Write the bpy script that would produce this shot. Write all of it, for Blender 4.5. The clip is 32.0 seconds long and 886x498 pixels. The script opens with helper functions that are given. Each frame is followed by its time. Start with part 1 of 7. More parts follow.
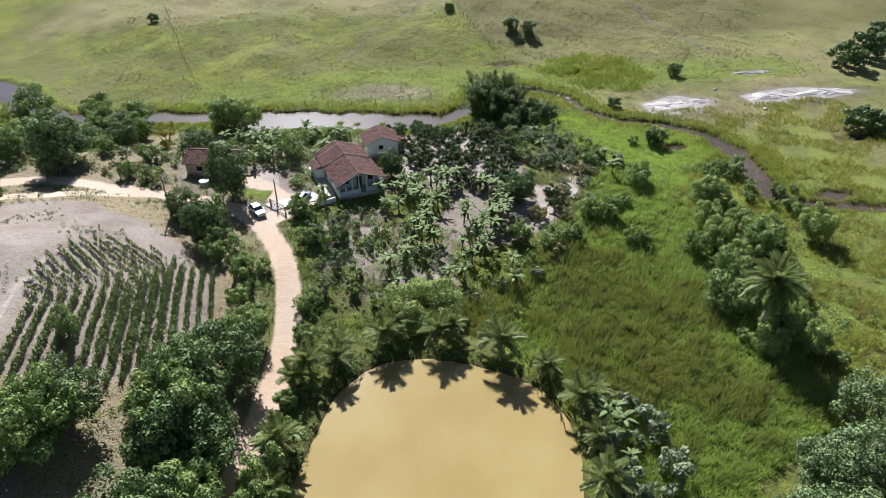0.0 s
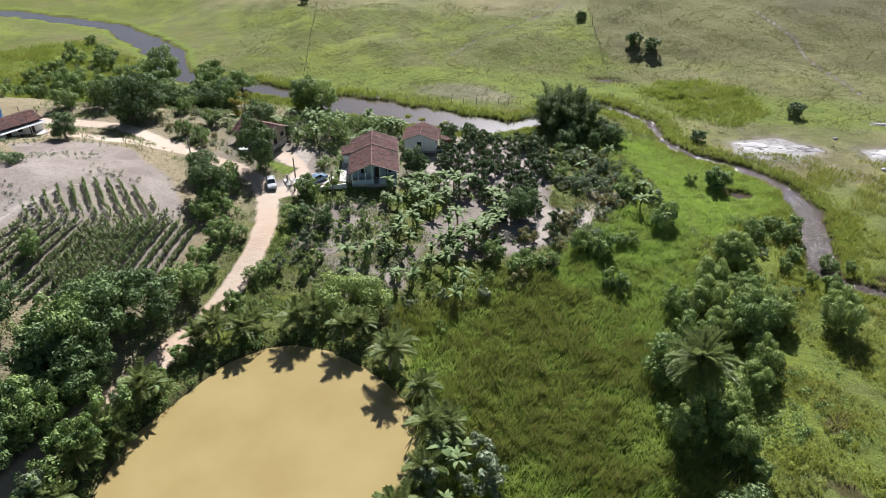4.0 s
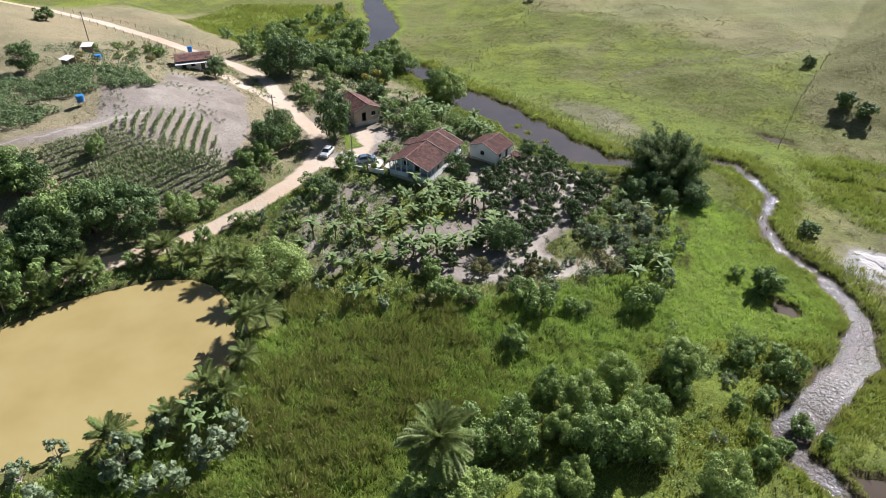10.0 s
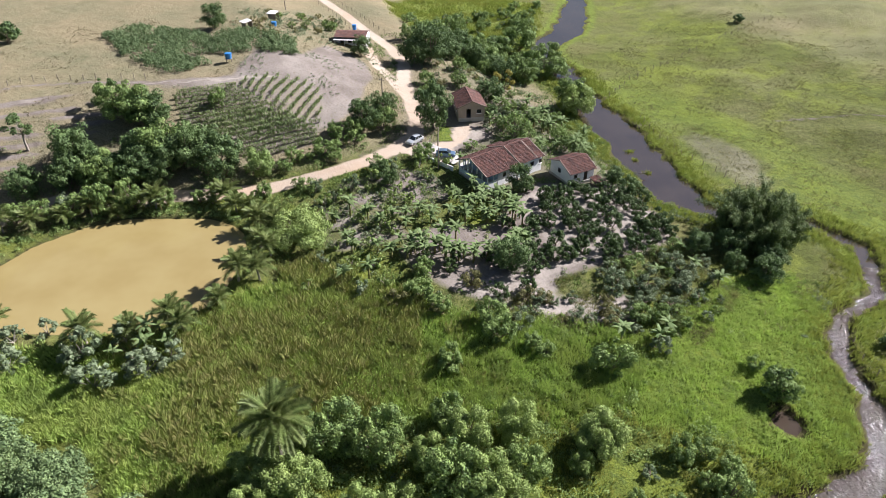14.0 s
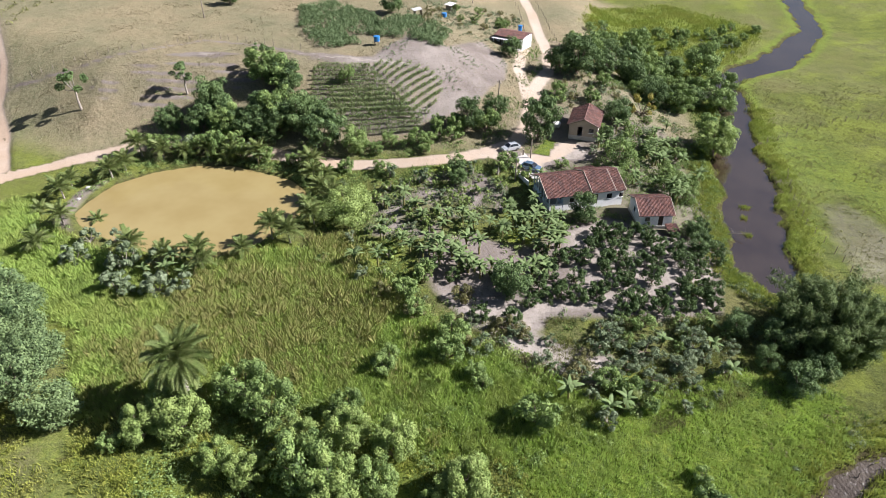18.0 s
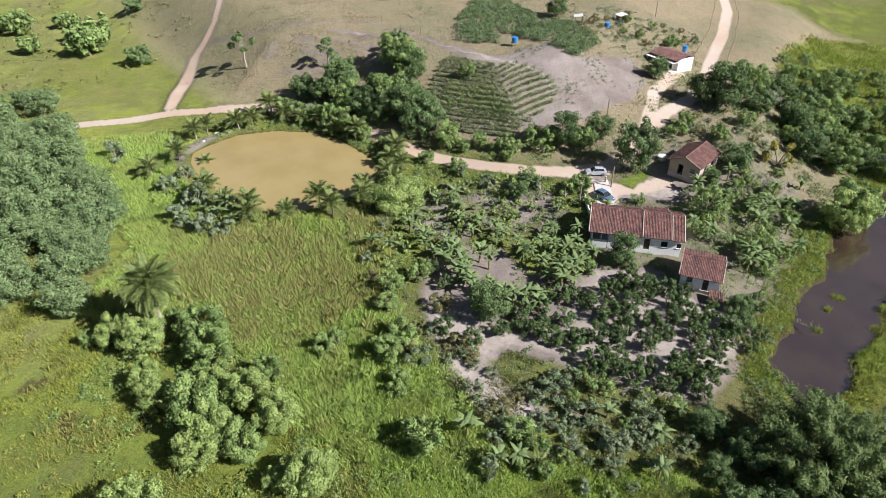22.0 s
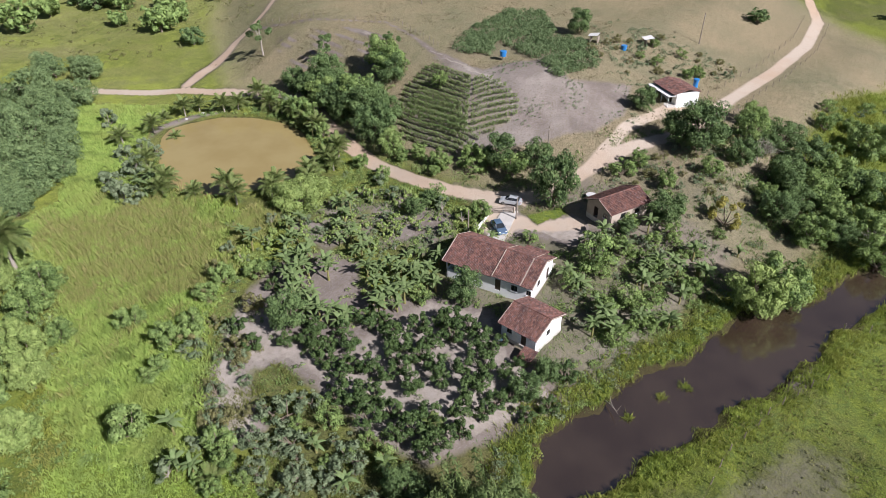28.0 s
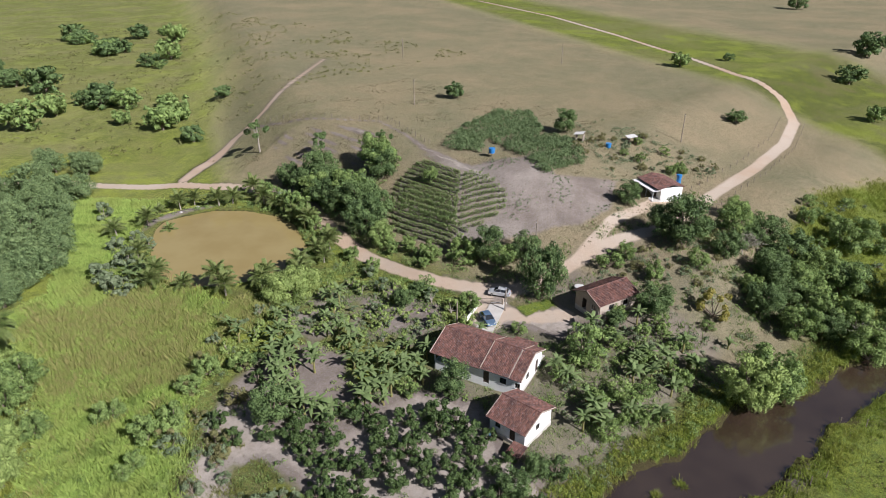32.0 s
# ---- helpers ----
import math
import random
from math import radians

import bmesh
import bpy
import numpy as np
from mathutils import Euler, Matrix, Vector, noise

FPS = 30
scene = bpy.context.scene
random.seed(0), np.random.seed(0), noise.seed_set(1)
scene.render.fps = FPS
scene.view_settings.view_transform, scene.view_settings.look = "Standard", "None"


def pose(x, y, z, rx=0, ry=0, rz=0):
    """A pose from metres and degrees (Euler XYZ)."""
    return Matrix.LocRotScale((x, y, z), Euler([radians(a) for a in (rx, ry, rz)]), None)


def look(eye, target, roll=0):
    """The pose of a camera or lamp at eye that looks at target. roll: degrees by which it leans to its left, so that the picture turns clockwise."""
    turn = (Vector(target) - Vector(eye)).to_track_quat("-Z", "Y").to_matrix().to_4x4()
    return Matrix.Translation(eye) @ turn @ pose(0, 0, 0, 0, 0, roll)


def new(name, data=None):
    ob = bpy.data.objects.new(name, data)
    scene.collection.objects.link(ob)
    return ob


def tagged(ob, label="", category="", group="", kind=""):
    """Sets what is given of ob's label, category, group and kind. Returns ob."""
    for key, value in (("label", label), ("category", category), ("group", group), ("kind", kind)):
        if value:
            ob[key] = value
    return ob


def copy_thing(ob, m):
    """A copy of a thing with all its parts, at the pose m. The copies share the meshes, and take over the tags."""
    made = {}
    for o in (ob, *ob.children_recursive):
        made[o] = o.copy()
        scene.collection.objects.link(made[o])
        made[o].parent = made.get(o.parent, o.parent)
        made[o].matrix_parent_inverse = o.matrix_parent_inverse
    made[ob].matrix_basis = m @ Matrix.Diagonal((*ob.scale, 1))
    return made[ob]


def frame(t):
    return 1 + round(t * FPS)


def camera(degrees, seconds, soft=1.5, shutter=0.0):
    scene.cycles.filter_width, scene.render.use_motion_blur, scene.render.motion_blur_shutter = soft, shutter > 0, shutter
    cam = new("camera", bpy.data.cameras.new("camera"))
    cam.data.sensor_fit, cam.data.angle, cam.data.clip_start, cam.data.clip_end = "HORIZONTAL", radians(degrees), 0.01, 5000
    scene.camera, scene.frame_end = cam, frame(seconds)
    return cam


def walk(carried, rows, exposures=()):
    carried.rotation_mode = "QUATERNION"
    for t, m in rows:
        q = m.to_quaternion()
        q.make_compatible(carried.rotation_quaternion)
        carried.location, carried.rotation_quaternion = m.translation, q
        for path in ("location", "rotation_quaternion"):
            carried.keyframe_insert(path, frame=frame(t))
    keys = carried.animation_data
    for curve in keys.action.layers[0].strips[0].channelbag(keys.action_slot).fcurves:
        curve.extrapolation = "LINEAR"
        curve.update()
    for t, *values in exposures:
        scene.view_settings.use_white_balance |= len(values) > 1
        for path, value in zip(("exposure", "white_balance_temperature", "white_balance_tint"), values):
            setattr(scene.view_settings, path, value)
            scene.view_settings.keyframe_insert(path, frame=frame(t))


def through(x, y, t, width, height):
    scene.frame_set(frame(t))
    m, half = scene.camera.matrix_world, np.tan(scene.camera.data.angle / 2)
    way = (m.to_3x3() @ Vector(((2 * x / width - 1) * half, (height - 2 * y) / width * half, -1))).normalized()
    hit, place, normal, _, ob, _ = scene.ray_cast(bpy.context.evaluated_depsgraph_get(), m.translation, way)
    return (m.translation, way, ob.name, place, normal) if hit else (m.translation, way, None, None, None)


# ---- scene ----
cam = camera(67.9, 32.0, 0.35)
METRES, EYE, TILT, LEAN, TURN = 250.0, 61.2, -2.69, 3.06, -11.9
ROWS = [
    (0.0, 0.0, 0.0, 0.0, 1.63, -31.68, -2.64),
    (0.5, 0.0181, 0.0018, 0.0008, 4.22, -31.78, -2.77),
    (1.0, 0.036, 0.0044, 0.0016, 6.8, -31.91, -2.9),
    (1.5, 0.0523, 0.0075, 0.0023, 9.17, -32.02, -3.01),
    (2.0, 0.0712, 0.0119, 0.0033, 11.97, -32.15, -3.13),
    (2.5, 0.0871, 0.0164, 0.0041, 14.34, -32.27, -3.22),
    (3.0, 0.1056, 0.0226, 0.0052, 17.15, -32.44, -3.33),
    (3.5, 0.1212, 0.0285, 0.0061, 19.53, -32.57, -3.39),
    (5.5, 0.1846, 0.0614, 0.0109, 29.88, -33.23, -3.74),
    (6.0, 0.201, 0.0721, 0.0126, 32.71, -33.43, -3.8),
    (6.5, 0.2145, 0.0819, 0.0142, 35.08, -33.6, -3.83),
    (7.0, 0.2298, 0.0941, 0.016, 37.91, -33.8, -3.88),
    (7.5, 0.2424, 0.105, 0.0174, 40.3, -33.98, -3.91),
    (8.0, 0.2565, 0.1187, 0.0194, 43.18, -34.21, -3.95),
    (8.5, 0.268, 0.1308, 0.0211, 45.66, -34.41, -3.95),
    (9.0, 0.2808, 0.1457, 0.0229, 48.62, -34.63, -3.95),
    (9.5, 0.2911, 0.1589, 0.0243, 51.14, -34.81, -3.94),
    (10.0, 0.3025, 0.175, 0.0261, 54.07, -35.05, -3.91),
    (10.5, 0.3115, 0.189, 0.0274, 56.54, -35.22, -3.88),
    (11.0, 0.3212, 0.2062, 0.0291, 59.5, -35.47, -3.87),
    (11.5, 0.3288, 0.221, 0.0303, 62.05, -35.67, -3.79),
    (12.0, 0.3369, 0.2389, 0.0318, 65.34, -35.91, -3.72),
    (12.5, 0.3427, 0.2545, 0.0329, 68.54, -36.13, -3.64),
    (13.0, 0.3485, 0.2732, 0.0344, 72.29, -36.4, -3.5),
    (13.5, 0.3523, 0.2891, 0.0356, 75.4, -36.6, -3.41),
    (14.0, 0.3559, 0.3085, 0.0369, 79.07, -36.84, -3.2),
    (14.5, 0.3579, 0.3247, 0.038, 81.91, -37.0, -3.09),
    (16.5, 0.3571, 0.3961, 0.0429, 94.78, -37.8, -2.4),
    (17.0, 0.3541, 0.4151, 0.0441, 98.2, -37.96, -2.22),
    (17.5, 0.3508, 0.4312, 0.0452, 101.1, -38.1, -2.02),
    (18.0, 0.3458, 0.45, 0.0464, 104.52, -38.23, -1.78),
    (18.5, 0.3404, 0.4656, 0.0474, 107.41, -38.36, -1.59),
    (19.0, 0.3332, 0.4837, 0.048, 110.89, -38.48, -1.32),
    (19.5, 0.3263, 0.4985, 0.0486, 113.89, -38.56, -1.12),
    (20.0, 0.3171, 0.5158, 0.0487, 117.32, -38.62, -0.8),
    (20.5, 0.3086, 0.53, 0.0489, 120.22, -38.67, -0.59),
    (21.0, 0.2976, 0.5464, 0.0493, 122.6, -38.74, -0.42),
    (21.5, 0.2878, 0.5595, 0.0494, 125.9, -38.78, -0.16),
    (22.0, 0.2761, 0.5735, 0.0492, 129.25, -38.79, 0.13),
    (22.5, 0.2638, 0.5868, 0.0491, 131.96, -38.81, 0.38),
    (23.0, 0.2511, 0.5996, 0.0487, 134.5, -38.79, 0.57),
    (23.5, 0.2375, 0.6119, 0.0484, 136.98, -38.79, 0.81),
    (24.0, 0.2235, 0.6237, 0.048, 139.32, -38.78, 1.0),
    (24.5, 0.209, 0.6348, 0.0476, 141.62, -38.77, 1.18),
    (26.5, 0.1475, 0.6753, 0.0453, 146.75, -38.63, 1.56),
    (27.0, 0.1346, 0.6835, 0.0452, 146.73, -38.52, 1.54),
    (27.5, 0.1252, 0.6895, 0.0449, 146.71, -38.41, 1.48),
    (28.0, 0.1191, 0.6937, 0.0445, 146.69, -38.32, 1.44),
    (28.5, 0.1162, 0.6962, 0.044, 146.66, -38.41, 1.4),
    (29.0, 0.1158, 0.697, 0.0437, 146.61, -39.73, 1.36),
    (29.5, 0.116, 0.6971, 0.0433, 146.57, -41.5, 1.37),
    (30.0, 0.116, 0.6966, 0.0438, 146.55, -41.75, 1.34),
    (30.5, 0.1159, 0.6964, 0.0439, 146.5, -39.85, 1.31),
    (31.0, 0.116, 0.6964, 0.044, 146.45, -36.51, 1.24),
    (31.5, 0.116, 0.6967, 0.044, 146.4, -32.92, 1.21),
    (32.0, 0.1164, 0.6972, 0.0434, 146.35, -30.17, 1.16),
]
walk(cam, [(t, pose(0, 0, EYE, TILT, LEAN, TURN) @ pose(METRES * x, METRES * y, METRES * z, 90 + pitch, roll, yaw)) for t, x, y, z, yaw, pitch, roll in ROWS],
     [(0.0, 1.00, 6250.0, 12.0), (6.0, 0.99, 6250.0, 12.0), (10.0, 1.02, 6250.0, 12.0), (14.0, 1.03, 6300.0, 14.5), (18.0, 1.02, 6300.0, 14.5), (21.0, 0.90, 6300.0, 14.5), (24.0, 0.69, 6300.0, 14.5), (28.0, 0.51, 6250.0, 16.0), (30.0, 0.50, 6250.0, 16.0), (31.0, 0.49, 6250.0, 16.0), (32.0, 0.38, 6300.0, 14.5)])

# ---- light: sun beyond the river, clear sky ----
SUN_EL, SUN_AZ = radians(38.0), radians(93.0)
to_sun = Vector((math.cos(SUN_AZ) * math.cos(SUN_EL), math.sin(SUN_AZ) * math.cos(SUN_EL), math.sin(SUN_EL)))
world = bpy.data.worlds.new("sky")
scene.world = world
world.use_nodes = True
wn = world.node_tree
sky = wn.nodes.new("ShaderNodeTexSky")
sky.sky_type, sky.sun_disc = "NISHITA", False
sky.sun_elevation, sky.sun_rotation = SUN_EL, math.atan2(to_sun.x, to_sun.y)
wn.links.new(sky.outputs[0], wn.nodes["Background"].inputs["Color"])
wn.nodes["Background"].inputs["Strength"].default_value = 0.036
sun_data = bpy.data.lights.new("sun", "SUN")
sun_data.energy, sun_data.angle, sun_data.color = 5.4, radians(0.53), (1.0, 0.982, 0.985)
sun = new("sun", sun_data)
sun.matrix_world = look((0, 0, 300), Vector((0, 0, 300)) - to_sun)


# ---- material helpers ----
def node(nt, kind, **kw):
    n = nt.nodes.new(kind)
    for k, v in kw.items():
        if k in n.inputs:
            n.inputs[k].default_value = v
    return n


def col(c):
    return (*c, 1.0)


def noise_fac(nt, coord, scale, detail=4.0, rough=0.6):
    n = node(nt, "ShaderNodeTexNoise", Scale=scale, Detail=detail, Roughness=rough)
    nt.links.new(coord, n.inputs["Vector"])
    return n.outputs["Fac"]


def remap(nt, fac, a, b, lo=0.0, hi=1.0):
    n = nt.nodes.new("ShaderNodeMapRange")
    n.inputs[1].default_value, n.inputs[2].default_value = a, b
    n.inputs[3].default_value, n.inputs[4].default_value = lo, hi
    nt.links.new(fac, n.inputs[0])
    return n.outputs[0]


def mix(nt, fac, a, b, mode="MIX"):
    n = nt.nodes.new("ShaderNodeMix")
    n.data_type, n.blend_type = "RGBA", mode
    if isinstance(fac, float):
        n.inputs[0].default_value = fac
    else:
        nt.links.new(fac, n.inputs[0])
    for v, s in ((a, n.inputs[6]), (b, n.inputs[7])):
        if isinstance(v, tuple):
            s.default_value = col(v)
        else:
            nt.links.new(v, s)
    return n.outputs[2]


def calc(nt, op, a, b):
    n = nt.nodes.new("ShaderNodeMath")
    n.operation = op
    for v, s in ((a, n.inputs[0]), (b, n.inputs[1])):
        if isinstance(v, (int, float)):
            s.default_value = v
        else:
            nt.links.new(v, s)
    return n.outputs[0]


def bump(nt, bsdf, height, strength, dist):
    n = node(nt, "ShaderNodeBump", Strength=strength, Distance=dist)
    nt.links.new(height, n.inputs["Height"])
    nt.links.new(n.outputs[0], bsdf.inputs["Normal"])


def blank(name, rough=0.8, spec=0.3):
    m = bpy.data.materials.new(name)
    m.use_nodes = True
    b = m.node_tree.nodes["Principled BSDF"]
    b.inputs["Roughness"].default_value = rough
    b.inputs["Specular IOR Level"].default_value = spec
    return m, m.node_tree, b


def surface(name, c1, c2, scale=3.0, rough=0.8, bumps=0.3, dist=0.02, metal=0.0, spec=0.3, grime=None):
    """A plain painted, plastered or wooden surface: two tones at a coarse and a fine scale, and fine relief."""
    m, nt, b = blank(name, rough, spec)
    b.inputs["Metallic"].default_value = metal
    co = nt.nodes.new("ShaderNodeTexCoord").outputs["Object"]
    big, fine = noise_fac(nt, co, scale, 5.0), noise_fac(nt, co, scale * 9, 3.0)
    c = mix(nt, remap(nt, big, 0.35, 0.68), c1, c2)
    c = mix(nt, remap(nt, fine, 0.55, 0.8, 0.0, 0.35), c, tuple(v * 0.55 for v in c2))
    if grime:
        c = mix(nt, remap(nt, noise_fac(nt, co, scale * 0.6, 6.0, 0.75), 0.56, 0.7, 0.0, 0.7), c, grime)
    nt.links.new(c, b.inputs["Base Color"])
    bump(nt, b, fine, bumps, dist)
    return m


def leafy(name, dark, light, tip, through=0.3, rough=0.6, spec=0.2, patch=None):
    """Foliage: colour varies plant by plant and leaf by leaf, and some light passes through the blades."""
    m, nt, b = blank(name, rough, spec)
    isl = nt.nodes.new("ShaderNodeNewGeometry").outputs["Random Per Island"]
    per = nt.nodes.new("ShaderNodeObjectInfo").outputs["Random"]
    co = nt.nodes.new("ShaderNodeTexCoord").outputs["Object"]
    c = mix(nt, isl, dark, light)
    c = mix(nt, remap(nt, noise_fac(nt, co, 0.9, 2.0), 0.42, 0.62, 0.0, 0.55), c, tip)
    if patch:
        # broad drifts of another tone, and smaller patches of a darker one
        c = mix(nt, remap(nt, noise_fac(nt, co, 0.10, 4.0, 0.6), 0.44, 0.58, 0.0, 0.8), c, patch)
        c = mix(nt, remap(nt, noise_fac(nt, co, 0.33, 3.0, 0.6), 0.52, 0.66, 0.0, 0.65), c, tuple(v * 0.6 for v in dark))
    c = mix(nt, remap(nt, per, 0.0, 1.0, 0.0, 0.35), c, tuple(v * 0.75 for v in tip))
    nt.links.new(c, b.inputs["Base Color"])
    tr = nt.nodes.new("ShaderNodeBsdfTranslucent")
    nt.links.new(mix(nt, 0.5, c, tip), tr.inputs["Color"])
    ms = nt.nodes.new("ShaderNodeMixShader")
    ms.inputs[0].default_value = through
    nt.links.new(b.outputs[0], ms.inputs[1])
    nt.links.new(tr.outputs[0], ms.inputs[2])
    nt.links.new(ms.outputs[0], nt.nodes["Material Output"].inputs["Surface"])
    return m


def water(name, deep, shallow, rough, ripple, scale, strength, spec=0.5, ior=1.33):
    m, nt, b = blank(name, rough, spec)
    b.inputs["IOR"].default_value = ior
    co = nt.nodes.new("ShaderNodeTexCoord").outputs["Object"]
    c = mix(nt, remap(nt, noise_fac(nt, co, 0.09, 3.0), 0.38, 0.62), deep, shallow)
    nt.links.new(c, b.inputs["Base Color"])
    h = calc(nt, "ADD", noise_fac(nt, co, scale, 3.0), calc(nt, "MULTIPLY", noise_fac(nt, co, scale * 0.22, 2.0), 1.5))
    bump(nt, b, h, strength, ripple)
    return m


def ground_material():
    m, nt, b = blank("ground", 0.95, 0.1)
    geo = nt.nodes.new("ShaderNodeNewGeometry").outputs["Position"]
    n1, n2 = noise_fac(nt, geo, 0.035, 4.0), noise_fac(nt, geo, 0.22, 5.0, 0.65)
    n3, n4 = noise_fac(nt, geo, 1.1, 5.0, 0.7), noise_fac(nt, geo, 5.0, 3.0, 0.7)
    wob = calc(nt, "ADD", calc(nt, "MULTIPLY", n2, 0.55), calc(nt, "MULTIPLY", n3, 0.45))
    masks, spare = [], None
    for name in ("cover", "soil"):
        a = nt.nodes.new("ShaderNodeAttribute")
        a.attribute_name = name
        s = nt.nodes.new("ShaderNodeSeparateColor")
        nt.links.new(a.outputs["Color"], s.inputs[0])
        masks += list(s.outputs)
        spare = a.outputs["Alpha"] if name == "cover" else spare
    def edge(mask, blur=0.9, sharp=2.6):
        v = calc(nt, "ADD", mask, calc(nt, "MULTIPLY", calc(nt, "SUBTRACT", wob, 0.5), blur))
        return remap(nt, v, 0.5 - 0.5 / sharp, 0.5 + 0.5 / sharp)
    dry, lush, bare, road, rock, mud = masks
    n5 = noise_fac(nt, geo, 2.6, 3.0, 0.6)
    green = mix(nt, remap(nt, n2, 0.35, 0.65), (0.062, 0.076, 0.016), (0.106, 0.117, 0.026))
    green = mix(nt, remap(nt, n3, 0.46, 0.66, 0.0, 0.75), green, (0.043, 0.053, 0.023))
    green = mix(nt, remap(nt, n1, 0.46, 0.62, 0.0, 0.75), green, (0.138, 0.121, 0.069))
    green = mix(nt, remap(nt, n5, 0.54, 0.62, 0.0, 0.85), green, (0.026, 0.035, 0.012))
    n6 = noise_fac(nt, geo, 0.055, 6.0, 0.65)
    green = mix(nt, remap(nt, n6, 0.50, 0.60, 0.0, 0.7), green, (0.160, 0.190, 0.026))
    green = mix(nt, remap(nt, n6, 0.46, 0.36, 0.0, 0.75), green, (0.118, 0.100, 0.048))
    tan = mix(nt, remap(nt, n2, 0.35, 0.65), (0.249, 0.212, 0.137), (0.184, 0.169, 0.105))
    tan = mix(nt, remap(nt, n1, 0.40, 0.62, 0.0, 0.8), tan, (0.307, 0.240, 0.153))
    tan = mix(nt, remap(nt, n3, 0.50, 0.70, 0.0, 0.65), tan, (0.129, 0.114, 0.068))
    tan = mix(nt, remap(nt, n5, 0.60, 0.70, 0.0, 0.5), tan, (0.094, 0.094, 0.050))
    hill = mix(nt, remap(nt, n2, 0.35, 0.65), (0.128, 0.108, 0.062), (0.092, 0.082, 0.044))
    hill = mix(nt, remap(nt, n1, 0.44, 0.60, 0.0, 0.7), hill, (0.150, 0.132, 0.066))
    hill = mix(nt, remap(nt, n3, 0.50, 0.68, 0.0, 0.7), hill, (0.060, 0.052, 0.032))
    c = mix(nt, edge(dry), green, tan)
    c = mix(nt, edge(spare), c, hill)
    c = mix(nt, remap(nt, n4, 0.50, 0.62, 0.0, 0.70), c, (0.040, 0.046, 0.017))
    c = mix(nt, remap(nt, n4, 0.44, 0.30, 0.0, 0.35), c, (0.250, 0.235, 0.115))
    wet = mix(nt, remap(nt, n2, 0.35, 0.65), (0.096, 0.140, 0.020), (0.158, 0.190, 0.029))
    wet = mix(nt, remap(nt, n3, 0.45, 0.66, 0.0, 0.75), wet, (0.062, 0.101, 0.034))
    wet = mix(nt, remap(nt, n5, 0.60, 0.70, 0.0, 0.6), wet, (0.041, 0.067, 0.024))
    wet = mix(nt, remap(nt, n4, 0.50, 0.62, 0.0, 0.65), wet, (0.030, 0.048, 0.012))
    wet = mix(nt, remap(nt, n4, 0.44, 0.30, 0.0, 0.35), wet, (0.262, 0.290, 0.060))
    c = mix(nt, edge(lush), c, wet)
    earth = mix(nt, remap(nt, n2, 0.35, 0.65), (0.236, 0.197, 0.174), (0.160, 0.133, 0.116))
    earth = mix(nt, remap(nt, n3, 0.45, 0.70, 0.0, 0.8), earth, (0.149, 0.123, 0.098))
    earth = mix(nt, remap(nt, n4, 0.56, 0.70, 0.0, 0.55), earth, (0.370, 0.335, 0.305))
    earth = mix(nt, remap(nt, n1, 0.50, 0.62, 0.0, 0.6), earth, (0.325, 0.288, 0.250))
    earth = mix(nt, remap(nt, n5, 0.54, 0.66, 0.0, 0.65), earth, (0.153, 0.133, 0.087))
    earth = mix(nt, remap(nt, n4, 0.44, 0.32, 0.0, 0.5), earth, (0.133, 0.108, 0.087))
    earth = mix(nt, remap(nt, bare, 0.90, 0.99, 0.0, 0.62), earth, mix(nt, remap(nt, n3, 0.40, 0.66), (0.440, 0.390, 0.335), (0.330, 0.285, 0.235)))
    c = mix(nt, edge(bare), c, earth)
    silt = mix(nt, n3, (0.058, 0.041, 0.024), (0.034, 0.031, 0.014))
    c = mix(nt, edge(mud), c, silt)
    clay = mix(nt, remap(nt, n2, 0.35, 0.65), (0.440, 0.325, 0.232), (0.395, 0.295, 0.212))
    clay = mix(nt, remap(nt, n1, 0.4, 0.6, 0.0, 0.8), clay, (0.460, 0.392, 0.318))
    clay = mix(nt, remap(nt, n3, 0.55, 0.75, 0.0, 0.4), clay, (0.325, 0.242, 0.168))
    c = mix(nt, edge(road, 0.5, 3.0), c, clay)
    stone = mix(nt, remap(nt, n3, 0.35, 0.62), (0.340, 0.326, 0.306), (0.204, 0.190, 0.177))
    stone = mix(nt, remap(nt, n2, 0.55, 0.68), stone, (0.068, 0.061, 0.054))
    c = mix(nt, edge(rock, 0.9, 3.5), c, stone)
    b.inputs["Sheen Roughness"].default_value = 0.45
    b.inputs["Sheen Tint"].default_value = (0.68, 0.78, 0.16, 1.0)
    nt.links.new(remap(nt, calc(nt, "ADD", calc(nt, "ADD", bare, road), calc(nt, "ADD", rock, calc(nt, "MULTIPLY", dry, 0.6))), 0.1, 0.7, 0.36, 0.0), b.inputs["Sheen Weight"])
    nt.links.new(c, b.inputs["Base Color"])
    h = calc(nt, "ADD", calc(nt, "MULTIPLY", n3, 1.0), calc(nt, "MULTIPLY", n4, 0.35))
    n = node(nt, "ShaderNodeBump", Distance=0.4)
    nt.links.new(remap(nt, calc(nt, "ADD", bare, road), 0.2, 0.8, 0.80, 0.42), n.inputs["Strength"])
    nt.links.new(h, n.inputs["Height"])
    nt.links.new(n.outputs[0], b.inputs["Normal"])
    return m


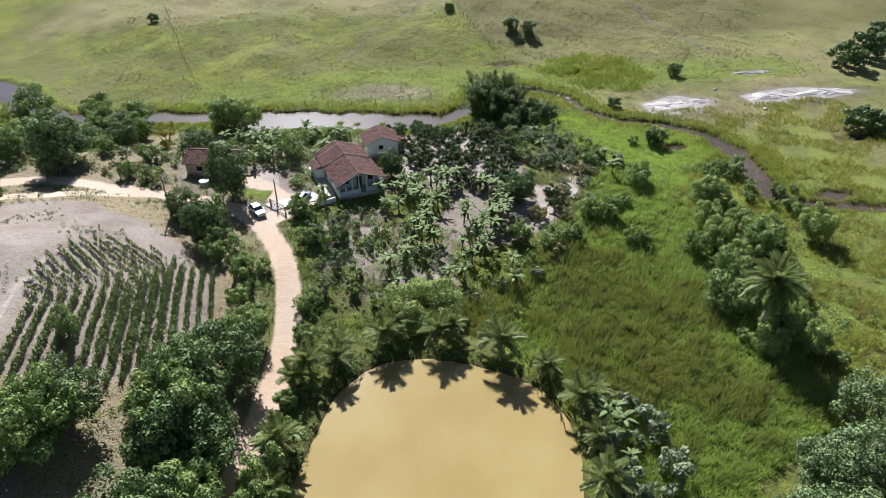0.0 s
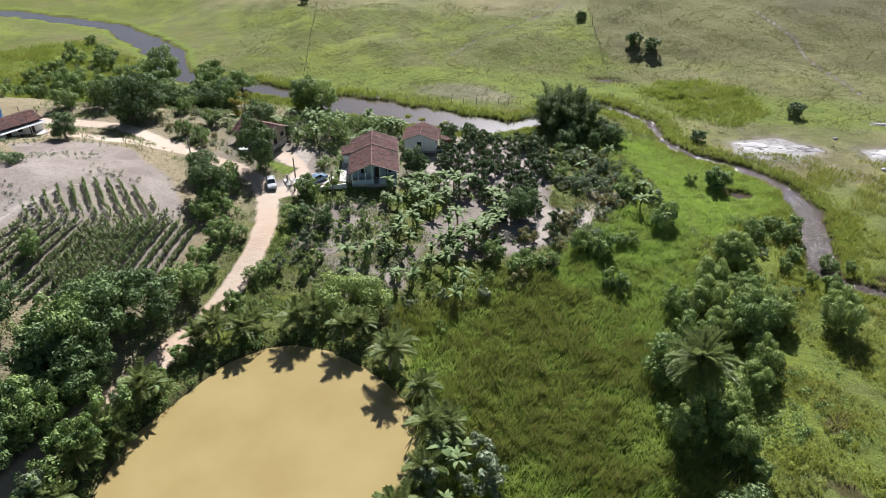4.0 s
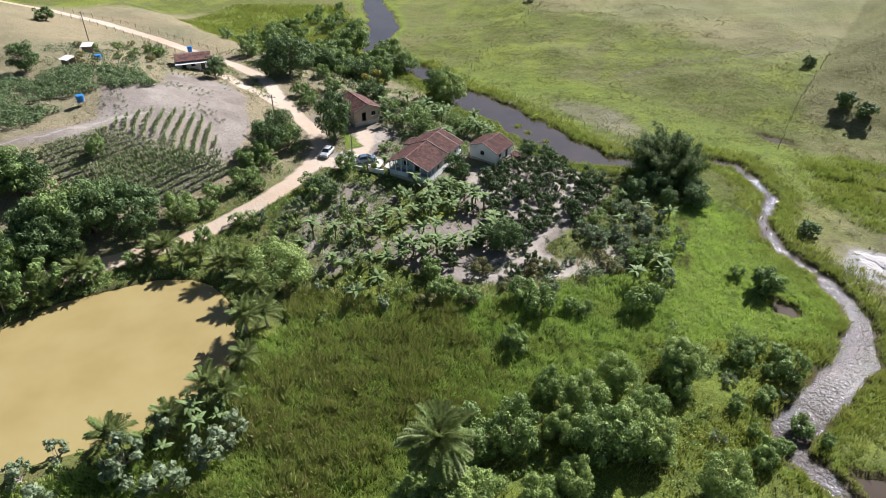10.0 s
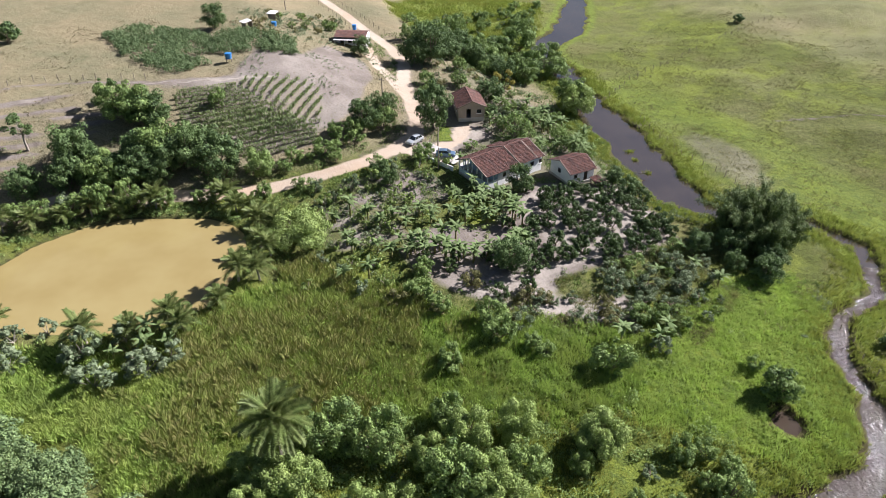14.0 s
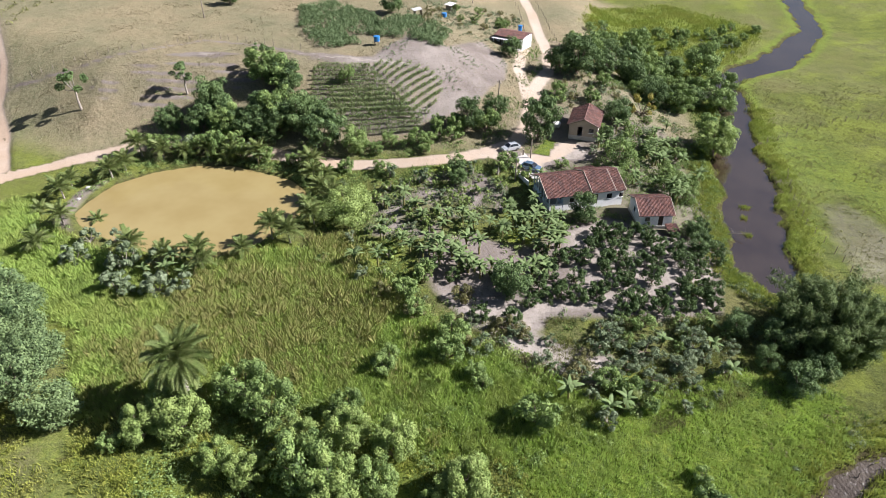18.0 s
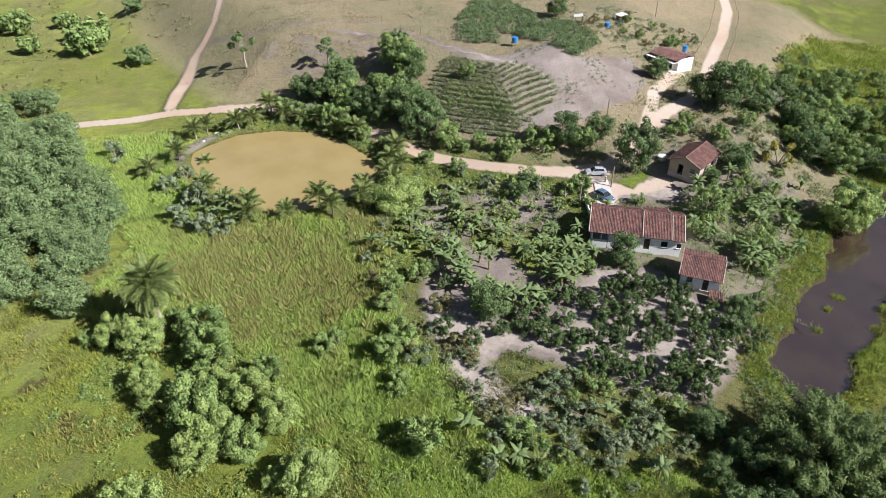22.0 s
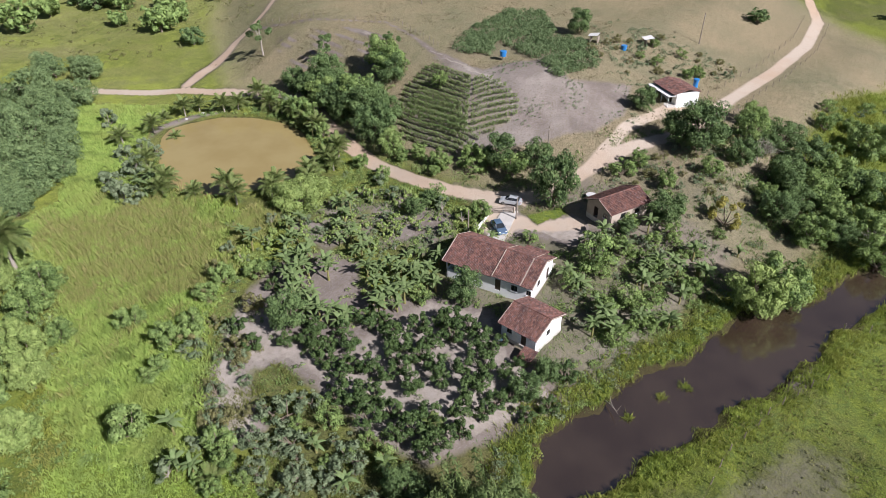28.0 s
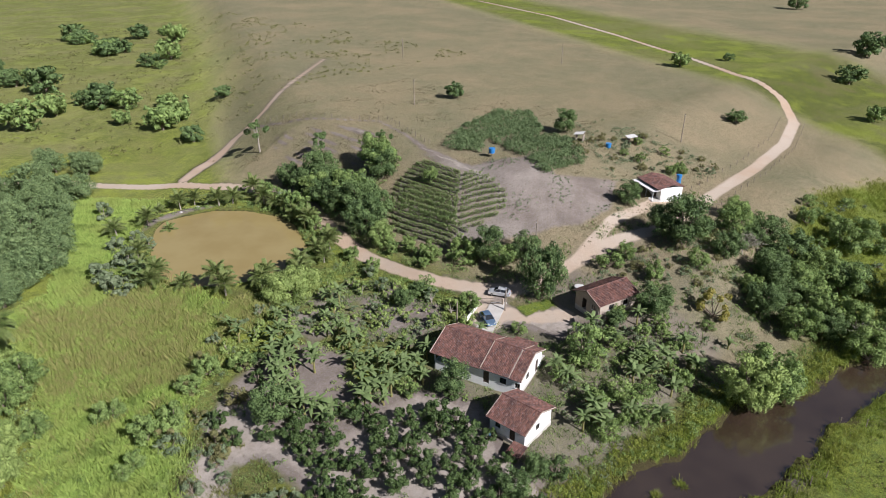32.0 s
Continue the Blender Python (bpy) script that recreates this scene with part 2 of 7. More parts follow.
GROUND = ground_material()
RIVER_WATER = water("river_water", (0.036, 0.023, 0.015), (0.052, 0.035, 0.023), 0.13, 0.014, 2.4, 0.14, 0.9, 1.9)
POND_WATER = water("pond_water", (0.262, 0.198, 0.080), (0.295, 0.232, 0.100), 0.10, 0.006, 3.0, 0.08, 0.4)
STREAM_WATER = water("stream_water", (0.058, 0.046, 0.038), (0.082, 0.067, 0.055), 0.12, 0.26, 2.2, 0.9, 0.3, 1.36)
POOL_WATER = water("pool_water", (0.048, 0.034, 0.024), (0.066, 0.050, 0.038), 0.06, 0.01, 3.0, 0.05, 0.5)
LEAF_WOOD = leafy("leaf_wood", (0.036, 0.063, 0.026), (0.165, 0.241, 0.097), (0.274, 0.363, 0.147), 0.12)
LEAF_DARK = leafy("leaf_dark", (0.015, 0.032, 0.011), (0.106, 0.169, 0.062), (0.213, 0.303, 0.105), 0.12)
LEAF_CITRUS = leafy("leaf_citrus", (0.022, 0.044, 0.014), (0.078, 0.128, 0.040), (0.130, 0.190, 0.060), 0.1, 0.5)
LEAF_MID = leafy("leaf_mid", (0.026, 0.047, 0.016), (0.181, 0.279, 0.083), (0.355, 0.462, 0.144), 0.16)
LEAF_LIGHT = leafy("leaf_light", (0.062, 0.097, 0.026), (0.251, 0.353, 0.099), (0.430, 0.520, 0.168), 0.18)
LEAF_GREY = leafy("leaf_grey", (0.070, 0.112, 0.056), (0.195, 0.255, 0.132), (0.295, 0.338, 0.195), 0.22)
LEAF_CASSAVA = leafy("leaf_cassava", (0.075, 0.125, 0.052), (0.150, 0.215, 0.092), (0.215, 0.280, 0.125), 0.3)
LEAF_SILVER = leafy("leaf_silver", (0.079, 0.114, 0.051), (0.194, 0.254, 0.131), (0.299, 0.348, 0.204), 0.28, 0.5, 0.35)
LEAF_OLIVE = leafy("leaf_olive", (0.130, 0.145, 0.060), (0.250, 0.245, 0.105), (0.300, 0.265, 0.115), 0.35)
LEAF_YELLOW = leafy("leaf_yellow", (0.150, 0.165, 0.045), (0.330, 0.300, 0.070), (0.430, 0.370, 0.090), 0.3)
LEAF_BANANA = leafy("leaf_banana", (0.081, 0.149, 0.042), (0.176, 0.261, 0.092), (0.282, 0.336, 0.155), 0.3, 0.65, 0.15)
LEAF_PALM = leafy("leaf_palm", (0.077, 0.133, 0.035), (0.184, 0.259, 0.069), (0.284, 0.304, 0.115), 0.3, 0.55, 0.3)
LEAF_BAMBOO = leafy("leaf_bamboo", (0.036, 0.064, 0.018), (0.117, 0.171, 0.050), (0.220, 0.275, 0.096), 0.16)
LEAF_MARSH = leafy("leaf_marsh", (0.175, 0.225, 0.040), (0.310, 0.345, 0.060), (0.380, 0.390, 0.085), 0.26, patch=(0.275, 0.265, 0.085))
LEAF_REED = leafy("leaf_reed", (0.186, 0.271, 0.065), (0.383, 0.521, 0.123), (0.476, 0.579, 0.165), 0.2, patch=(0.325, 0.386, 0.106))
LEAF_LIME = leafy("leaf_lime", (0.230, 0.347, 0.065), (0.389, 0.540, 0.110), (0.484, 0.600, 0.149), 0.3, patch=(0.320, 0.415, 0.125))
LEAF_SEDGE = leafy("leaf_sedge", (0.193, 0.186, 0.069), (0.466, 0.370, 0.181), (0.289, 0.383, 0.083), 0.14)
LEAF_GRASS = leafy("leaf_grass", (0.165, 0.235, 0.036), (0.260, 0.330, 0.056), (0.330, 0.375, 0.080), 0.3, patch=(0.290, 0.300, 0.070))
LEAF_MEADOW = leafy("leaf_meadow", (0.120, 0.140, 0.048), (0.235, 0.245, 0.092), (0.275, 0.255, 0.120), 0.35, patch=(0.250, 0.270, 0.075))
LEAF_STRAW = leafy("leaf_straw", (0.175, 0.150, 0.088), (0.310, 0.260, 0.176), (0.252, 0.220, 0.121), 0.40)
LEAF_CORN = leafy("leaf_corn", (0.106, 0.172, 0.057), (0.225, 0.304, 0.109), (0.277, 0.317, 0.127), 0.4)
BARK = surface("bark", (0.16, 0.12, 0.085), (0.24, 0.20, 0.155), 4.0, 0.9, 0.8, 0.03)
PALE_BARK = surface("pale_bark", (0.36, 0.32, 0.27), (0.26, 0.22, 0.18), 4.0, 0.9, 0.6, 0.02)
STEM = surface("banana_stem", (0.17, 0.19, 0.06), (0.25, 0.19, 0.09), 5.0, 0.6, 0.3, 0.01)
CANE = surface("bamboo_cane", (0.30, 0.33, 0.10), (0.20, 0.24, 0.08), 6.0, 0.45, 0.2, 0.01)
PLASTER = surface("limewash", (0.86, 0.86, 0.85), (0.82, 0.815, 0.80), 1.2, 0.85, 0.25, 0.01, grime=(0.66, 0.63, 0.58))
PLASTER_BLUE = surface("pale_blue_limewash", (0.595, 0.691, 0.720), (0.528, 0.634, 0.672), 1.2, 0.85, 0.25, 0.01, grime=(0.403, 0.384, 0.346))
PLASTER_RAW = surface("bare_render", (0.416, 0.352, 0.288), (0.352, 0.292, 0.232), 1.0, 0.9, 0.35, 0.015, grime=(0.240, 0.184, 0.136))
DARK_WOOD = surface("dark_wood", (0.060, 0.045, 0.036), (0.10, 0.072, 0.052), 5.0, 0.6, 0.3, 0.01)
POLE_WOOD = surface("weathered_wood", (0.21, 0.17, 0.135), (0.30, 0.255, 0.21), 5.0, 0.85, 0.5, 0.01)
FLOOR_CONCRETE = surface("worn_concrete", (0.50, 0.475, 0.44), (0.42, 0.39, 0.35), 0.5, 0.9, 0.3, 0.01)
STONE = surface("granite", (0.44, 0.42, 0.40), (0.33, 0.305, 0.29), 0.25, 0.9, 0.5, 0.05, grime=(0.20, 0.18, 0.16))
FIBRE = surface("fibre_cement", (0.56, 0.55, 0.53), (0.46, 0.45, 0.43), 1.5, 0.9, 0.3, 0.01)
TEAL_PLASTIC = surface("teal_plastic", (0.045, 0.085, 0.115), (0.06, 0.10, 0.13), 2.0, 0.5, 0.05, 0.005, spec=0.4)
RUSTY_WIRE = surface("rusty_wire", (0.10, 0.07, 0.05), (0.14, 0.10, 0.075), 8.0, 0.8, 0.1, 0.002)
BLUE_PLASTIC = surface("blue_plastic", (0.02, 0.16, 0.42), (0.03, 0.20, 0.48), 2.0, 0.4, 0.05, 0.005, spec=0.5)
SILVER_PAINT = surface("silver_car_paint", (0.56, 0.575, 0.59), (0.52, 0.535, 0.55), 1.0, 0.25, 0.02, 0.002, 0.35, 0.6)
BLUE_PAINT = surface("blue_grey_car_paint", (0.13, 0.20, 0.29), (0.11, 0.175, 0.26), 1.0, 0.25, 0.02, 0.002, 0.35, 0.6)
RUBBER = surface("rubber", (0.022, 0.022, 0.022), (0.035, 0.033, 0.030), 8.0, 0.85, 0.2, 0.003)
STEEL = surface("grey_steel", (0.42, 0.42, 0.42), (0.33, 0.325, 0.32), 4.0, 0.4, 0.1, 0.003, 0.9)
GLASS = surface("dark_glass", (0.020, 0.024, 0.028), (0.026, 0.030, 0.034), 1.0, 0.05, 0.0, 0.001, 0.0, 0.8)
LAMP_RED = surface("red_lens", (0.35, 0.02, 0.015), (0.30, 0.02, 0.015), 2.0, 0.25, 0.0, 0.001)
LAMP_CLEAR = surface("clear_lens", (0.75, 0.76, 0.76), (0.68, 0.69, 0.70), 2.0, 0.15, 0.0, 0.001, 0.2, 0.7)
BARE_TWIG = surface("bleached_twigs", (0.36, 0.32, 0.27), (0.28, 0.25, 0.20), 5.0, 0.9, 0.4, 0.01)


def tile_material():
    m, nt, b = blank("clay_tile", 0.85, 0.2)
    co = nt.nodes.new("ShaderNodeTexCoord").outputs["Object"]
    isl = nt.nodes.new("ShaderNodeNewGeometry").outputs["Random Per Island"]
    c = mix(nt, isl, (0.105, 0.050, 0.040), (0.225, 0.112, 0.086))
    c = mix(nt, remap(nt, noise_fac(nt, co, 0.9, 5.0, 0.7), 0.42, 0.66, 0.0, 0.75), c, (0.042, 0.030, 0.030))
    c = mix(nt, remap(nt, noise_fac(nt, co, 3.0, 4.0), 0.54, 0.66, 0.0, 0.6), c, (0.208, 0.162, 0.157))
    nt.links.new(c, b.inputs["Base Color"])
    bump(nt, b, noise_fac(nt, co, 14.0, 3.0), 0.3, 0.01)
    return m


TILE = tile_material()


# ---- mesh helpers ----
def link(name, V, F, mat, parent=None, label="", smooth=False):
    """One mesh object from arrays of corners and faces."""
    me = bpy.data.meshes.new(name)
    me.from_pydata(np.asarray(V, float).tolist(), [], [list(map(int, f)) for f in F])
    me.materials.append(mat)
    if smooth:
        me.polygons.foreach_set("use_smooth", [True] * len(me.polygons))
    me.update()
    ob = new(name, me)
    ob.parent = parent
    return tagged(ob, label) if label else ob


def part(name, bm, mat, parent, label=""):
    me = bpy.data.meshes.new(name)
    bm.to_mesh(me)
    bm.free()
    me.materials.append(mat)
    ob = new(name, me)
    ob.parent = parent
    return tagged(ob, label) if label else ob


def empty(name, m, label, category, group="", kind=""):
    ob = new(name)
    ob.matrix_basis = m
    ob.empty_display_size = 0.3
    return tagged(ob, label, category, group, kind)


class Shape:
    """Collects boxes, tubes and quads into one mesh."""

    def __init__(self):
        self.V, self.F = [], []

    def add(self, V, F):
        n = len(self.V)
        self.V += [tuple(v) for v in V]
        self.F += [tuple(i + n for i in f) for f in F]
        return self

    def box(self, x0, y0, z0, x1, y1, z1, bevel=0.0, m=None):
        b = bevel
        V, F = [], []
        if not b:
            V = [(x, y, z) for z in (z0, z1) for y in (y0, y1) for x in (x0, x1)]
            F = [(0, 2, 3, 1), (4, 5, 7, 6), (0, 1, 5, 4), (2, 6, 7, 3), (0, 4, 6, 2), (1, 3, 7, 5)]
        else:
            ring = lambda i, z: [(x0 + i, y0 + b, z), (x0 + b, y0 + i, z), (x1 - b, y0 + i, z), (x1 - i, y0 + b, z),
                                 (x1 - i, y1 - b, z), (x1 - b, y1 - i, z), (x0 + b, y1 - i, z), (x0 + i, y1 - b, z)]
            for i, z in ((b, z0), (0, z0 + b), (0, z1 - b), (b, z1)):
                V += ring(i, z)
            for k in range(3):
                F += [(8 * k + j, 8 * k + (j + 1) % 8, 8 * k + 8 + (j + 1) % 8, 8 * k + 8 + j) for j in range(8)]
            F += [tuple(range(7, -1, -1)), tuple(range(24, 32))]
        if m is not None:
            V = [tuple(m @ Vector(v)) for v in V]
        return self.add(V, F)

    def tube(self, pts, radii, n=6):
        pts = [Vector(p) for p in pts]
        V, F = [], []
        for i, p in enumerate(pts):
            d = (pts[min(i + 1, len(pts) - 1)] - pts[max(i - 1, 0)]).normalized()
            a = d.orthogonal().normalized()
            c = d.cross(a)
            for k in range(n):
                w = 2 * math.pi * k / n
                V.append(p + (a * math.cos(w) + c * math.sin(w)) * radii[i])
        for i in range(len(pts) - 1):
            F += [(i * n + k, i * n + (k + 1) % n, (i + 1) * n + (k + 1) % n, (i + 1) * n + k) for k in range(n)]
        F += [tuple(range(n - 1, -1, -1)), tuple((len(pts) - 1) * n + k for k in range(n))]
        return self.add(V, F)

    def put(self, name, mat, parent=None, label="", smooth=False):
        return link(name, self.V, self.F, mat, parent, label, smooth)


# ---- the lie of the land ----
def ease(v):
    v = np.clip(v, 0.0, 1.0)
    return v * v * (3 - 2 * v)


def away(X, Y, pts, closed=False):
    """Distance to a polyline; points may carry a width, half of which is taken off."""
    best = np.full(np.shape(X), 1e9)
    pts = list(pts) + ([pts[0]] if closed else [])
    for a, b in zip(pts[:-1], pts[1:]):
        dx, dy = b[0] - a[0], b[1] - a[1]
        k = np.clip(((X - a[0]) * dx + (Y - a[1]) * dy) / (dx * dx + dy * dy + 1e-9), 0, 1)
        d = np.hypot(X - a[0] - k * dx, Y - a[1] - k * dy)
        if len(a) > 2:
            d = d - 0.5 * (a[2] + k * (b[2] - a[2]))
        best = np.minimum(best, d)
    return best


def inside(X, Y, pts):
    """Signed distance to a closed outline, positive inside."""
    hit = np.zeros(np.shape(X), bool)
    for (ax, ay), (bx, by) in zip(pts, pts[1:] + pts[:1]):
        if ay != by:
            hit ^= ((ay > Y) != (by > Y)) & (X < (bx - ax) * (Y - ay) / (by - ay) + ax)
    d = away(X, Y, pts, True)
    return np.where(hit, d, -d)


RIVER = [(-260, 215, 6), (-160, 212, 6), (-112, 202, 6), (-88, 185, 9), (-79, 177, 9), (-71, 166, 7), (-64, 159, 6), (-50, 157, 7),
         (-36, 153.5, 5.5), (-27, 151, 6), (-16, 147.6, 10.5), (-5, 146.4, 8.5), (4, 143.6, 10), (13, 141.6, 8), (20, 140.2, 9),
         (26, 141, 4.5), (32, 146, 4), (38, 155, 2.6), (46, 157.2, 2.2), (51, 153.5, 2.0)]
STREAM = [(51, 153.5, 2.0), (56, 149.5, 1.8), (57.5, 144.5, 1.6), (58.7, 138, 1.7), (62.5, 133, 1.8), (67.5, 130.2, 2.0), (72, 128, 2.0),
          (76, 124.8, 2.4), (79.4, 119.5, 2.8), (81.0, 112, 4.2), (80.2, 105, 4.4), (79.0, 98.5, 4.4), (78.2, 94, 3.8), (80.2, 90.4, 2.8), (84, 89.2, 2.0),
          (88.5, 88, 1.6), (100, 84, 1.6), (130, 70, 1.6), (300, 40, 2)]
POND = [(10.8, 21.8), (5.8, 22.3), (-0.4, 24.1), (-5.8, 29.9), (-8.8, 37.2), (-9.3, 44.4), (-6.2, 52), (-3.7, 57.9), (0.3, 61.5),
        (4, 62.8), (8.9, 62.3), (14, 60.2), (18.2, 57.6), (21.6, 54.4), (23.4, 49.3), (22.8, 43), (20.6, 36.5), (17.2, 29.3), (14.2, 24.6)]
POOLS = [((69.8, 116.2), 1.9, 1.3), ((89, 91.8), 2.6, 1.6), ((110, 113), 2.2, 0.8), ((64.5, 163), 2.0, 0.7), ((48, 175), 2.4, 0.9)]
POND_LEVEL = 1.1


def base_land(X, Y):
    z = 0.5 + 1.3 * ease((70 - X) / 45) * ease((138 - Y) / 14) * ease((Y - 66) / 20)
    z = z + 1.2 * ease((6 - X) / 20) * ease((140 - Y) / 20)
    foot = np.where(Y > 10, -9 - 0.06 * (Y - 60), -6 + (Y - 10) * 0.45)
    d = foot - X
    north = 1 - ease((Y - 116) / 30)
    z = z + 12.0 * ease(d / 38) * (1 - 0.62 * ease((Y - 72) / 42)) * north
    z = z - 0.015 * np.clip(d - 60, 0, 600) * north + 0.075 * np.clip(Y - 160, 0, 500)
    return z


def shore(X, Y):
    """Distance to the scalloped waterline of the river, stream and pools."""
    r = away(X, Y, RIVER) + 0.7 * np.sin(X * 0.42 + 1.4 * np.sin(Y * 0.3)) * np.sin(Y * 0.35 + 1.1 * np.sin(X * 0.23))
    r = np.minimum(r, away(X, Y, STREAM))
    for (cx, cy), a, b in POOLS:
        r = np.minimum(r, (np.hypot((X - cx) / a, (Y - cy) / b) - 1) * min(a, b))
    return r + 0.55 * np.sin(X * 0.9 + 1.9 * np.sin(Y * 0.55)) * np.sin(Y * 0.8 + 1.2 * np.sin(X * 0.5)) - 0.2


def land(X, Y):
    X, Y = np.asarray(X, float), np.asarray(Y, float)
    z = base_land(X, Y)
    # steeper brown hillside and low swells on the far pasture
    far = ease((Y - 160) / 30)
    z = z + 0.08 * np.clip(Y - 185, 0, 220) * ease((X - 38) / 15)
    z = z + far * (0.7 * np.sin(X * 0.11 + 1.3 * np.sin(Y * 0.05)) * np.sin(Y * 0.13 + np.sin(X * 0.07)) + 0.25 * np.sin(X * 0.31 + 2) * np.sin(Y * 0.37 + 1.2 * np.sin(X * 0.19)))
    # bank round the pond, bed below its water
    p = inside(X, Y, POND)
    z = z + (POND_LEVEL + 0.5 - z) * ease((p + 7) / 4.5) * (p < 0)
    z = np.where(p > -0.9, POND_LEVEL + 0.5 - 0.9 * ease((p + 0.9) / 1.8), z)
    # river and stream beds
    r = shore(X, Y)
    wide = 9 + 26 * ease((-30 - X) / 25) + 12 * ease((Y - 150) / 12)
    z = z + (0.5 - z) * ease((wide - r) / wide) * (r > 0)
    z = np.where(r < 1.1, 0.5 - 1.0 * ease((1.1 - r) / 2.2), z)
    # old furrows along the slope above the trees
    t = ease(inside(X, Y, TERRACES) / 4)
    z = z + 0.22 * t * np.sin(base_land(X, Y) * 2 * math.pi / 1.0)
    return z


def ground_z(x, y):
    return float(land(x, y))


ROAD = [(60, -70, 3.3), (20, -27, 3.3), (11, -13.5, 3.3), (4, -5, 3.3), (-3, 1.8, 3.3), (-9, 12, 3.1), (-13, 22, 3.0), (-16, 33, 3.0),
        (-15.5, 42, 3.0), (-13.2, 50, 3.1), (-11, 60, 3.5), (-9.4, 70, 3.6), (-9.2, 80, 3.6), (-10.5, 88, 3.6), (-13, 95, 3.6), (-17, 101.5, 3.6),
        (-23, 104.5, 3.6), (-31, 105.7, 3.1), (-40, 107.5, 3.1), (-50, 111.3, 3.1), (-62, 112, 3.0), (-76, 111, 3.0), (-100, 110.4, 3.0),
        (-129, 107.9, 3.1), (-152, 102.5, 3.1), (-170, 92, 3.1), (-180, 80, 3.0), (-196, 60, 2.9), (-214, 36, 2.6), (-250, -20, 2.6), (-290, -90, 2.6),
        (-330, -190, 2.6), (-420, -240, 2.6)]
LANES = [[(-33, 105.5, 3), (-40, 104.6, 2.6), (-47, 103.6, 2.6), (-54, 104.3, 2.8), (-62, 105.5, 4)],
         [(-13, 98, 3.5), (-9, 101.5, 4.5), (-7, 105, 4.5)], [(-10, 104, 4), (-14, 110, 4), (-17, 113, 3.5)]]
TRAILS = [[(-5, -1, 2.6), (-12, -5.5, 3.0), (-18.3, -8.9, 3.2), (-28.6, -15.5, 2.4), (-35, -17.2, 2.0), (-43, -20.5, 1.6), (-62, -33, 1.4), (-95, -60, 1.2)],
          [(-34, -16, 1.0), (-36.6, 2.2, 0.9), (-41.9, 14.4, 0.9), (-50.1, 27.2, 0.9), (-46.7, 41, 1.0), (-42.5, 52.9, 1.6), (-40.4, 69.8, 2.2), (-38.5, 80.3, 1.6), (-33, 86, 1)],
          [(69, 176, 0.5), (74, 150, 0.5), (84, 136, 0.6), (100, 125, 0.6)],
          [(34, 230, 0.6), (22.2, 211.4, 0.6), (12, 197, 0.5), (4.8, 184.7, 0.5), (2.8, 180, 0.4)], [(92, 222, 0.9), (100, 204, 1.0), (101, 190, 0.8), (108, 172, 0.8)]]
TERRACES = [(-30, 3), (-48, 28.7), (-40, 47), (-31.5, 48.5), (-22.5, 31.6), (-21, 14)]
CORN = [(-36.5, 56.5), (-38.5, 58), (-39, 68), (-39.6, 75), (-38.2, 82.5), (-34, 86), (-30.5, 86), (-26.5, 84.5), (-22, 82), (-19, 83), (-18.5, 75), (-18.8, 69), (-21.5, 63.5), (-24.3, 60.5), (-28.7, 57)]
BARE_FIELD = [(-40.5, 54), (-41.3, 68.9), (-54.2, 76.1), (-50.7, 86.5), (-62.3, 94.9), (-50, 101), (-40.6, 100.5), (-36, 97), (-30, 94),
              (-24.3, 87.5), (-21.5, 80.5), (-28, 83), (-34.8, 84), (-39.1, 77.5), (-38.8, 60.8)]
CASSAVA = [(-43.4, 56.4), (-62.7, 47.6), (-81, 43.5), (-86.3, 51.2), (-73.5, 65.7), (-68.6, 81.5), (-60, 87.5), (-47.3, 84.5), (-51.8, 76.4),
           (-57.7, 59.6), (-48.4, 66.1)]
YARD = [(-12.6, 97), (-15, 101), (-13, 104.6), (-19.4, 111), (-18.8, 114), (-15, 119), (-11, 116), (-9.5, 109), (-4.5, 106), (-5, 102.6)]
YARD_GRASS = [(-13.4, 105), (-19.5, 108), (-18.7, 110.6), (-12.3, 108.3)]
ORCHARD = [(49.8, 105.1), (39.1, 94.2), (30.4, 87.2), (25.6, 85), (19.8, 84.3), (14.3, 89.9), (18, 102.6), (12.2, 108), (8.2, 117.2), (12.9, 125.4),
           (13, 131.8), (15.1, 134.7), (26.1, 131.8), (33.5, 129.4), (36, 120.3), (35.4, 111.9), (36, 105.1), (39.7, 102), (42.8, 112.5), (48.2, 111.5)]
GARDEN = [(15.3, 75), (3.9, 73.2), (-5.2, 81.8), (-6.4, 95.2), (-1.1, 100.5), (7.6, 99.7), (10.9, 89.3), (17, 87)]
REEDS = [(50.2, 48.2), (43.5, 44.9), (31.7, 50.5), (21.8, 60.8), (18.5, 68.9), (27.7, 76.4), (35.3, 81.7), (43.9, 79.9), (49.1, 71.9), (49.5, 58.1)]
BEDS = [(22.7, 92.6), (16.8, 91), (14.2, 94), (20.3, 100.4), (24.4, 97)]
MARSH = [(14, 17), (4, 10), (20, -8), (40, 38), (56, 44), (57, 56), (50, 66), (55, 80), (61, 90), (58, 104), (50, 108), (45, 100), (38, 88), (30, 82), (24, 76),
         (19, 68), (20.5, 60), (25.5, 54), (26.5, 44), (24, 35), (19, 25)]
EAST_REEDS = [(53.8, 166), (61.5, 174), (71.5, 176.7), (82, 171), (84, 158), (75, 148.5), (65, 151.8)]
UPSTREAM = [(-52, 138), (-60, 130), (-76, 128), (-98, 126), (-130, 134), (-140, 160), (-110, 185), (-84, 170), (-66, 152)]
GREENS = [(50, 106), (58, 96), (64, 100), (70, 108), (78, 112), (76, 122), (68, 128), (60, 131), (56, 138), (48, 140), (45, 128), (49, 118)]
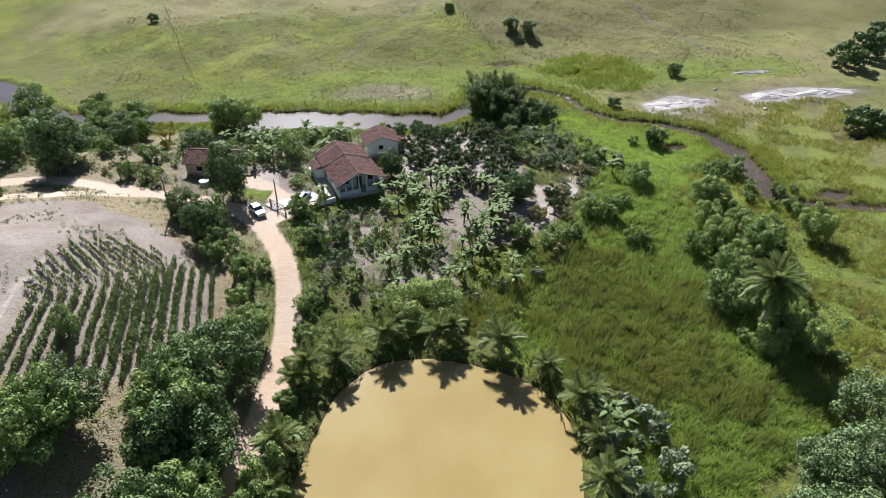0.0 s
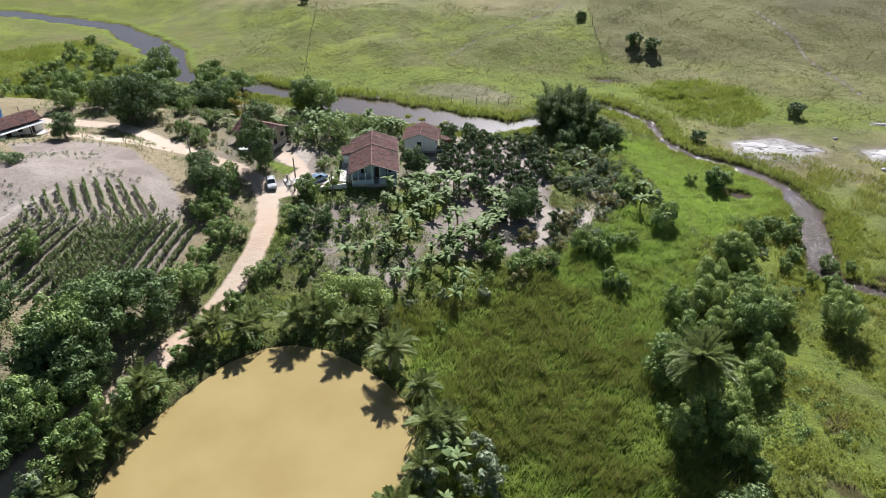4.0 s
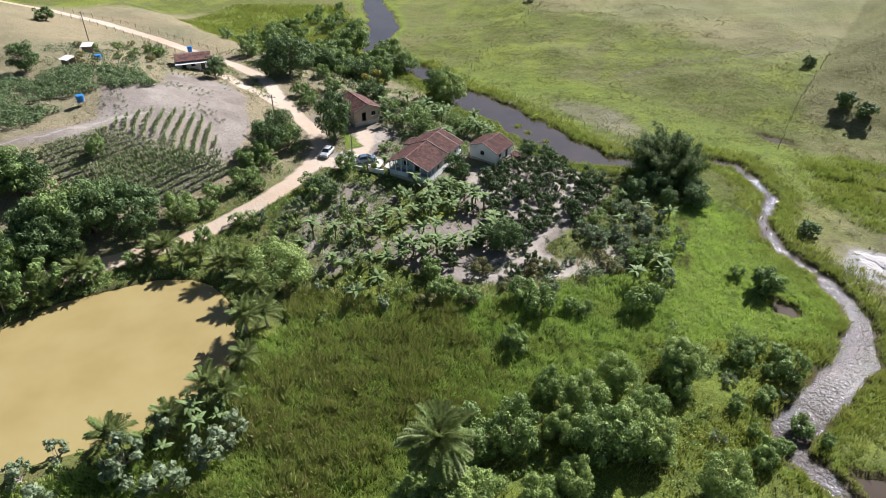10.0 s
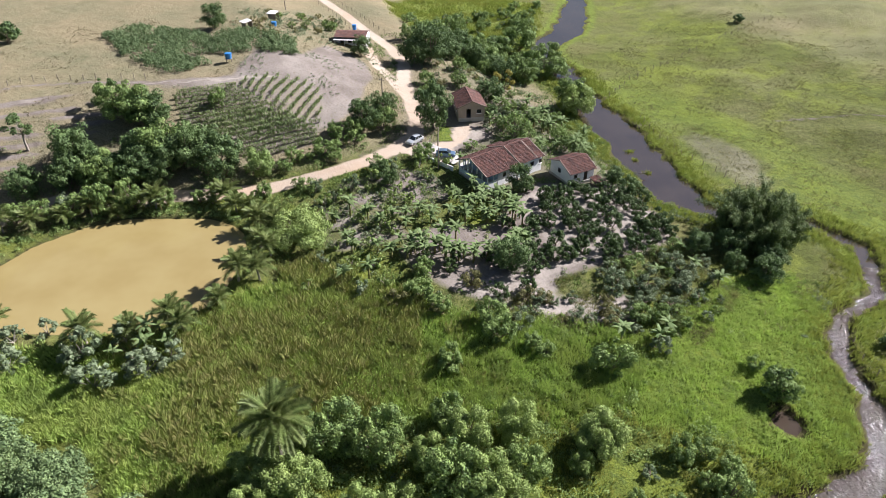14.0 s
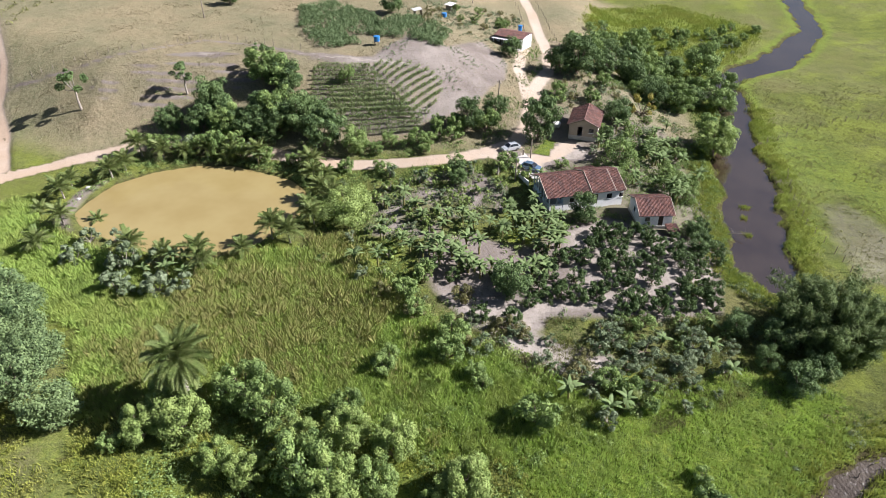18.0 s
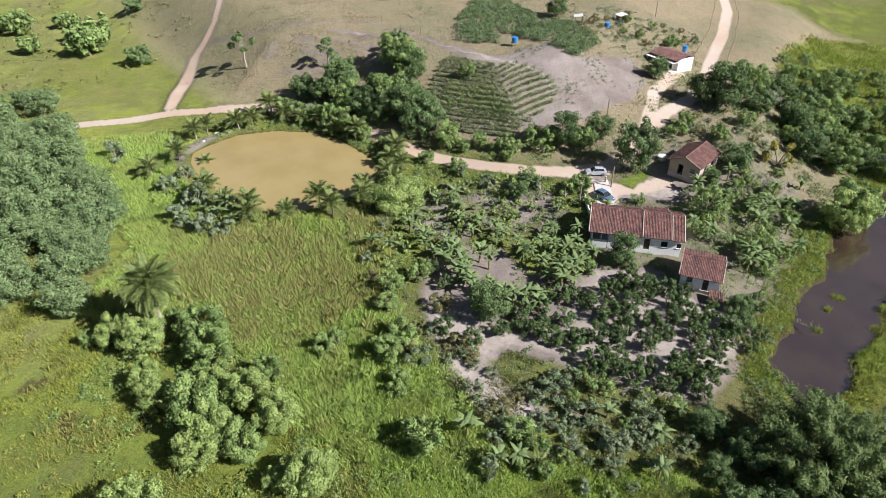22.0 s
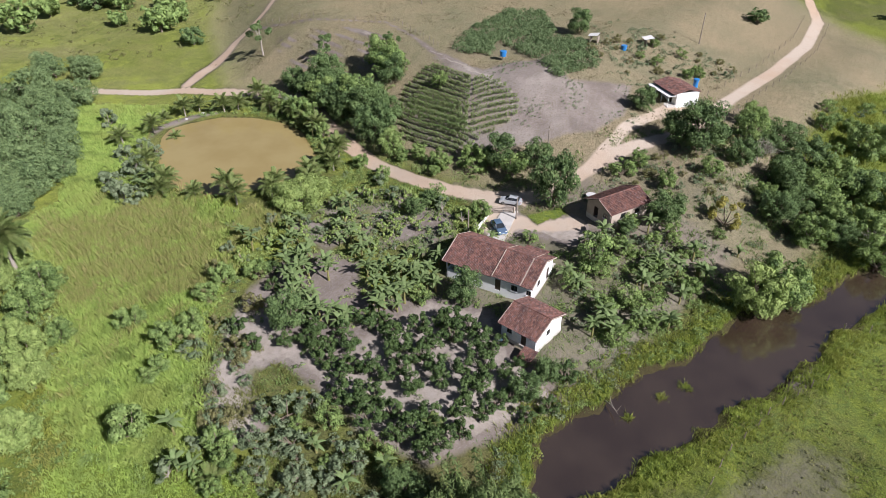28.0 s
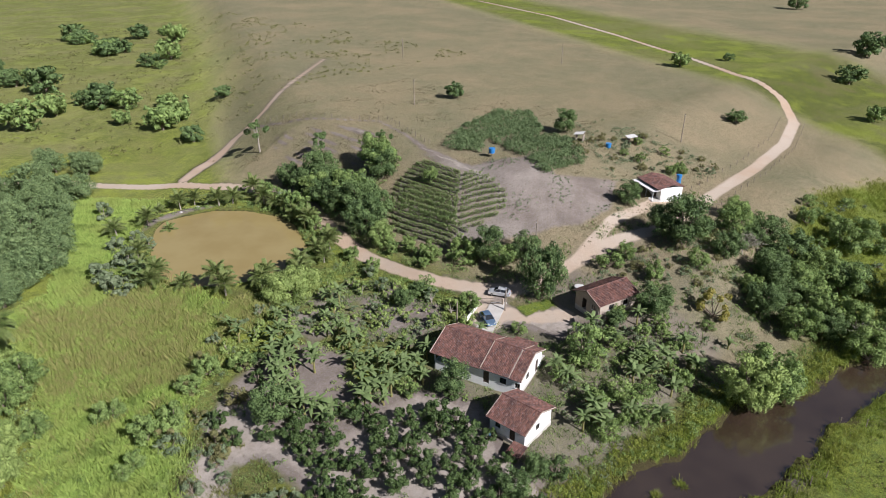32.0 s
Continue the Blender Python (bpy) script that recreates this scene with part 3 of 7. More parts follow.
ROCKS = [[(72.5, 139.6), (82.6, 143.4), (91, 138.8), (84, 131.6), (73, 132.2)], [(98, 140), (114.4, 143), (131, 137.5), (117, 133.8), (99.5, 134.5)],
         [(104, 156.5), (118.5, 155), (110, 152.6)]]
SAND = [[(0, 157), (8, 154.5), (16, 153), (24, 153), (26, 159), (16, 165), (6, 166), (-2, 162)], [(-6.2, 151.2), (-10, 151.9), (-14, 153.4), (-8.4, 154.6)], [(3, 18.5), (14, 20), (17, 25), (12, 21.5), (4, 21.5), (-2, 23)]]


def spaced(bands, far, grow=1.2):
    """Grid lines: bands of (from, to, step), then growing steps out to the far edge."""
    mid = [v for lo, hi, step in bands for v in np.arange(lo, hi, step)] + [bands[-1][1]]
    out, s, v = [], bands[-1][2], mid[-1]
    while v < far:
        s *= grow
        v += s
        out.append(v)
    back, s, v = [], bands[0][2], mid[0]
    while v > -far:
        s *= grow
        v -= s
        back.append(v)
    return np.array(back[::-1] + mid + out)


def build_ground():
    xs, ys = spaced([(-320, -125, 2.5), (-125, 108, 1.1), (108, 150, 1.8)], 2600), spaced([(-180, -26, 2.5), (-26, 205, 1.1), (205, 260, 2.0)], 2600)
    X, Y = np.meshgrid(xs, ys)
    Z = land(X, Y)
    rng = np.random.default_rng(3)
    r = np.minimum(away(X, Y, RIVER), away(X, Y, STREAM))
    p = inside(X, Y, POND)
    road = np.maximum.reduce([ease(0.5 - away(X, Y, l) / 1.6) for l in [ROAD] + LANES] + [0.8 * ease(0.6 - away(X, Y, TRAILS[0]) / 2.4)])
    wob = np.sin(X * 0.9 + 1.3 * np.sin(Y * 0.7)) * np.sin(Y * 1.1 + np.sin(X * 0.6))
    near = (np.abs(X) < 130) & (Y > -30) & (Y < 230)
    Z = Z + np.where(near & (r > 1.5) & (p < -1.5), 0.10 * wob * (1 - road), 0)
    Z = Z + 0.05 * rng.standard_normal(Z.shape) * near * (road < 0.2) * (r > 2) * (p < -2)
    bare = np.maximum.reduce([k * ease(0.5 + inside(X, Y, q) / s) for q, s, k in ((BARE_FIELD, 3, 0.86), (ORCHARD, 3.5, 0.965 - 0.24 * ease((110 - Y) / 6) * ease((33 - X) / 4)), (GARDEN, 4, 0.94 * (0.35 + 0.65 * ease(0.5 + 0.5 * np.sin(X * 0.55 + 2 * np.sin(Y * 0.4)) * np.sin(Y * 0.6 + 1.5 * np.sin(X * 0.35))))), (BEDS, 2, 0.85), (YARD, 3, 1), *[(q, 4.0, 1) for q in SAND[1:]])])
    bare = np.maximum(bare, ease(0.5 + inside(X, Y, ORCHARD) / 3.5) * ease((X - 34) / 4))
    bare = np.maximum(bare, 0.47 * ease(0.6 + inside(X, Y, SAND[0]) / 7))
    bare = bare * (1 - ease(0.5 + inside(X, Y, CORN) / 2)) + 0.58 * ease(0.5 + inside(X, Y, CORN) / 2)
    bare = np.maximum(bare, 0.38 * ease(0.5 + inside(X, Y, CASSAVA) / 4))
    bare = np.maximum.reduce([bare] + [0.98 * ease(0.6 - away(X, Y, TRAILS[0]) / 2.5)] + [ease(0.5 - away(X, Y, l) / 1.2) for l in TRAILS[1:]])
    bare = np.maximum(bare, 0.95 * ease(inside(X, Y, TERRACES) / 4) * ease((np.sin(base_land(X, Y) * 2 * math.pi) - 0.25) / 0.5))
    bare = np.maximum(bare, 0.45 * ease((3.0 - away(X, Y, ROAD)) / 3.0) * (Y > 88) * (Y < 116) * (X > -60))
    bare = np.maximum(bare, 0.55 * ease((22 - X) / 8) * ease((139 - Y) / 5) * ease((Y - 100) / 8) * ease((X + 34) / 6))
    bare = np.maximum(bare, 0.32 * ease((-20 - X) / 10) * ease((136 - Y) / 8) * ease((Y - 100) / 10) * (X > -75))
    grass_in = ease(0.5 + inside(X, Y, YARD_GRASS) / 1.5)
    bare, road = bare * (1 - grass_in), road * (1 - grass_in)
    foot = np.where(Y > 10, -9 - 0.06 * (Y - 60), -6 + (Y - 10) * 0.45)
    hill = ease((foot - X + 6 + 10 * ease((-30 - Y) / 60)) / (20 + 30 * ease((-30 - Y) / 60))) * ease((150 - Y + 0.35 * np.clip(-X - 60, 0, 300)) / 12)
    dry = hill + 0.55 * ease((Y - 198) / 30) + 0.5 * ease((X - 86) / 20) * ease((Y - 120) / 30)
    dry = np.maximum(dry, 0.42 * ease((X + 0.3 * Y - 95) / 14))
    dry = np.maximum(dry, 0.50 * ease((X - 44 + 0.12 * (Y - 200)) / 5) * ease((Y - 176) / 14))
    dry = np.maximum(dry, 0.40 * ease((-25 - Y) / 30) * ease((60 - X) / 30))
    valley = ease((-195 - X + 0.5 * Y) / 25) * ease((X - 0.4 * Y + 330) / 60)
    dry = np.clip(dry - 0.75 * valley, 0, 1)
    lush = np.maximum.reduce([ease(0.5 + inside(X, Y, MARSH) / 5), ease(0.5 + inside(X, Y, GREENS) / 5), 0.8 * ease((6 - r) / 5), grass_in])
    lush = np.maximum(lush, 0.52 * ease((X - 40) / 20) * ease((Y - 30) / 20) * ease((120 - X) / 20) * ease((130 - Y) / 10))
    lush = np.maximum(lush, 0.26 * ease((X - foot - 10) / 24) * ease((14 - Y) / 12) * (X < 20 - 0.5 * Y))
    lush = np.maximum(lush, (0.30 + 0.25 * ease((X - 25) / 20)) * ease((Y - 146) / 10) * ease((195 - Y) / 35) * ease((X + 50) / 30) * ease((95 - X) / 20)) * (1 - road)
    lush = np.maximum(lush, 0.60 * ease((Y - 147) / 6) * ease((186 - Y - 0.1 * np.abs(X - 20)) / 16) * ease((X + 48) / 16) * ease((150 - X) / 30) * (1 - road))
    far_reeds = ease(0.5 + inside(X, Y, EAST_REEDS) / 6)
    lush, dry = np.maximum(lush, 0.5 * far_reeds), dry * (1 - far_reeds)
    upstream = ease(0.5 + inside(X, Y, UPSTREAM) / 8)
    bare, dry = bare * (1 - upstream), dry * (1 - upstream)
    lush = np.maximum(lush, 0.55 * upstream)
    lush = np.clip(lush * (1 - 0.8 * bare), 0, 1)
    rock = np.maximum.reduce([ease(0.5 + inside(X, Y, q) / 2.5) for q in ROCKS])
    bare = np.maximum(bare, 0.52 * np.maximum.reduce([ease(0.5 + inside(X, Y, q) / 9 + 0.35) for q in ROCKS[:2]]) * (r > 2))
    mud = np.maximum(ease((1.15 - shore(X, Y)) / 0.5), ease((p + 0.7) / 0.9) * 0.8)
    puddle = np.sin(X * 0.31 + 1.6 * np.sin(Y * 0.23)) * np.sin(Y * 0.37 + 1.4 * np.sin(X * 0.27 + 2))
    mud = np.maximum(mud, 0.85 * ease((puddle - 0.72) / 0.2) * ease((X - 58) / 6) * ease((100 - X) / 8) * ease((Y - 30) / 8) * ease((96 - Y) / 8))
    brown = 0.85 * ease((X - 45 + 0.1 * (Y - 200)) / 4 + 0.5) * ease((Y - 184 + 0.1 * (X - 60)) / 12) * ease((330 - Y) / 60)
    n, m = len(ys), len(xs)
    V = np.stack([X, Y, Z], -1).reshape(-1, 3)
    i = (np.arange(n - 1)[:, None] * m + np.arange(m - 1)[None, :]).reshape(-1)
    F = np.stack([i, i + 1, i + m + 1, i + m], -1)
    me = bpy.data.meshes.new("ground")
    me.from_pydata(V.tolist(), [], F.tolist())
    me.materials.append(GROUND)
    me.polygons.foreach_set("use_smooth", [True] * len(me.polygons))
    for name, (a, b, c) in (("cover", (dry, lush, bare)), ("soil", (road, rock, mud))):
        at = me.attributes.new(name, "FLOAT_COLOR", "POINT")
        at.data.foreach_set("color", np.stack([a, b, c, brown if name == "cover" else np.ones_like(a)], -1).astype(np.float32).reshape(-1))
    me.update()
    tagged(new("ground", me), "valley floor of green pasture, bare pinkish soil and sandy clay road", "ground", kind="structure")


build_ground()


def paving(name, label, quad, across, along):
    """A thin concrete slab over uneven ground, between four corners."""
    p = [np.array(q) for q in quad]
    V, F = [], []
    for i in range(along + 1):
        for j in range(across + 1):
            u, v = i / along, j / across
            x, y = (p[0] * (1 - v) + p[1] * v) * (1 - u) + (p[3] * (1 - v) + p[2] * v) * u
            V.append((x, y, ground_z(x, y) + 0.16))
    n, m = len(V), across + 1
    V += [(x, y, z - 0.3) for x, y, z in V]
    F = [(i * m + j, (i + 1) * m + j, (i + 1) * m + j + 1, i * m + j + 1) for i in range(along) for j in range(across)]
    ring = [j for j in range(m)] + [i * m + across for i in range(1, along + 1)] + [along * m + j for j in range(across - 1, -1, -1)] + [i * m for i in range(along - 1, 0, -1)]
    F += [(q, w, w + n, q + n) for q, w in zip(ring, ring[1:] + ring[:1])]
    tagged(link(name, V, F, FLOOR_CONCRETE), label, "paving", kind="structure")


paving("driveway", "pale concrete drive between the gate and the farmhouse", [(-13.6, 103.4), (-11.9, 101.2), (-3.6, 104.6), (-5.2, 107.3)], 4, 14)
paving("house_apron", "pale concrete apron along the farmhouse wall", [(-3.5, 105.6), (-1.2, 105.6), (-4.4, 117.4), (-6.0, 117.2)], 3, 16)


def strip(line, step=2.0):
    """Both banks of a channel, a little wider than its bed."""
    out = []
    for a, b in zip(line[:-1], line[1:]):
        k = max(1, int(math.hypot(b[0] - a[0], b[1] - a[1]) / step))
        out += [tuple(a[j] + (b[j] - a[j]) * i / k for j in range(3)) for i in range(k)]
    out.append(line[-1])
    V, F = [], []
    for i, p in enumerate(out):
        q, o = out[min(i + 1, len(out) - 1)], out[max(i - 1, 0)]
        d = Vector((q[0] - o[0], q[1] - o[1], 0)).normalized()
        s = Vector((-d.y, d.x, 0)) * (p[2] / 2 + 0.8)
        V += [(p[0] + s.x, p[1] + s.y, 0.0), (p[0] - s.x, p[1] - s.y, 0.0)]
    F = [(2 * i + 1, 2 * i + 3, 2 * i + 2, 2 * i) for i in range(len(out) - 1)]
    return V, F


tagged(link("river", *strip(RIVER), RIVER_WATER), "slow brown river reflecting the sky between grassy banks", "river", kind="structure")
V, F = strip(STREAM)
tagged(link("stream", np.array(V) + (0, 0, 0.004), F, STREAM_WATER), "shallow winding stream with bright ripples in green meadow", "stream", kind="structure")
c = np.mean(POND, 0)
V = [(c[0] + (x - c[0]) * 1.06, c[1] + (y - c[1]) * 1.06, POND_LEVEL) for x, y in POND]
tagged(link("pond", V, [tuple(range(len(V) - 1, -1, -1))], POND_WATER), "opaque yellow-brown pond ringed by palms and shrubs", "pond", kind="structure")
for (cx, cy), a, b in POOLS:
    V = [(cx + a * 1.15 * math.cos(k * math.pi / 10), cy + b * 1.15 * math.sin(k * math.pi / 10), 0.01) for k in range(20)]
    tagged(link("pool", V, [tuple(range(20))], POOL_WATER), "small brown pool of standing water in the meadow", "pool", kind="structure")


# ---- plants ----
def leaves(rng, P, N, length, width, droop=0.25, curl=0.12):
    """Folded leaf blades at the points P, facing about N: arrays of corners and faces."""
    n = len(P)
    N = N / np.linalg.norm(N, axis=1, keepdims=True)
    A = rng.standard_normal((n, 3))
    A -= N * (A * N).sum(1, keepdims=True)
    A /= np.linalg.norm(A, axis=1, keepdims=True) + 1e-9
    A[:, 2] -= droop
    B = np.cross(N, A)
    B /= np.linalg.norm(B, axis=1, keepdims=True) + 1e-9
    k = rng.uniform(0.65, 1.3, (n, 1))
    L, W = A * length * k, B * width * k
    V = np.stack([P - L * 0.5, P - W * 0.5 - N * curl * width, P + L * 0.5, P + W * 0.5 - N * curl * width], 1).reshape(-1, 3)
    F = np.arange(4 * n).reshape(n, 4)
    return V, F


def crown_points(rng, r, flat, zc, lobes, n, depth=0.35):
    """Points and outward directions over a crown of several rounded lobes."""
    C, R = [], []
    for i in range(lobes):
        a, e = rng.uniform(0, 2 * math.pi), rng.uniform(-0.95, 1.0)
        k = rng.uniform(0.42, 0.86)
        q = math.sqrt(1 - 0.85 * e * e)
        C.append((r * k * math.cos(a) * q, r * k * math.sin(a) * q, r * flat * k * e))
        R.append(r * rng.uniform(0.13, 0.30))
    C, R = np.array(C), np.array(R)
    which = rng.choice(lobes, n, p=R ** 2 / (R ** 2).sum())
    D = rng.standard_normal((n, 3))
    D[:, 2] += 0.35
    D /= np.linalg.norm(D, axis=1, keepdims=True)
    S = R[which][:, None] * (1 - depth * rng.random((n, 1)) ** 1.6)
    P = C[which] + D * S * np.array([1, 1, max(0.7, flat)])
    P[:, 2] += zc
    return P, D, C + np.array([0, 0, zc])


def broadleaf(name, label, category, r, zc, flat, lobes, n, leaf, width, mat, seed, bark=None, spread=0.32):
    rng = np.random.default_rng(seed)
    ob = empty(name, Matrix(), label, category)
    P, D, C = crown_points(rng, r, flat, zc, lobes, n)
    keep = P[:, 2] > 0.12
    P, D = P[keep], D[keep]
    V, F = leaves(rng, P, D + spread * rng.standard_normal(P.shape), leaf, width)
    s = Shape()
    rt = 0.05 * r + 0.04
    fork = max(0.25, zc - 0.75 * r * flat)
    s.tube([(0, 0, -0.3), (0.04 * r, 0, fork * 0.5), (0, 0.03 * r, fork)], [rt * 1.25, rt, rt * 0.85], 7)
    for c in C[:7]:
        m = Vector(c) * 0.5 + Vector((0, 0, fork * 0.35))
        s.tube([(0, 0.03 * r, fork * 0.95), m, c], [rt * 0.6, rt * 0.38, rt * 0.12], 5)
    s.put("trunk", bark or BARK, ob)
    link("crown", V, F, mat, ob)
    return ob


def place(template, x, y, scale, turn, z=None, lean=0.0, stretch=1.0):
    z = ground_z(x, y) if z is None else z
    return copy_thing(template, pose(x, y, z - 0.03, lean, 0, turn) @ Matrix.Diagonal((scale, scale, scale * stretch, 1)))


TEMPLATES = []


def kinds(*obs):
    TEMPLATES.extend(obs)
    return obs


pick = random.Random(7)
BANANA_EXTRA = []
big_dark = kinds(*[broadleaf("broadleaf_tree", "tall dark green broadleaf tree with a dense rounded crown", "tree", 4.2, 3.4, 0.85, 62, 6400, 0.36, 0.20, LEAF_DARK, 11 + i) for i in range(3)])
big_mid = kinds(*[broadleaf("broadleaf_tree", "leafy mid-green tree with a lumpy spreading crown", "tree", 4.0, 3.1, 0.82, 62, 6400, 0.36, 0.20, LEAF_MID, 21 + i) for i in range(3)])
big_light = kinds(*[broadleaf("broadleaf_tree", "yellow-green tree with a sunlit billowing crown", "tree", 3.6, 2.8, 0.82, 64, 9200, 0.27, 0.165, LEAF_LIGHT, 31 + i) for i in range(2)])
mid_tree = kinds(*[broadleaf("small_tree", "small mid-green leafy tree", "tree", 2.3, 1.8, 0.9, 34, 2700, 0.27, 0.165, LEAF_MID, 41 + i) for i in range(3)])
citrus = kinds(*[broadleaf("citrus_tree", "dark green orchard fruit tree on sandy soil", "tree", 1.6, 1.25, 0.9, 30, 1700, 0.22, 0.13, LEAF_CITRUS, 51 + i) for i in range(3)])
wood_tree = kinds(*[broadleaf("broadleaf_tree", "grey-green tree in the closed woods beside the marsh", "tree", 4.2, 3.4, 0.85, 70, 6000, 0.34, 0.21, LEAF_WOOD, 151 + i) for i in range(2)])
round_bush = kinds(*[broadleaf("bush", "dense rounded green bush", "bush", 2.2, 1.3, 0.75, 26, 1300, 0.27, 0.16, LEAF_MID, 61 + i) for i in range(2)])
grey_bush = kinds(*[broadleaf("bush", "grey-green scrubby bush on pale soil", "bush", 1.7, 0.85, 0.62, 20, 800, 0.26, 0.13, LEAF_GREY, 71 + i) for i in range(2)])
olive_bush = kinds(*[broadleaf("bush", "brownish olive shrub with reddish tips on sandy soil", "bush", 1.8, 1.0, 0.7, 18, 1000, 0.26, 0.14, LEAF_OLIVE, 81 + i) for i in range(2)])
silver_bush = kinds(*[broadleaf("cecropia_shrub", "open silvery shrub with large pale leaves and white stems", "shrub", 2.1, 1.5, 0.75, 16, 620, 0.46, 0.26, LEAF_SILVER, 91 + i, PALE_BARK) for i in range(2)])
yellow_bush = kinds(broadleaf("flowering_shrub", "shrub covered in yellow blossom", "shrub", 2.2, 1.6, 0.8, 10, 900, 0.28, 0.17, LEAF_YELLOW, 101))
garden_bush = kinds(*[broadleaf("garden_shrub", "young leafy cassava and fruit shrub in dry garden soil", "shrub", 1.3, 1.1, 0.95, 9, 420, 0.34, 0.16, LEAF_GREY if i == 1 else LEAF_LIGHT, 111 + i, PALE_BARK) for i in range(3)])
flat_tree = kinds(broadleaf("spreading_tree", "low wide spreading tree with a fine sunlit crown beside the pond", "tree", 6.0, 3.0, 0.46, 46, 11000, 0.34, 0.19, LEAF_LIGHT, 121))
slender = kinds(*[broadleaf("slender_tree", "slender pale-trunked tree with a small open crown on the dry hillside", "tree", 2.6, 4.6, 0.7, 12, 1300, 0.34, 0.20, LEAF_DARK, 131 + i, PALE_BARK, 0.7) for i in range(2)])


far_tree = kinds(*[broadleaf("distant_tree", "distant dark green tree", "tree", 4.2, 3.3, 0.85, 44, 1300, 0.82, 0.52, LEAF_DARK if i else LEAF_MID, 141 + i) for i in range(3)])


def sow(options, spots, r0, label="", squash=1.0, group=""):
    for x, y, r in spots:
        s = max(0.45, min(1.9, r / r0))
        ob = place(pick.choice(options), x, y, s, pick.uniform(0, 360), stretch=squash * pick.uniform(0.9, 1.12))
        tagged(ob, label, group=group)


TREES_ROADSIDE = [
    (-7.7, 99.7, 2.5), (-20.3, 38.4, 4.6), (-20.6, 52.6, 5.8), (-21.1, 60.5, 4.1), (-15.8, 61.9, 5.1), (-18.2, 47.4, 5.0), (-29.7,
    52.0, 4.4), (-48.5, 113.7, 4.2), (-22.5, 38.0, 5.1), (-17.9, 45.9, 3.9), (-17.9, 41.5, 4.4), (-18.7, 52.4, 4.5), (-19.3, 56.2,
    5.5), (-20.1, 50.2, 5.2), (-31.3, 49.9, 5.2), (-32.2, 46.9, 5.1), (-14.4, 69.0, 3.5)]
sow(big_dark[:2] + big_mid + big_light[:1], TREES_ROADSIDE, 4.2, "tall dark green broadleaf tree shading the dirt road")
TREES_YARD = [
    (-26.7, 123.7, 3.7), (9.6, 112.2, 3.0), (31.1, 99.2, 3.4), (17.6, 130.3, 2.4), (13.3, 130.5, 2.1), (-5.1, 89.9, 2.2), (-1.3, 90.3,
    2.0), (-55.1, 101.8, 3.2), (-76.4, 70.0, 3.9), (-20.1, 120.8, 1.9), (-25.5, 97.7, 3.2), (-21.6, 92.0, 3.8)]
sow(big_dark, TREES_YARD, 4.2, "dark green mango-like shade tree near the houses")
TREES_EAST = [
    (-67.9, 119.4, 3.1), (-60.3, 122.3, 4.1), (-64.5, 127.5, 4.2), (-63.9, 132.6, 4.7), (-64.6, 138.0, 4.7), (-82.6, 138.5, 5.2),
    (-55.7, 138.1, 4.9), (-62.1, 142.9, 5.1), (-42.5, 142.2, 3.8), (-50.5, 144.9, 4.3), (-55.0, 132.9, 3.5), (-46.4, 136.0, 2.8),
    (-63.7, 144.4, 4.3), (-50.6, 148.8, 3.9), (-48.5, 117.9, 5.9), (-66.4, 153.5, 6.1), (-53.4, 154.3, 4.5), (-44.4, 152.5, 4.3),
    (-23.8, 145.0, 5.1)]
sow(big_dark + big_mid, TREES_EAST, 4.2, "dense green riverside tree in a thicket below the road")
sow(big_light, [(-19.9, 143.4, 4.8)], 3.6, "lone round sunlit tree hanging over the brown river", 1.1)
TREES_CLUMP = [
    (57.9, 59.9, 3.7), (52.3, 65.2, 3.6), (64.0, 69.2, 2.6), (55.5, 69.6, 3.3), (63.8, 75.6, 3.7), (58.6, 79.1, 3.3), (60.1, 84.8,
    3.0), (68.1, 79.7, 3.0), (64.0, 93.2, 3.0), (66.3, 89.4, 1.7), (54.3, 78.4, 2.1), (64.8, 83.6, 2.6), (62.3, 65.0, 2.5), (65.0,
    92.7, 3.3), (65.5, 78.7, 3.5), (76.1, 79.2, 3.4), (59.3, 74.0, 2.6)]
sow(big_light + big_light + big_mid[:1], TREES_CLUMP, 3.7, "billowing green tree in a clump on the marsh edge", 1.1)
sow(big_light[:1] + mid_tree[:1], [(56.4, 58.2, 3.2), (53, 56, 2.5), (58.5, 55, 2.6), (51.2, 58.4, 2.0), (60.5, 52, 2.2)], 3.4, "leafy tree at the foot of the old palm")
TREES_MARSH = [
    (54.8, 101.5, 3.1), (66.4, 117.8, 2.7), (69.1, 100.8, 2.0), (49.6, 94.6, 1.5), (46.9, 82.2, 1.8), (61.7, 119.1, 1.3), (75.5,
    101.8, 2.4), (47.7, 94.0, 1.6), (44.3, 90.5, 2.5), (41.2, 90.8, 2.5), (32.0, 83.8, 2.5), (27.7, 85.7, 2.1), (36.1, 85.3, 2.1),
    (46.0, 82.6, 1.9)]
sow(mid_tree, TREES_MARSH, 2.3, "small leafy tree standing alone in bright green wet grass")
TREES_WOODS = [
    (38.2, 3.3, 5.5), (29.9, 7.2, 5.5), (43.7, 19.8, 5.0), (38.6, 24.0, 4.4), (49.2, 22.0, 4.6), (47.2, 35.3, 3.7), (58.2, 33.0, 4.0),
    (46.9, 10.8, 4.9), (36.7, 10.3, 5.1), (46.6, 29.6, 3.9), (25.6, -18.5, 5.8), (19.5, -8.7, 5.1), (40.8, 30.5, 4.3), (47.5, 37.0,
    3.6), (34.7, 23.1, 4.2), (46.0, 30.8, 3.8)]
sow(wood_tree, TREES_WOODS, 4.2)
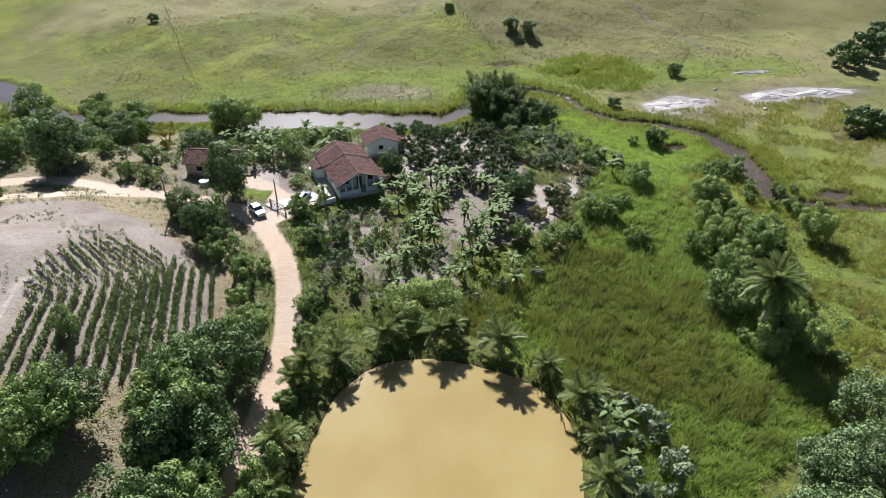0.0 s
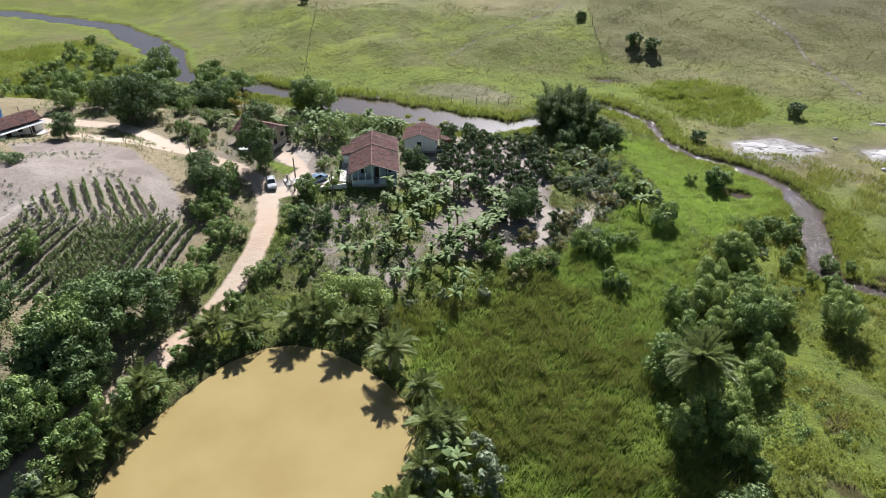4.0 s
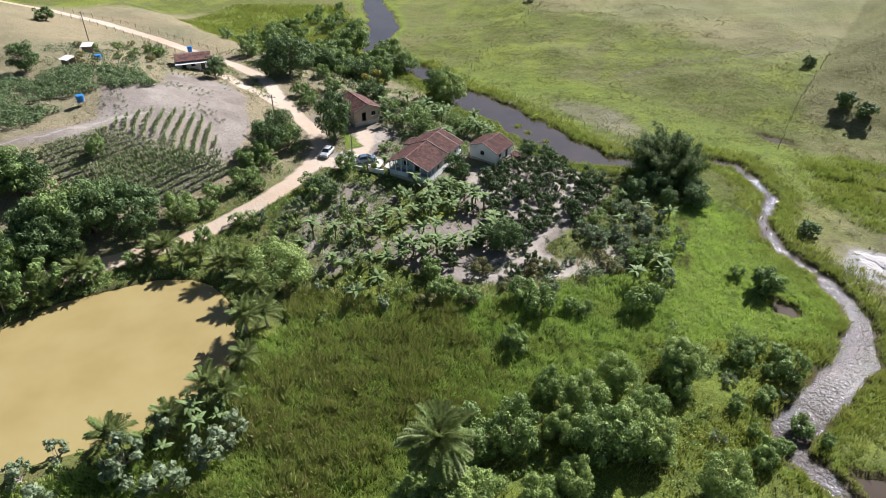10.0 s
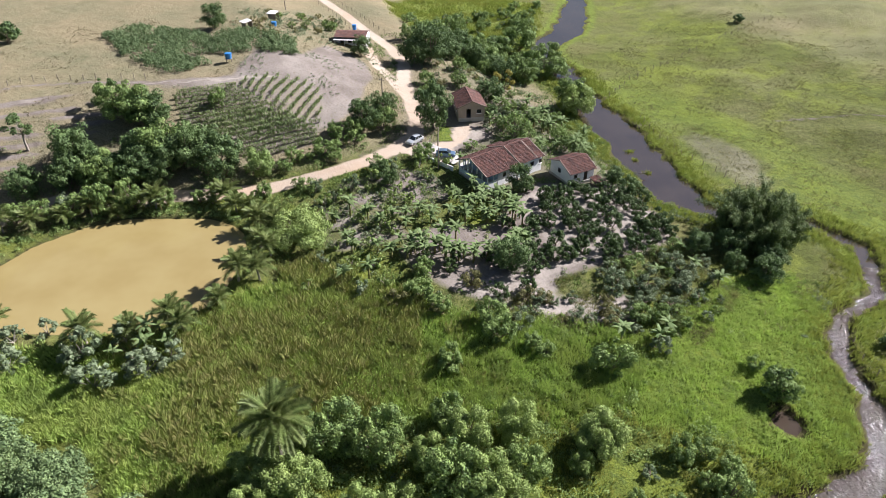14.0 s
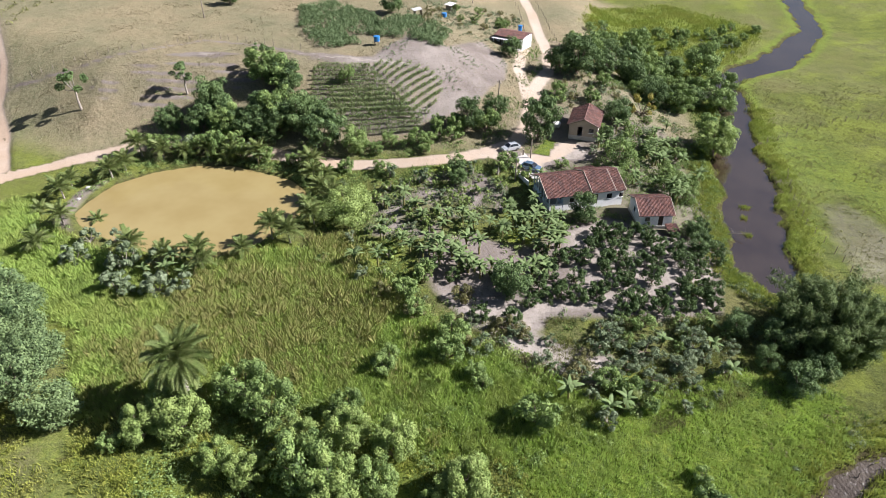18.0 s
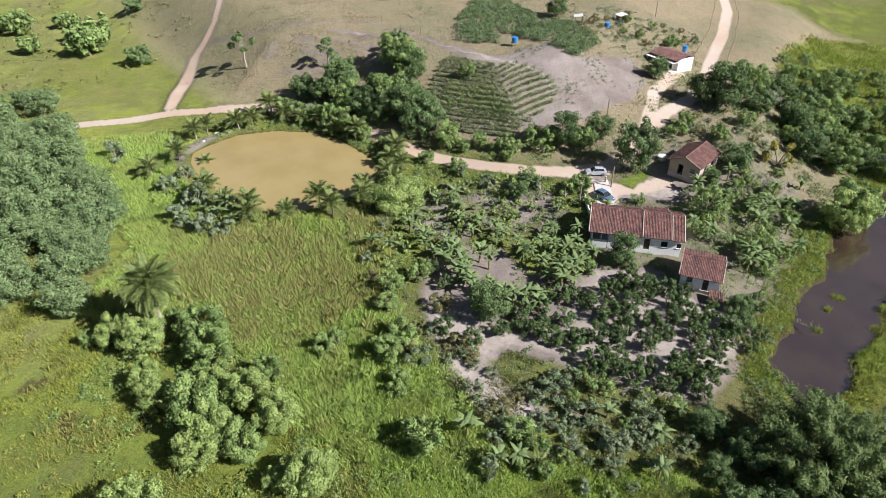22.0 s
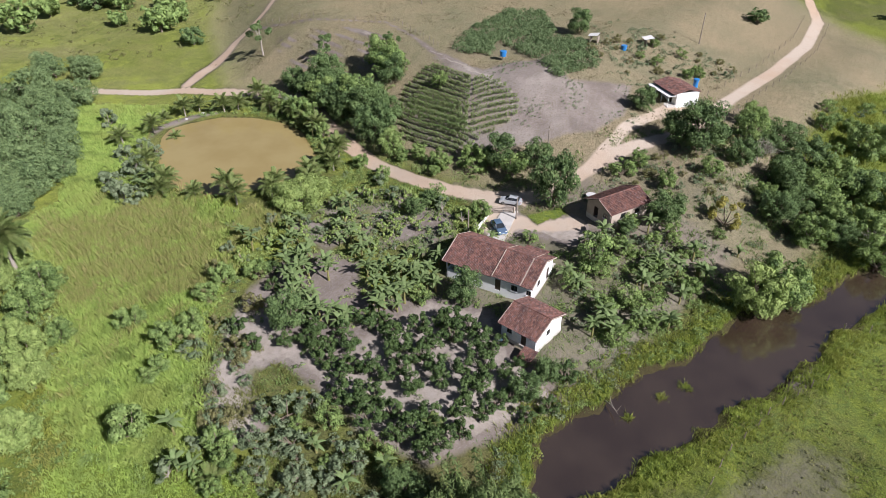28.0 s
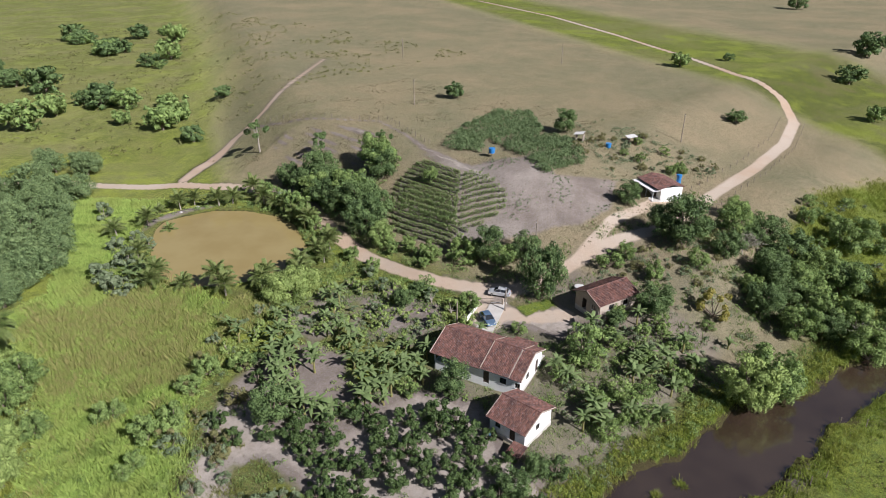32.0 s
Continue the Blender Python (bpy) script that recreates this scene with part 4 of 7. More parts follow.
BUSHES_GREY = [
    (41.6, 111.0, 2.3), (42.7, 115.0, 1.5), (44.5, 114.2, 1.5), (47.5, 116.7, 2.0), (44.9, 120.5, 1.8), (46.9, 107.0, 1.9), (44.6,
    102.9, 1.7), (39.5, 99.7, 1.7), (37.8, 111.3, 1.3), (44.9, 111.2, 1.3), (43.2, 94.4, 2.3), (37.6, 93.4, 1.2), (41.7, 123.3, 2.3),
    (49.8, 108.1, 0.9), (40.5, 112.5, 2.5), (42.5, 116.4, 2.4), (39.3, 123.1, 2.5), (45.0, 121.1, 2.3), (45.7, 113.5, 1.9), (37.3,
    112.9, 1.8)]
sow(grey_bush, BUSHES_GREY, 1.7)
SHRUBS_OLIVE = [
    (32.4, 91.8, 2.2), (38.7, 97.7, 2.0), (27.5, 85.8, 1.9), (46.0, 107.2, 1.9), (39.4, 100.3, 1.7), (36.1, 84.9, 2.1), (38.1, 91.2,
    1.6), (42.1, 92.4, 2.1), (32.0, 79.7, 2.1), (47.6, 106.2, 1.6), (40.0, 100.5, 1.2)]
sow(olive_bush, SHRUBS_OLIVE, 1.8)
sow(round_bush, [
    (-9.6, 121.5, 3.7), (-6.1, 129.9, 2.4), (14.5, 107.8, 2.0), (-8.1, 110.4, 1.7), (5.0, 124.2, 1.6)], 2.2, "dense rounded green bush in the house garden")
YELLOW_SPOTS = [(x, y, 1.35 * r) for x, y, r in [
    (-34.1, 131.1, 2.5)]]
sow(yellow_bush, YELLOW_SPOTS, 2.2)
place(flat_tree[0], 9.3, 71.0, 1.0, 20)
tagged(place(mid_tree[1], -33.2, 64.6, 0.85, 40, stretch=1.3), "small dark tree standing among the maize rows")
tagged(place(big_dark[0], -19.2, 106.4, 1.08, 60, stretch=1.4), "tall mango-like tree casting deep shade over the road and yard")
sow(silver_bush, [
    (25.5, 43.7, 2.3), (29.2, 44.8, 1.7), (26.2, 37.3, 2.3), (19.6, 33.9, 1.9), (29.1, 37.6, 1.8), (27.8, 76.2, 1.5), (31.7, 45.9,
    3.1), (31.9, 39.6, 3.3), (30.3, 48.9, 2.5), (19.5, 9.2, 3.0), (26.0, 38.5, 3.1), (24.3, 29.4, 2.9), (-13.5, 35.8, 3.0), (-11.2,
    47.7, 2.6), (20.2, 29.8, 2.1)], 2.3)
CITRUS = [
    (31.9, 108.7, 1.6), (26.9, 105.2, 1.4), (28.0, 109.0, 1.5), (28.9, 114.1, 1.5), (31.4, 117.7, 1.4), (33.3, 115.7, 1.7), (34.4,
    120.2, 1.7), (31.7, 121.2, 1.4), (23.5, 114.1, 1.7), (26.2, 116.8, 1.5), (27.4, 120.5, 1.6), (28.8, 124.9, 1.4), (31.7, 125.1,
    1.7), (31.3, 128.6, 1.6), (28.2, 129.2, 1.5), (33.1, 128.2, 1.3), (20.3, 116.4, 1.7), (22.7, 119.7, 1.5), (23.9, 122.0, 1.4),
    (23.2, 126.0, 1.8), (20.6, 125.7, 1.4), (20.8, 122.8, 1.4), (21.4, 129.0, 1.4), (17.5, 121.7, 1.4), (17.3, 117.4, 1.7), (19.0,
    112.8, 1.6), (22.4, 110.6, 1.6), (23.2, 106.8, 1.6), (31.8, 106.6, 1.5), (14.7, 114.8, 1.6)]
CITRUS_MORE = [
    (14.7, 120.2, 1.5), (17.8, 123.9, 1.3), (17.2, 126.8, 1.2), (12.0, 132.2, 1.6), (23.7, 129.2, 1.2), (29.3, 103.3, 1.4), (31.9,
    111.6, 1.3), (28.3, 116.8, 1.3), (22.9, 117.2, 1.3), (25.8, 127.1, 1.4), (25.0, 113.6, 1.3), (30.3, 111.9, 1.3), (15.9, 113.9,
    1.3), (14.1, 117.5, 1.3), (15.3, 122.7, 1.1), (33.5, 124.2, 1.3), (32.9, 117.4, 1.2), (19.3, 129.5, 1.3), (29.7, 106.4, 1.2),
    (31.5, 103.7, 1.3), (29.7, 126.8, 1.3)]
sow(citrus, CITRUS + CITRUS_MORE, 1.34, group="orchard trees")
GARDEN_SHRUBS = [
    (-4.2, 77.0, 1.7), (8.1, 81.8, 1.2), (9.7, 84.2, 1.2), (9.5, 87.5, 1.2), (5.2, 91.8, 1.4), (10.2, 92.6, 1.2), (2.8, 87.3, 1.2),
    (-3.3, 87.7, 1.7), (-5.1, 98.0, 1.8), (-4.3, 102.6, 2.0), (-0.5, 98.1, 1.3), (-5.1, 93.2, 1.5), (6.9, 99.0,
    1.5), (13.8, 78.4, 1.3), (15.9, 81.5, 1.3), (12.4, 85.2, 1.1), (1.7, 93.5, 1.3), (11.9, 73.3, 1.3), (17.2, 73.2, 1.3), (21.4,
    74.4, 1.4), (22.8, 69.3, 1.4), (19.9, 76.9, 1.4), (22.0, 79.8, 1.4), (27.2, 80.2, 1.5), (27.6, 76.3, 1.3), (3.6, 74.8, 1.7), (0.5,
    77.6, 1.7), (-1.8, 83.0, 1.9), (0.7, 81.1, 1.5)]
sow(garden_bush, GARDEN_SHRUBS, 1.3, group="garden shrubs")
ROADBANK = [
    (-15.7, 75.7, 2.1), (-15.3, 79.4, 1.8), (-15.6, 83.8, 2.0), (-20.3, 85.3, 2.2), (-18.0, 86.1, 1.8), (-20.3, 89.7, 2.4), (-23.9,
    95.1, 2.4), (-13.4, 73.2, 1.8), (-7.4, 67.9, 1.8), (-7.6, 74.7, 1.6), (-13.0, 83.4, 1.5), (-51.9, 118.8, 1.9), (-43.1, 123.4,
    2.2), (-33.1, 111.2, 2.8), (-37.0, 112.2, 2.0), (-34.8, 119.3, 2.3), (-20.8, 125.2, 1.5), (-18.5, 89.0, 2.7), (-15.6, 81.7, 2.4),
    (-20.9, 95.8, 3.4), (-6.6, 89.9, 2.6), (-6.0, 76.0, 2.1), (-6.9, 68.2, 1.9)]
sow(mid_tree[:2] + round_bush, ROADBANK, 2.3, "bushy green growth on the road bank")
FAR_EAST = [
    (55.3, 194.9, 2.7), (60.0, 192.7, 2.7), (89.7, 156.8, 2.4), (65.8, 139.4, 2.0), (138.1, 153.9, 5.5), (149.0, 159.1, 5.8), (163.7,
    174.6, 3.2), (113.7, 117.8, 4.2), (116.8, 115.6, 4.2), (40.3, 216.6, 1.6), (-52.0, 221.1, 1.4), (66.1, 118.2, 2.3)]
sow(far_tree[1:], FAR_EAST, 4.2, "dark lone tree on the open far pasture", 0.85)
FAR_WEST = [
    (-189.7, 45.5, 4.6), (-129.3, 93.4, 3.1), (-84.6, 22.5, 3.4), (-52.6, -65.4, 3.6), (-29.6, -56.8, 6.8), (-21.5, -49.7, 6.1),
    (-22.4, -30.0, 3.8), (-13.3, -137.4, 12.3), (-3.9, -97.9, 6.0), (-15.3, -66.2, 3.9), (-68.8, -268.9, 13.7), (-98.0, -248.6, 6.9),
    (-108.1, -222.2, 12.9), (-80.6, -170.5, 8.9), (-464.3, -3.7, 13.4), (-280.7, 89.2, 8.6), (-216.9, 53.2, 2.6), (-177.7, 118.2,
    3.9), (-222.8, 97.9, 5.7), (9.2, -87.4, 9.1)]
sow(far_tree, FAR_WEST, 4.0, "distant tree on the dry western pasture", 0.85)
sow(slender, [
    (-36.3, 45.1, 2.4), (-23.7, 7.5, 3.2), (-28.3, 29.8, 2.9)], 2.4)
# scattered growth in the green hollow beyond the pond road
far_pick = random.Random(5)
WOODS = [(2, -34), (18, -14), (23, 3), (31, 20), (38, 34), (47, 42), (58, 44), (66, 30), (62, -10), (30, -45)]


def fill(outline, count, gap, r0, r1, seed, keep=None):
    """Spots inside an outline, at least gap apart."""
    rnd, out = random.Random(seed), []
    xs, ys = [p[0] for p in outline], [p[1] for p in outline]
    for _ in range(count * 40):
        x, y = rnd.uniform(min(xs), max(xs)), rnd.uniform(min(ys), max(ys))
        ax, ay = np.float64(x), np.float64(y)
        if len(out) < count and float(inside(ax, ay, outline)) > 0.3 and (keep is None or keep(ax, ay)) and all(math.hypot(x - a, y - b) > gap for a, b, _ in out):
            out.append((round(x, 2), round(y, 2), rnd.uniform(r0, r1)))
    return out


sow(wood_tree, fill(WOODS, 44, 4.2, 3.0, 4.6, 3, lambda x, y: float(away(x, y, ROAD)) > 3), 4.2)
sow(garden_bush, fill(GARDEN, 46, 1.7, 0.6, 1.2, 4), 1.3, "young leafy shrub in the dry garden plot", group="garden shrubs")
sow(citrus, fill(ORCHARD, 20, 2.4, 1.0, 1.5, 5, lambda x, y: x < 37 and float(inside(x, y, BEDS)) < -2 and all(math.hypot(x - a, y - b) > 1.9 for a, b, _ in CITRUS + CITRUS_MORE)), 1.5, group="orchard trees")
sow(grey_bush + grey_bush + olive_bush + garden_bush[:1], fill(ORCHARD, 14, 2.6, 0.6, 1.3, 15, lambda x, y: x > 36.5), 1.7, "grey-green scrubby shrub in the dry lower garden")
FRINGE = [(36, 113), (44, 114), (50, 107), (56, 110), (53, 120), (48, 128), (40, 131), (36, 126)]
sow(grey_bush + mid_tree[:2] + silver_bush[:1] + round_bush, fill(FRINGE, 30, 2.5, 0.8, 2.0, 16), 2.1, "leafy bush in the thicket beside the bamboo")
for x, y, r in fill(FRINGE, 5, 3.2, 1, 1, 17):
    BANANA_EXTRA.append((x, y))
sow(round_bush + mid_tree + grey_bush, fill(UPSTREAM, 60, 3.0, 0.8, 2.4, 18, lambda x, y: x > -110), 2.2, "green bush in the wet hollow upstream")
BAMBOO_SHADE = [(35, 130), (45, 129), (50, 132), (49, 137), (44, 138.5), (36, 135)]
sow(big_dark + mid_tree[:1], fill(BAMBOO_SHADE, 5, 3.2, 1.4, 2.4, 22), 3.4, "dark tree in the shade of the bamboo")
HILL_YARD = [(-60, 82), (-72, 78), (-84, 76), (-93, 92), (-95, 104), (-86, 107), (-76, 100), (-62, 94)]
sow(grey_bush + olive_bush + round_bush[:1] + mid_tree[:1], fill(HILL_YARD, 30, 2.6, 0.8, 1.8, 23, lambda x, y: math.hypot(x + 67, y - 103) > 7), 2.0, "scrubby bush in the dry yard on the hill")
POND_ROAD = [(-12.7, 27.5, 2.4), (-12.6, 31.5, 2.8), (-12.5, 36, 3.1), (-12.3, 41, 3.2), (-11.2, 46, 3.0), (-10.2, 51.5, 2.2), (-9.2, 57, 1.6)]
sow(mid_tree + round_bush[:1], POND_ROAD, 2.3, "leafy tree between the pond and the shaded road", 1.15)
sow(big_dark[:2], [(-18.6, 36, 3.8), (-18.4, 43, 3.6), (-16.6, 50, 3.6), (-18.5, 29, 3.4)], 4.2, "dark green tree overhanging the dirt road by the pond", 1.1)
EAST_THICKET = [(-44, 126), (-60, 122), (-68, 134), (-52, 147), (-42, 149)]
sow(big_dark + big_mid[:1], fill(EAST_THICKET, 12, 4.6, 2.4, 3.8, 19), 4.2, "dense green riverside tree in a thicket below the road")
RAW_SIDE = [(-24, 120), (-32, 111), (-46, 114), (-46, 126), (-32, 134), (-22, 132)]
sow(grey_bush + olive_bush + round_bush[:1], fill(RAW_SIDE, 18, 2.4, 0.5, 1.3, 20, lambda x, y: all(math.hypot(x - a, y - b) > 3.2 for a, b, _ in YELLOW_SPOTS) and math.hypot(x + 23, y - 116.5) > 7), 1.8, "scrubby bush on dry brown leaf litter")
HOUSE_SIDE = [(-24, 119), (-9, 115), (-2.5, 121), (4, 131), (-4, 138), (-18, 139), (-28, 131)]
sow(round_bush + grey_bush + mid_tree[:1], fill(HOUSE_SIDE, 42, 1.9, 0.8, 2.0, 8, lambda x, y: all(math.hypot(x - a, y - b) > 3.0 for a, b, _ in YELLOW_SPOTS)), 2.0, "leafy bush on the sandy ground below the houses")
BANANA_EXTRA += [(x, y) for x, y, r in fill(HOUSE_SIDE, 16, 2.6, 1, 1, 21)]
LOWER_ROAD = [(-30, 118), (-38, 112), (-58, 116), (-60, 122), (-46, 130), (-34, 128)]
sow(grey_bush + olive_bush, fill(LOWER_ROAD, 22, 2.4, 0.7, 1.7, 9), 1.8, "scrubby bush on dry brown ground below the road")
STREAMSIDE = [(70, 86), (76, 84), (86, 92), (82, 100), (76, 106), (70, 104), (66, 96)]
sow(mid_tree + grey_bush, fill(STREAMSIDE, 14, 2.4, 0.9, 1.9, 6), 2.3, "leafy bush beside the shallow stream")
HOLLOW = [(20, -40), (-22, -34), (-48, -85), (-80, -165), (-130, -250), (-60, -300), (60, -240), (60, -90)]
spots = []
while len(spots) < 70:
    cx, cy = far_pick.uniform(-130, 60), far_pick.uniform(-300, -30)
    for k in range(far_pick.choice((1, 3, 5, 7))):
        x, y = cx + far_pick.gauss(0, 6), cy + far_pick.gauss(0, 6)
        if float(inside(np.float64(x), np.float64(y), HOLLOW)) > 2 and float(away(np.float64(x), np.float64(y), ROAD)) > 4:
            spots.append((x, y, far_pick.uniform(2.2, 6.5)))
sow(far_tree, spots, 4.2, "tree in the distant green hollow", 0.8)


# banana plants: stem and arching blades
def banana_blade(rng, length, width, rise):
    n = 7
    V, F = [], []
    for i in range(n):
        u = i / (n - 1)
        out = length * (0.85 * u - 0.15 * u * u)
        up = rise * length * (1.35 * u - 1.75 * u * u)
        w = width * (0.12 + 0.88 * math.sin(math.pi * min(1, 0.12 + 0.86 * u)) ** 0.6) * (1 if u < 0.95 else 0.35)
        j = 0.05 * rng.standard_normal()
        V += [(out, -w / 2, up - 0.10 * w + j), (out, 0, up), (out, w / 2, up - 0.10 * w - j)]
    for i in range(n - 1):
        a = 3 * i
        F += [(a, a + 3, a + 4, a + 1), (a + 1, a + 4, a + 5, a + 2)]
    return V, F


def banana(seed, height, count, blades):
    rng = np.random.default_rng(seed)
    ob = empty("banana_plant", Matrix(), "banana plant with arching pale green blades", "banana plant", "banana plants")
    Shape().tube([(0, 0, -0.2), (0.03, 0, height * 0.5), (0, 0.02, height)], [0.16, 0.13, 0.08], 7).put("stem", STEM, ob)
    for k in range(count):
        b = new("leaf", blades[int(rng.integers(len(blades)))])
        b.parent = ob
        s = rng.uniform(0.8, 1.15)
        b.matrix_basis = pose(0, 0, height * rng.uniform(0.9, 1.0), rng.uniform(-12, 12), rng.uniform(-80, -34), k * 360 / count * 2.4 + rng.uniform(-20, 20)) @ Matrix.Scale(s, 4)
    return ob


def blade_meshes():
    rng = np.random.default_rng(5)
    out = []
    for length, width, rise in ((2.5, 0.48, 0.60), (2.3, 0.44, 0.45), (2.1, 0.46, 0.75)):
        ob = link("leaf", *banana_blade(rng, length, width, rise), LEAF_BANANA)
        out.append(ob.data)
        bpy.data.objects.remove(ob)
    return out


BLADES = blade_meshes()
bananas = kinds(banana(1, 1.3, 12, BLADES), banana(2, 1.7, 11, BLADES), banana(3, 0.9, 11, BLADES))
BANANA_COLUMN = [
    (16.7, 77.9), (14.3, 77.7), (18.7, 81.6), (20.8, 83.2), (21.3, 86.3), (21.6, 88.3), (24.0, 88.0), (24.0, 91.1), (25.8, 91.4),
    (25.4, 93.7), (27.4, 94.5), (27.7, 97.1), (29.4, 98.1), (22.2, 85.4), (22.3, 90.8), (19.3, 87.3)]
BANANA_MID = [
    (13.3, 93.4), (13.8, 96.2), (13.9, 98.3), (13.2, 100.1), (13.2, 102.1), (11.3, 101.9), (11.4, 103.9), (10.0, 104.3), (10.6,
    106.8), (15.7, 101.6), (17.5, 101.8), (16.9, 104.3), (14.8, 104.5), (13.7, 105.7), (19.5, 103.6), (19.2, 105.7), (18.1, 106.9),
    (21.0, 106.6), (11.7, 91.5), (10.0, 87.1), (8.7, 83.1), (9.3, 99.7), (7.3, 99.5), (12.8, 106.6), (16.1, 98.2), (16.3, 106.8),
    (11.4, 84.4), (12.0, 88.9)]
BANANA_LOW = [
    (27.2, 101.1), (26.8, 102.5), (25.6, 102.8), (25.1, 104.2), (27.3, 99.3), (28.6, 99.7), (26.4, 104.6), (19.7, 92.3), (20.7, 94.4),
    (13.8, 88.2), (20.4, 86.5), (20.6, 88.4), (22.4, 90.0), (24.0, 91.2), (25.8, 92.7), (25.0, 96.3), (26.6, 97.4), (18.0, 85.6)]
BANANA_HOUSE = [
    (-14.1, 128.7), (-16.3, 128.8), (-15.3, 130.9), (-17.6, 130.5), (-12.9, 131.4), (-16.8, 132.0), (-11.2, 129.4), (-19.9, 135.2),
    (-20.3, 134.0), (0.6, 129.5), (0.5, 130.9), (2.9, 130.2), (1.2, 132.3), (-3.6, 106.0), (-2.7, 123.3), (-29.7, 135.9), (-3.7,
    120.5), (-5.6, 133.9), (6.5, 104.0), (9.4, 104.7), (11.3, 105.9), (11.4, 108.3), (12.4, 101.7), (5.7, 80.8), (6.4, 77.4)]
BANANA_POND = [
    (25.9, 48.2), (28.6, 48.8), (27.5, 50.0), (-11.4, 49.0), (-8.2, 50.3), (28.4, 46.2), (26.4, 46.7), (51.3, 105.3), (53.3, 109.9),
    (52.3, 112.0), (27.7, 42.1), (23.6, 74.6), (24.2, 78.4), (-10.9, 48.6)]
for x, y in BANANA_COLUMN + BANANA_MID + BANANA_LOW + BANANA_HOUSE + BANANA_POND + BANANA_EXTRA:
    place(pick.choice(bananas), x, y, pick.uniform(0.95, 1.35), pick.uniform(0, 360))
for x, y in BANANA_COLUMN[::2] + BANANA_MID[::2] + BANANA_HOUSE[::2]:
    place(bananas[2], x + pick.uniform(-0.9, 0.9), y + pick.uniform(-0.9, 0.9), pick.uniform(0.8, 1.1), pick.uniform(0, 360))


# palms: ringed trunk and feathered fronds
def frond_mesh(seed, length, pairs, leaf, droop, rise, half=0.06):
    rng = np.random.default_rng(seed)
    curve = lambda u: Vector((length * (u - 0.12 * u ** 3), 0, length * (rise * u - droop * u * u)))
    s = Shape()
    s.tube([curve(u) for u in (0, 0.25, 0.5, 0.75, 1.0)], [0.045, 0.035, 0.025, 0.016, 0.006], 4)
    for i in range(pairs):
        u = 0.14 + 0.86 * (i + 0.5) / pairs
        p, l = curve(u), leaf * (0.45 + 0.55 * math.sin(math.pi * (0.15 + 0.8 * u)))
        for side in (-1, 1):
            d = Vector((0.55, side, (0.25 if i % 2 else -0.45) + 0.2 * rng.standard_normal())).normalized() * l * rng.uniform(0.85, 1.1)
            w = Vector((half, 0, 0.0))
            tip = p + d + Vector((0, 0, -0.22 * l))
            mid = p + d * 0.55
            s.add([p - w, p + w, mid + w * 0.9, mid - w * 0.9, tip], [(0, 1, 2, 3), (3, 2, 4)])
    ob = s.put("frond", LEAF_PALM)
    me = ob.data
    bpy.data.objects.remove(ob)
    return me


def palm(seed, height, rt, count, fronds, label, size=1.0, low=8):
    rng = np.random.default_rng(seed)
    ob = empty("palm_tree", Matrix(), label, "palm tree", "palms")
    b = rng.uniform(-0.25, 0.25, 2)
    n = 8
    pts = [(b[0] * (i / n) ** 2, b[1] * (i / n) ** 2, -0.3 + (height + 0.3) * i / n) for i in range(n + 1)]
    rad = [rt * (1.35 - 0.5 * i / n) * (1.12 if i % 2 else 0.95) for i in range(n + 1)]
    Shape().tube(pts, rad, 8).put("trunk", PALE_BARK, ob)
    top = pts[-1]
    for k in range(count):
        f = new("frond", fronds[int(rng.integers(len(fronds)))])
        f.parent = ob
        tilt = -86 + (86 + low) * ((k + 0.5) / count) ** 0.8
        f.matrix_basis = pose(top[0], top[1], top[2] - 0.05, rng.uniform(-15, 15), tilt, k * 137.5 + rng.uniform(-12, 12)) @ Matrix.Scale(size * rng.uniform(0.88, 1.1), 4)
    return ob


FRONDS = [frond_mesh(1, 2.9, 32, 0.70, 0.52, 0.26), frond_mesh(2, 2.6, 30, 0.64, 0.44, 0.20)]
LONG_FRONDS = [frond_mesh(3, 4.5, 44, 0.85, 0.62, 0.30, 0.075), frond_mesh(4, 4.1, 40, 0.8, 0.50, 0.24, 0.075)]
palms = kinds(*[palm(11 + i, 1.9 + 0.5 * i, 0.13, 20, FRONDS, "young coconut palm with feathery fronds on the pond bank") for i in range(3)])
low_palm = kinds(palm(17, 0.6, 0.12, 12, FRONDS, "low young palm with yellowing fronds", 0.85))
PALMS = [
    (-2.5, 65.0), (-6.4, 61.7), (4.7, 67.6), (12.1, 65.6), (18.0, 62.8), (26.3, 51.1), (24.9, 44.5), (23.8, 38.8), (22.5, 56.3),
    (17.6, 59.8), (24.7, 49.5), (10.1, 64.4), (21.6, 21.9), (14.8, 22.4), (4.6, 16.8), (-2.3, 23.0), (-5.2, 24.4), (-10.9, 25.4),
    (0.8, 16.4), (-3.2, 62.5), (-8.3, 59.6)]
for x, y in PALMS + [(-10.4, 30), (-10.8, 34.5), (-11.0, 39), (-11.0, 44), (-10.0, 49.5), (3.6, 65.2)]:
    if float(inside(np.float64(x), np.float64(y), POND)) > -0.8:
        continue
    place(pick.choice(palms), x, y, pick.uniform(0.85, 1.15), pick.uniform(0, 360))
for x, y in [
    (51.4, 114.1), (29.7, 126.3), (8.6, 14.4), (-9.5, 22.3), (-0.7, 20.2), (12.0, 26.8), (-9.9, 43.1), (-7.7, 59.0)]:
    place(low_palm[0], x, y, pick.uniform(0.8, 1.1), pick.uniform(0, 360))
old_palm = palm(23, 8.8, 0.26, 50, LONG_FRONDS, "tall old oil palm with long drooping fronds above the marsh", low=40)
old_palm.matrix_basis = pose(53.8, 59.1, ground_z(53.8, 59.1) - 0.05, 0, 0, 40)
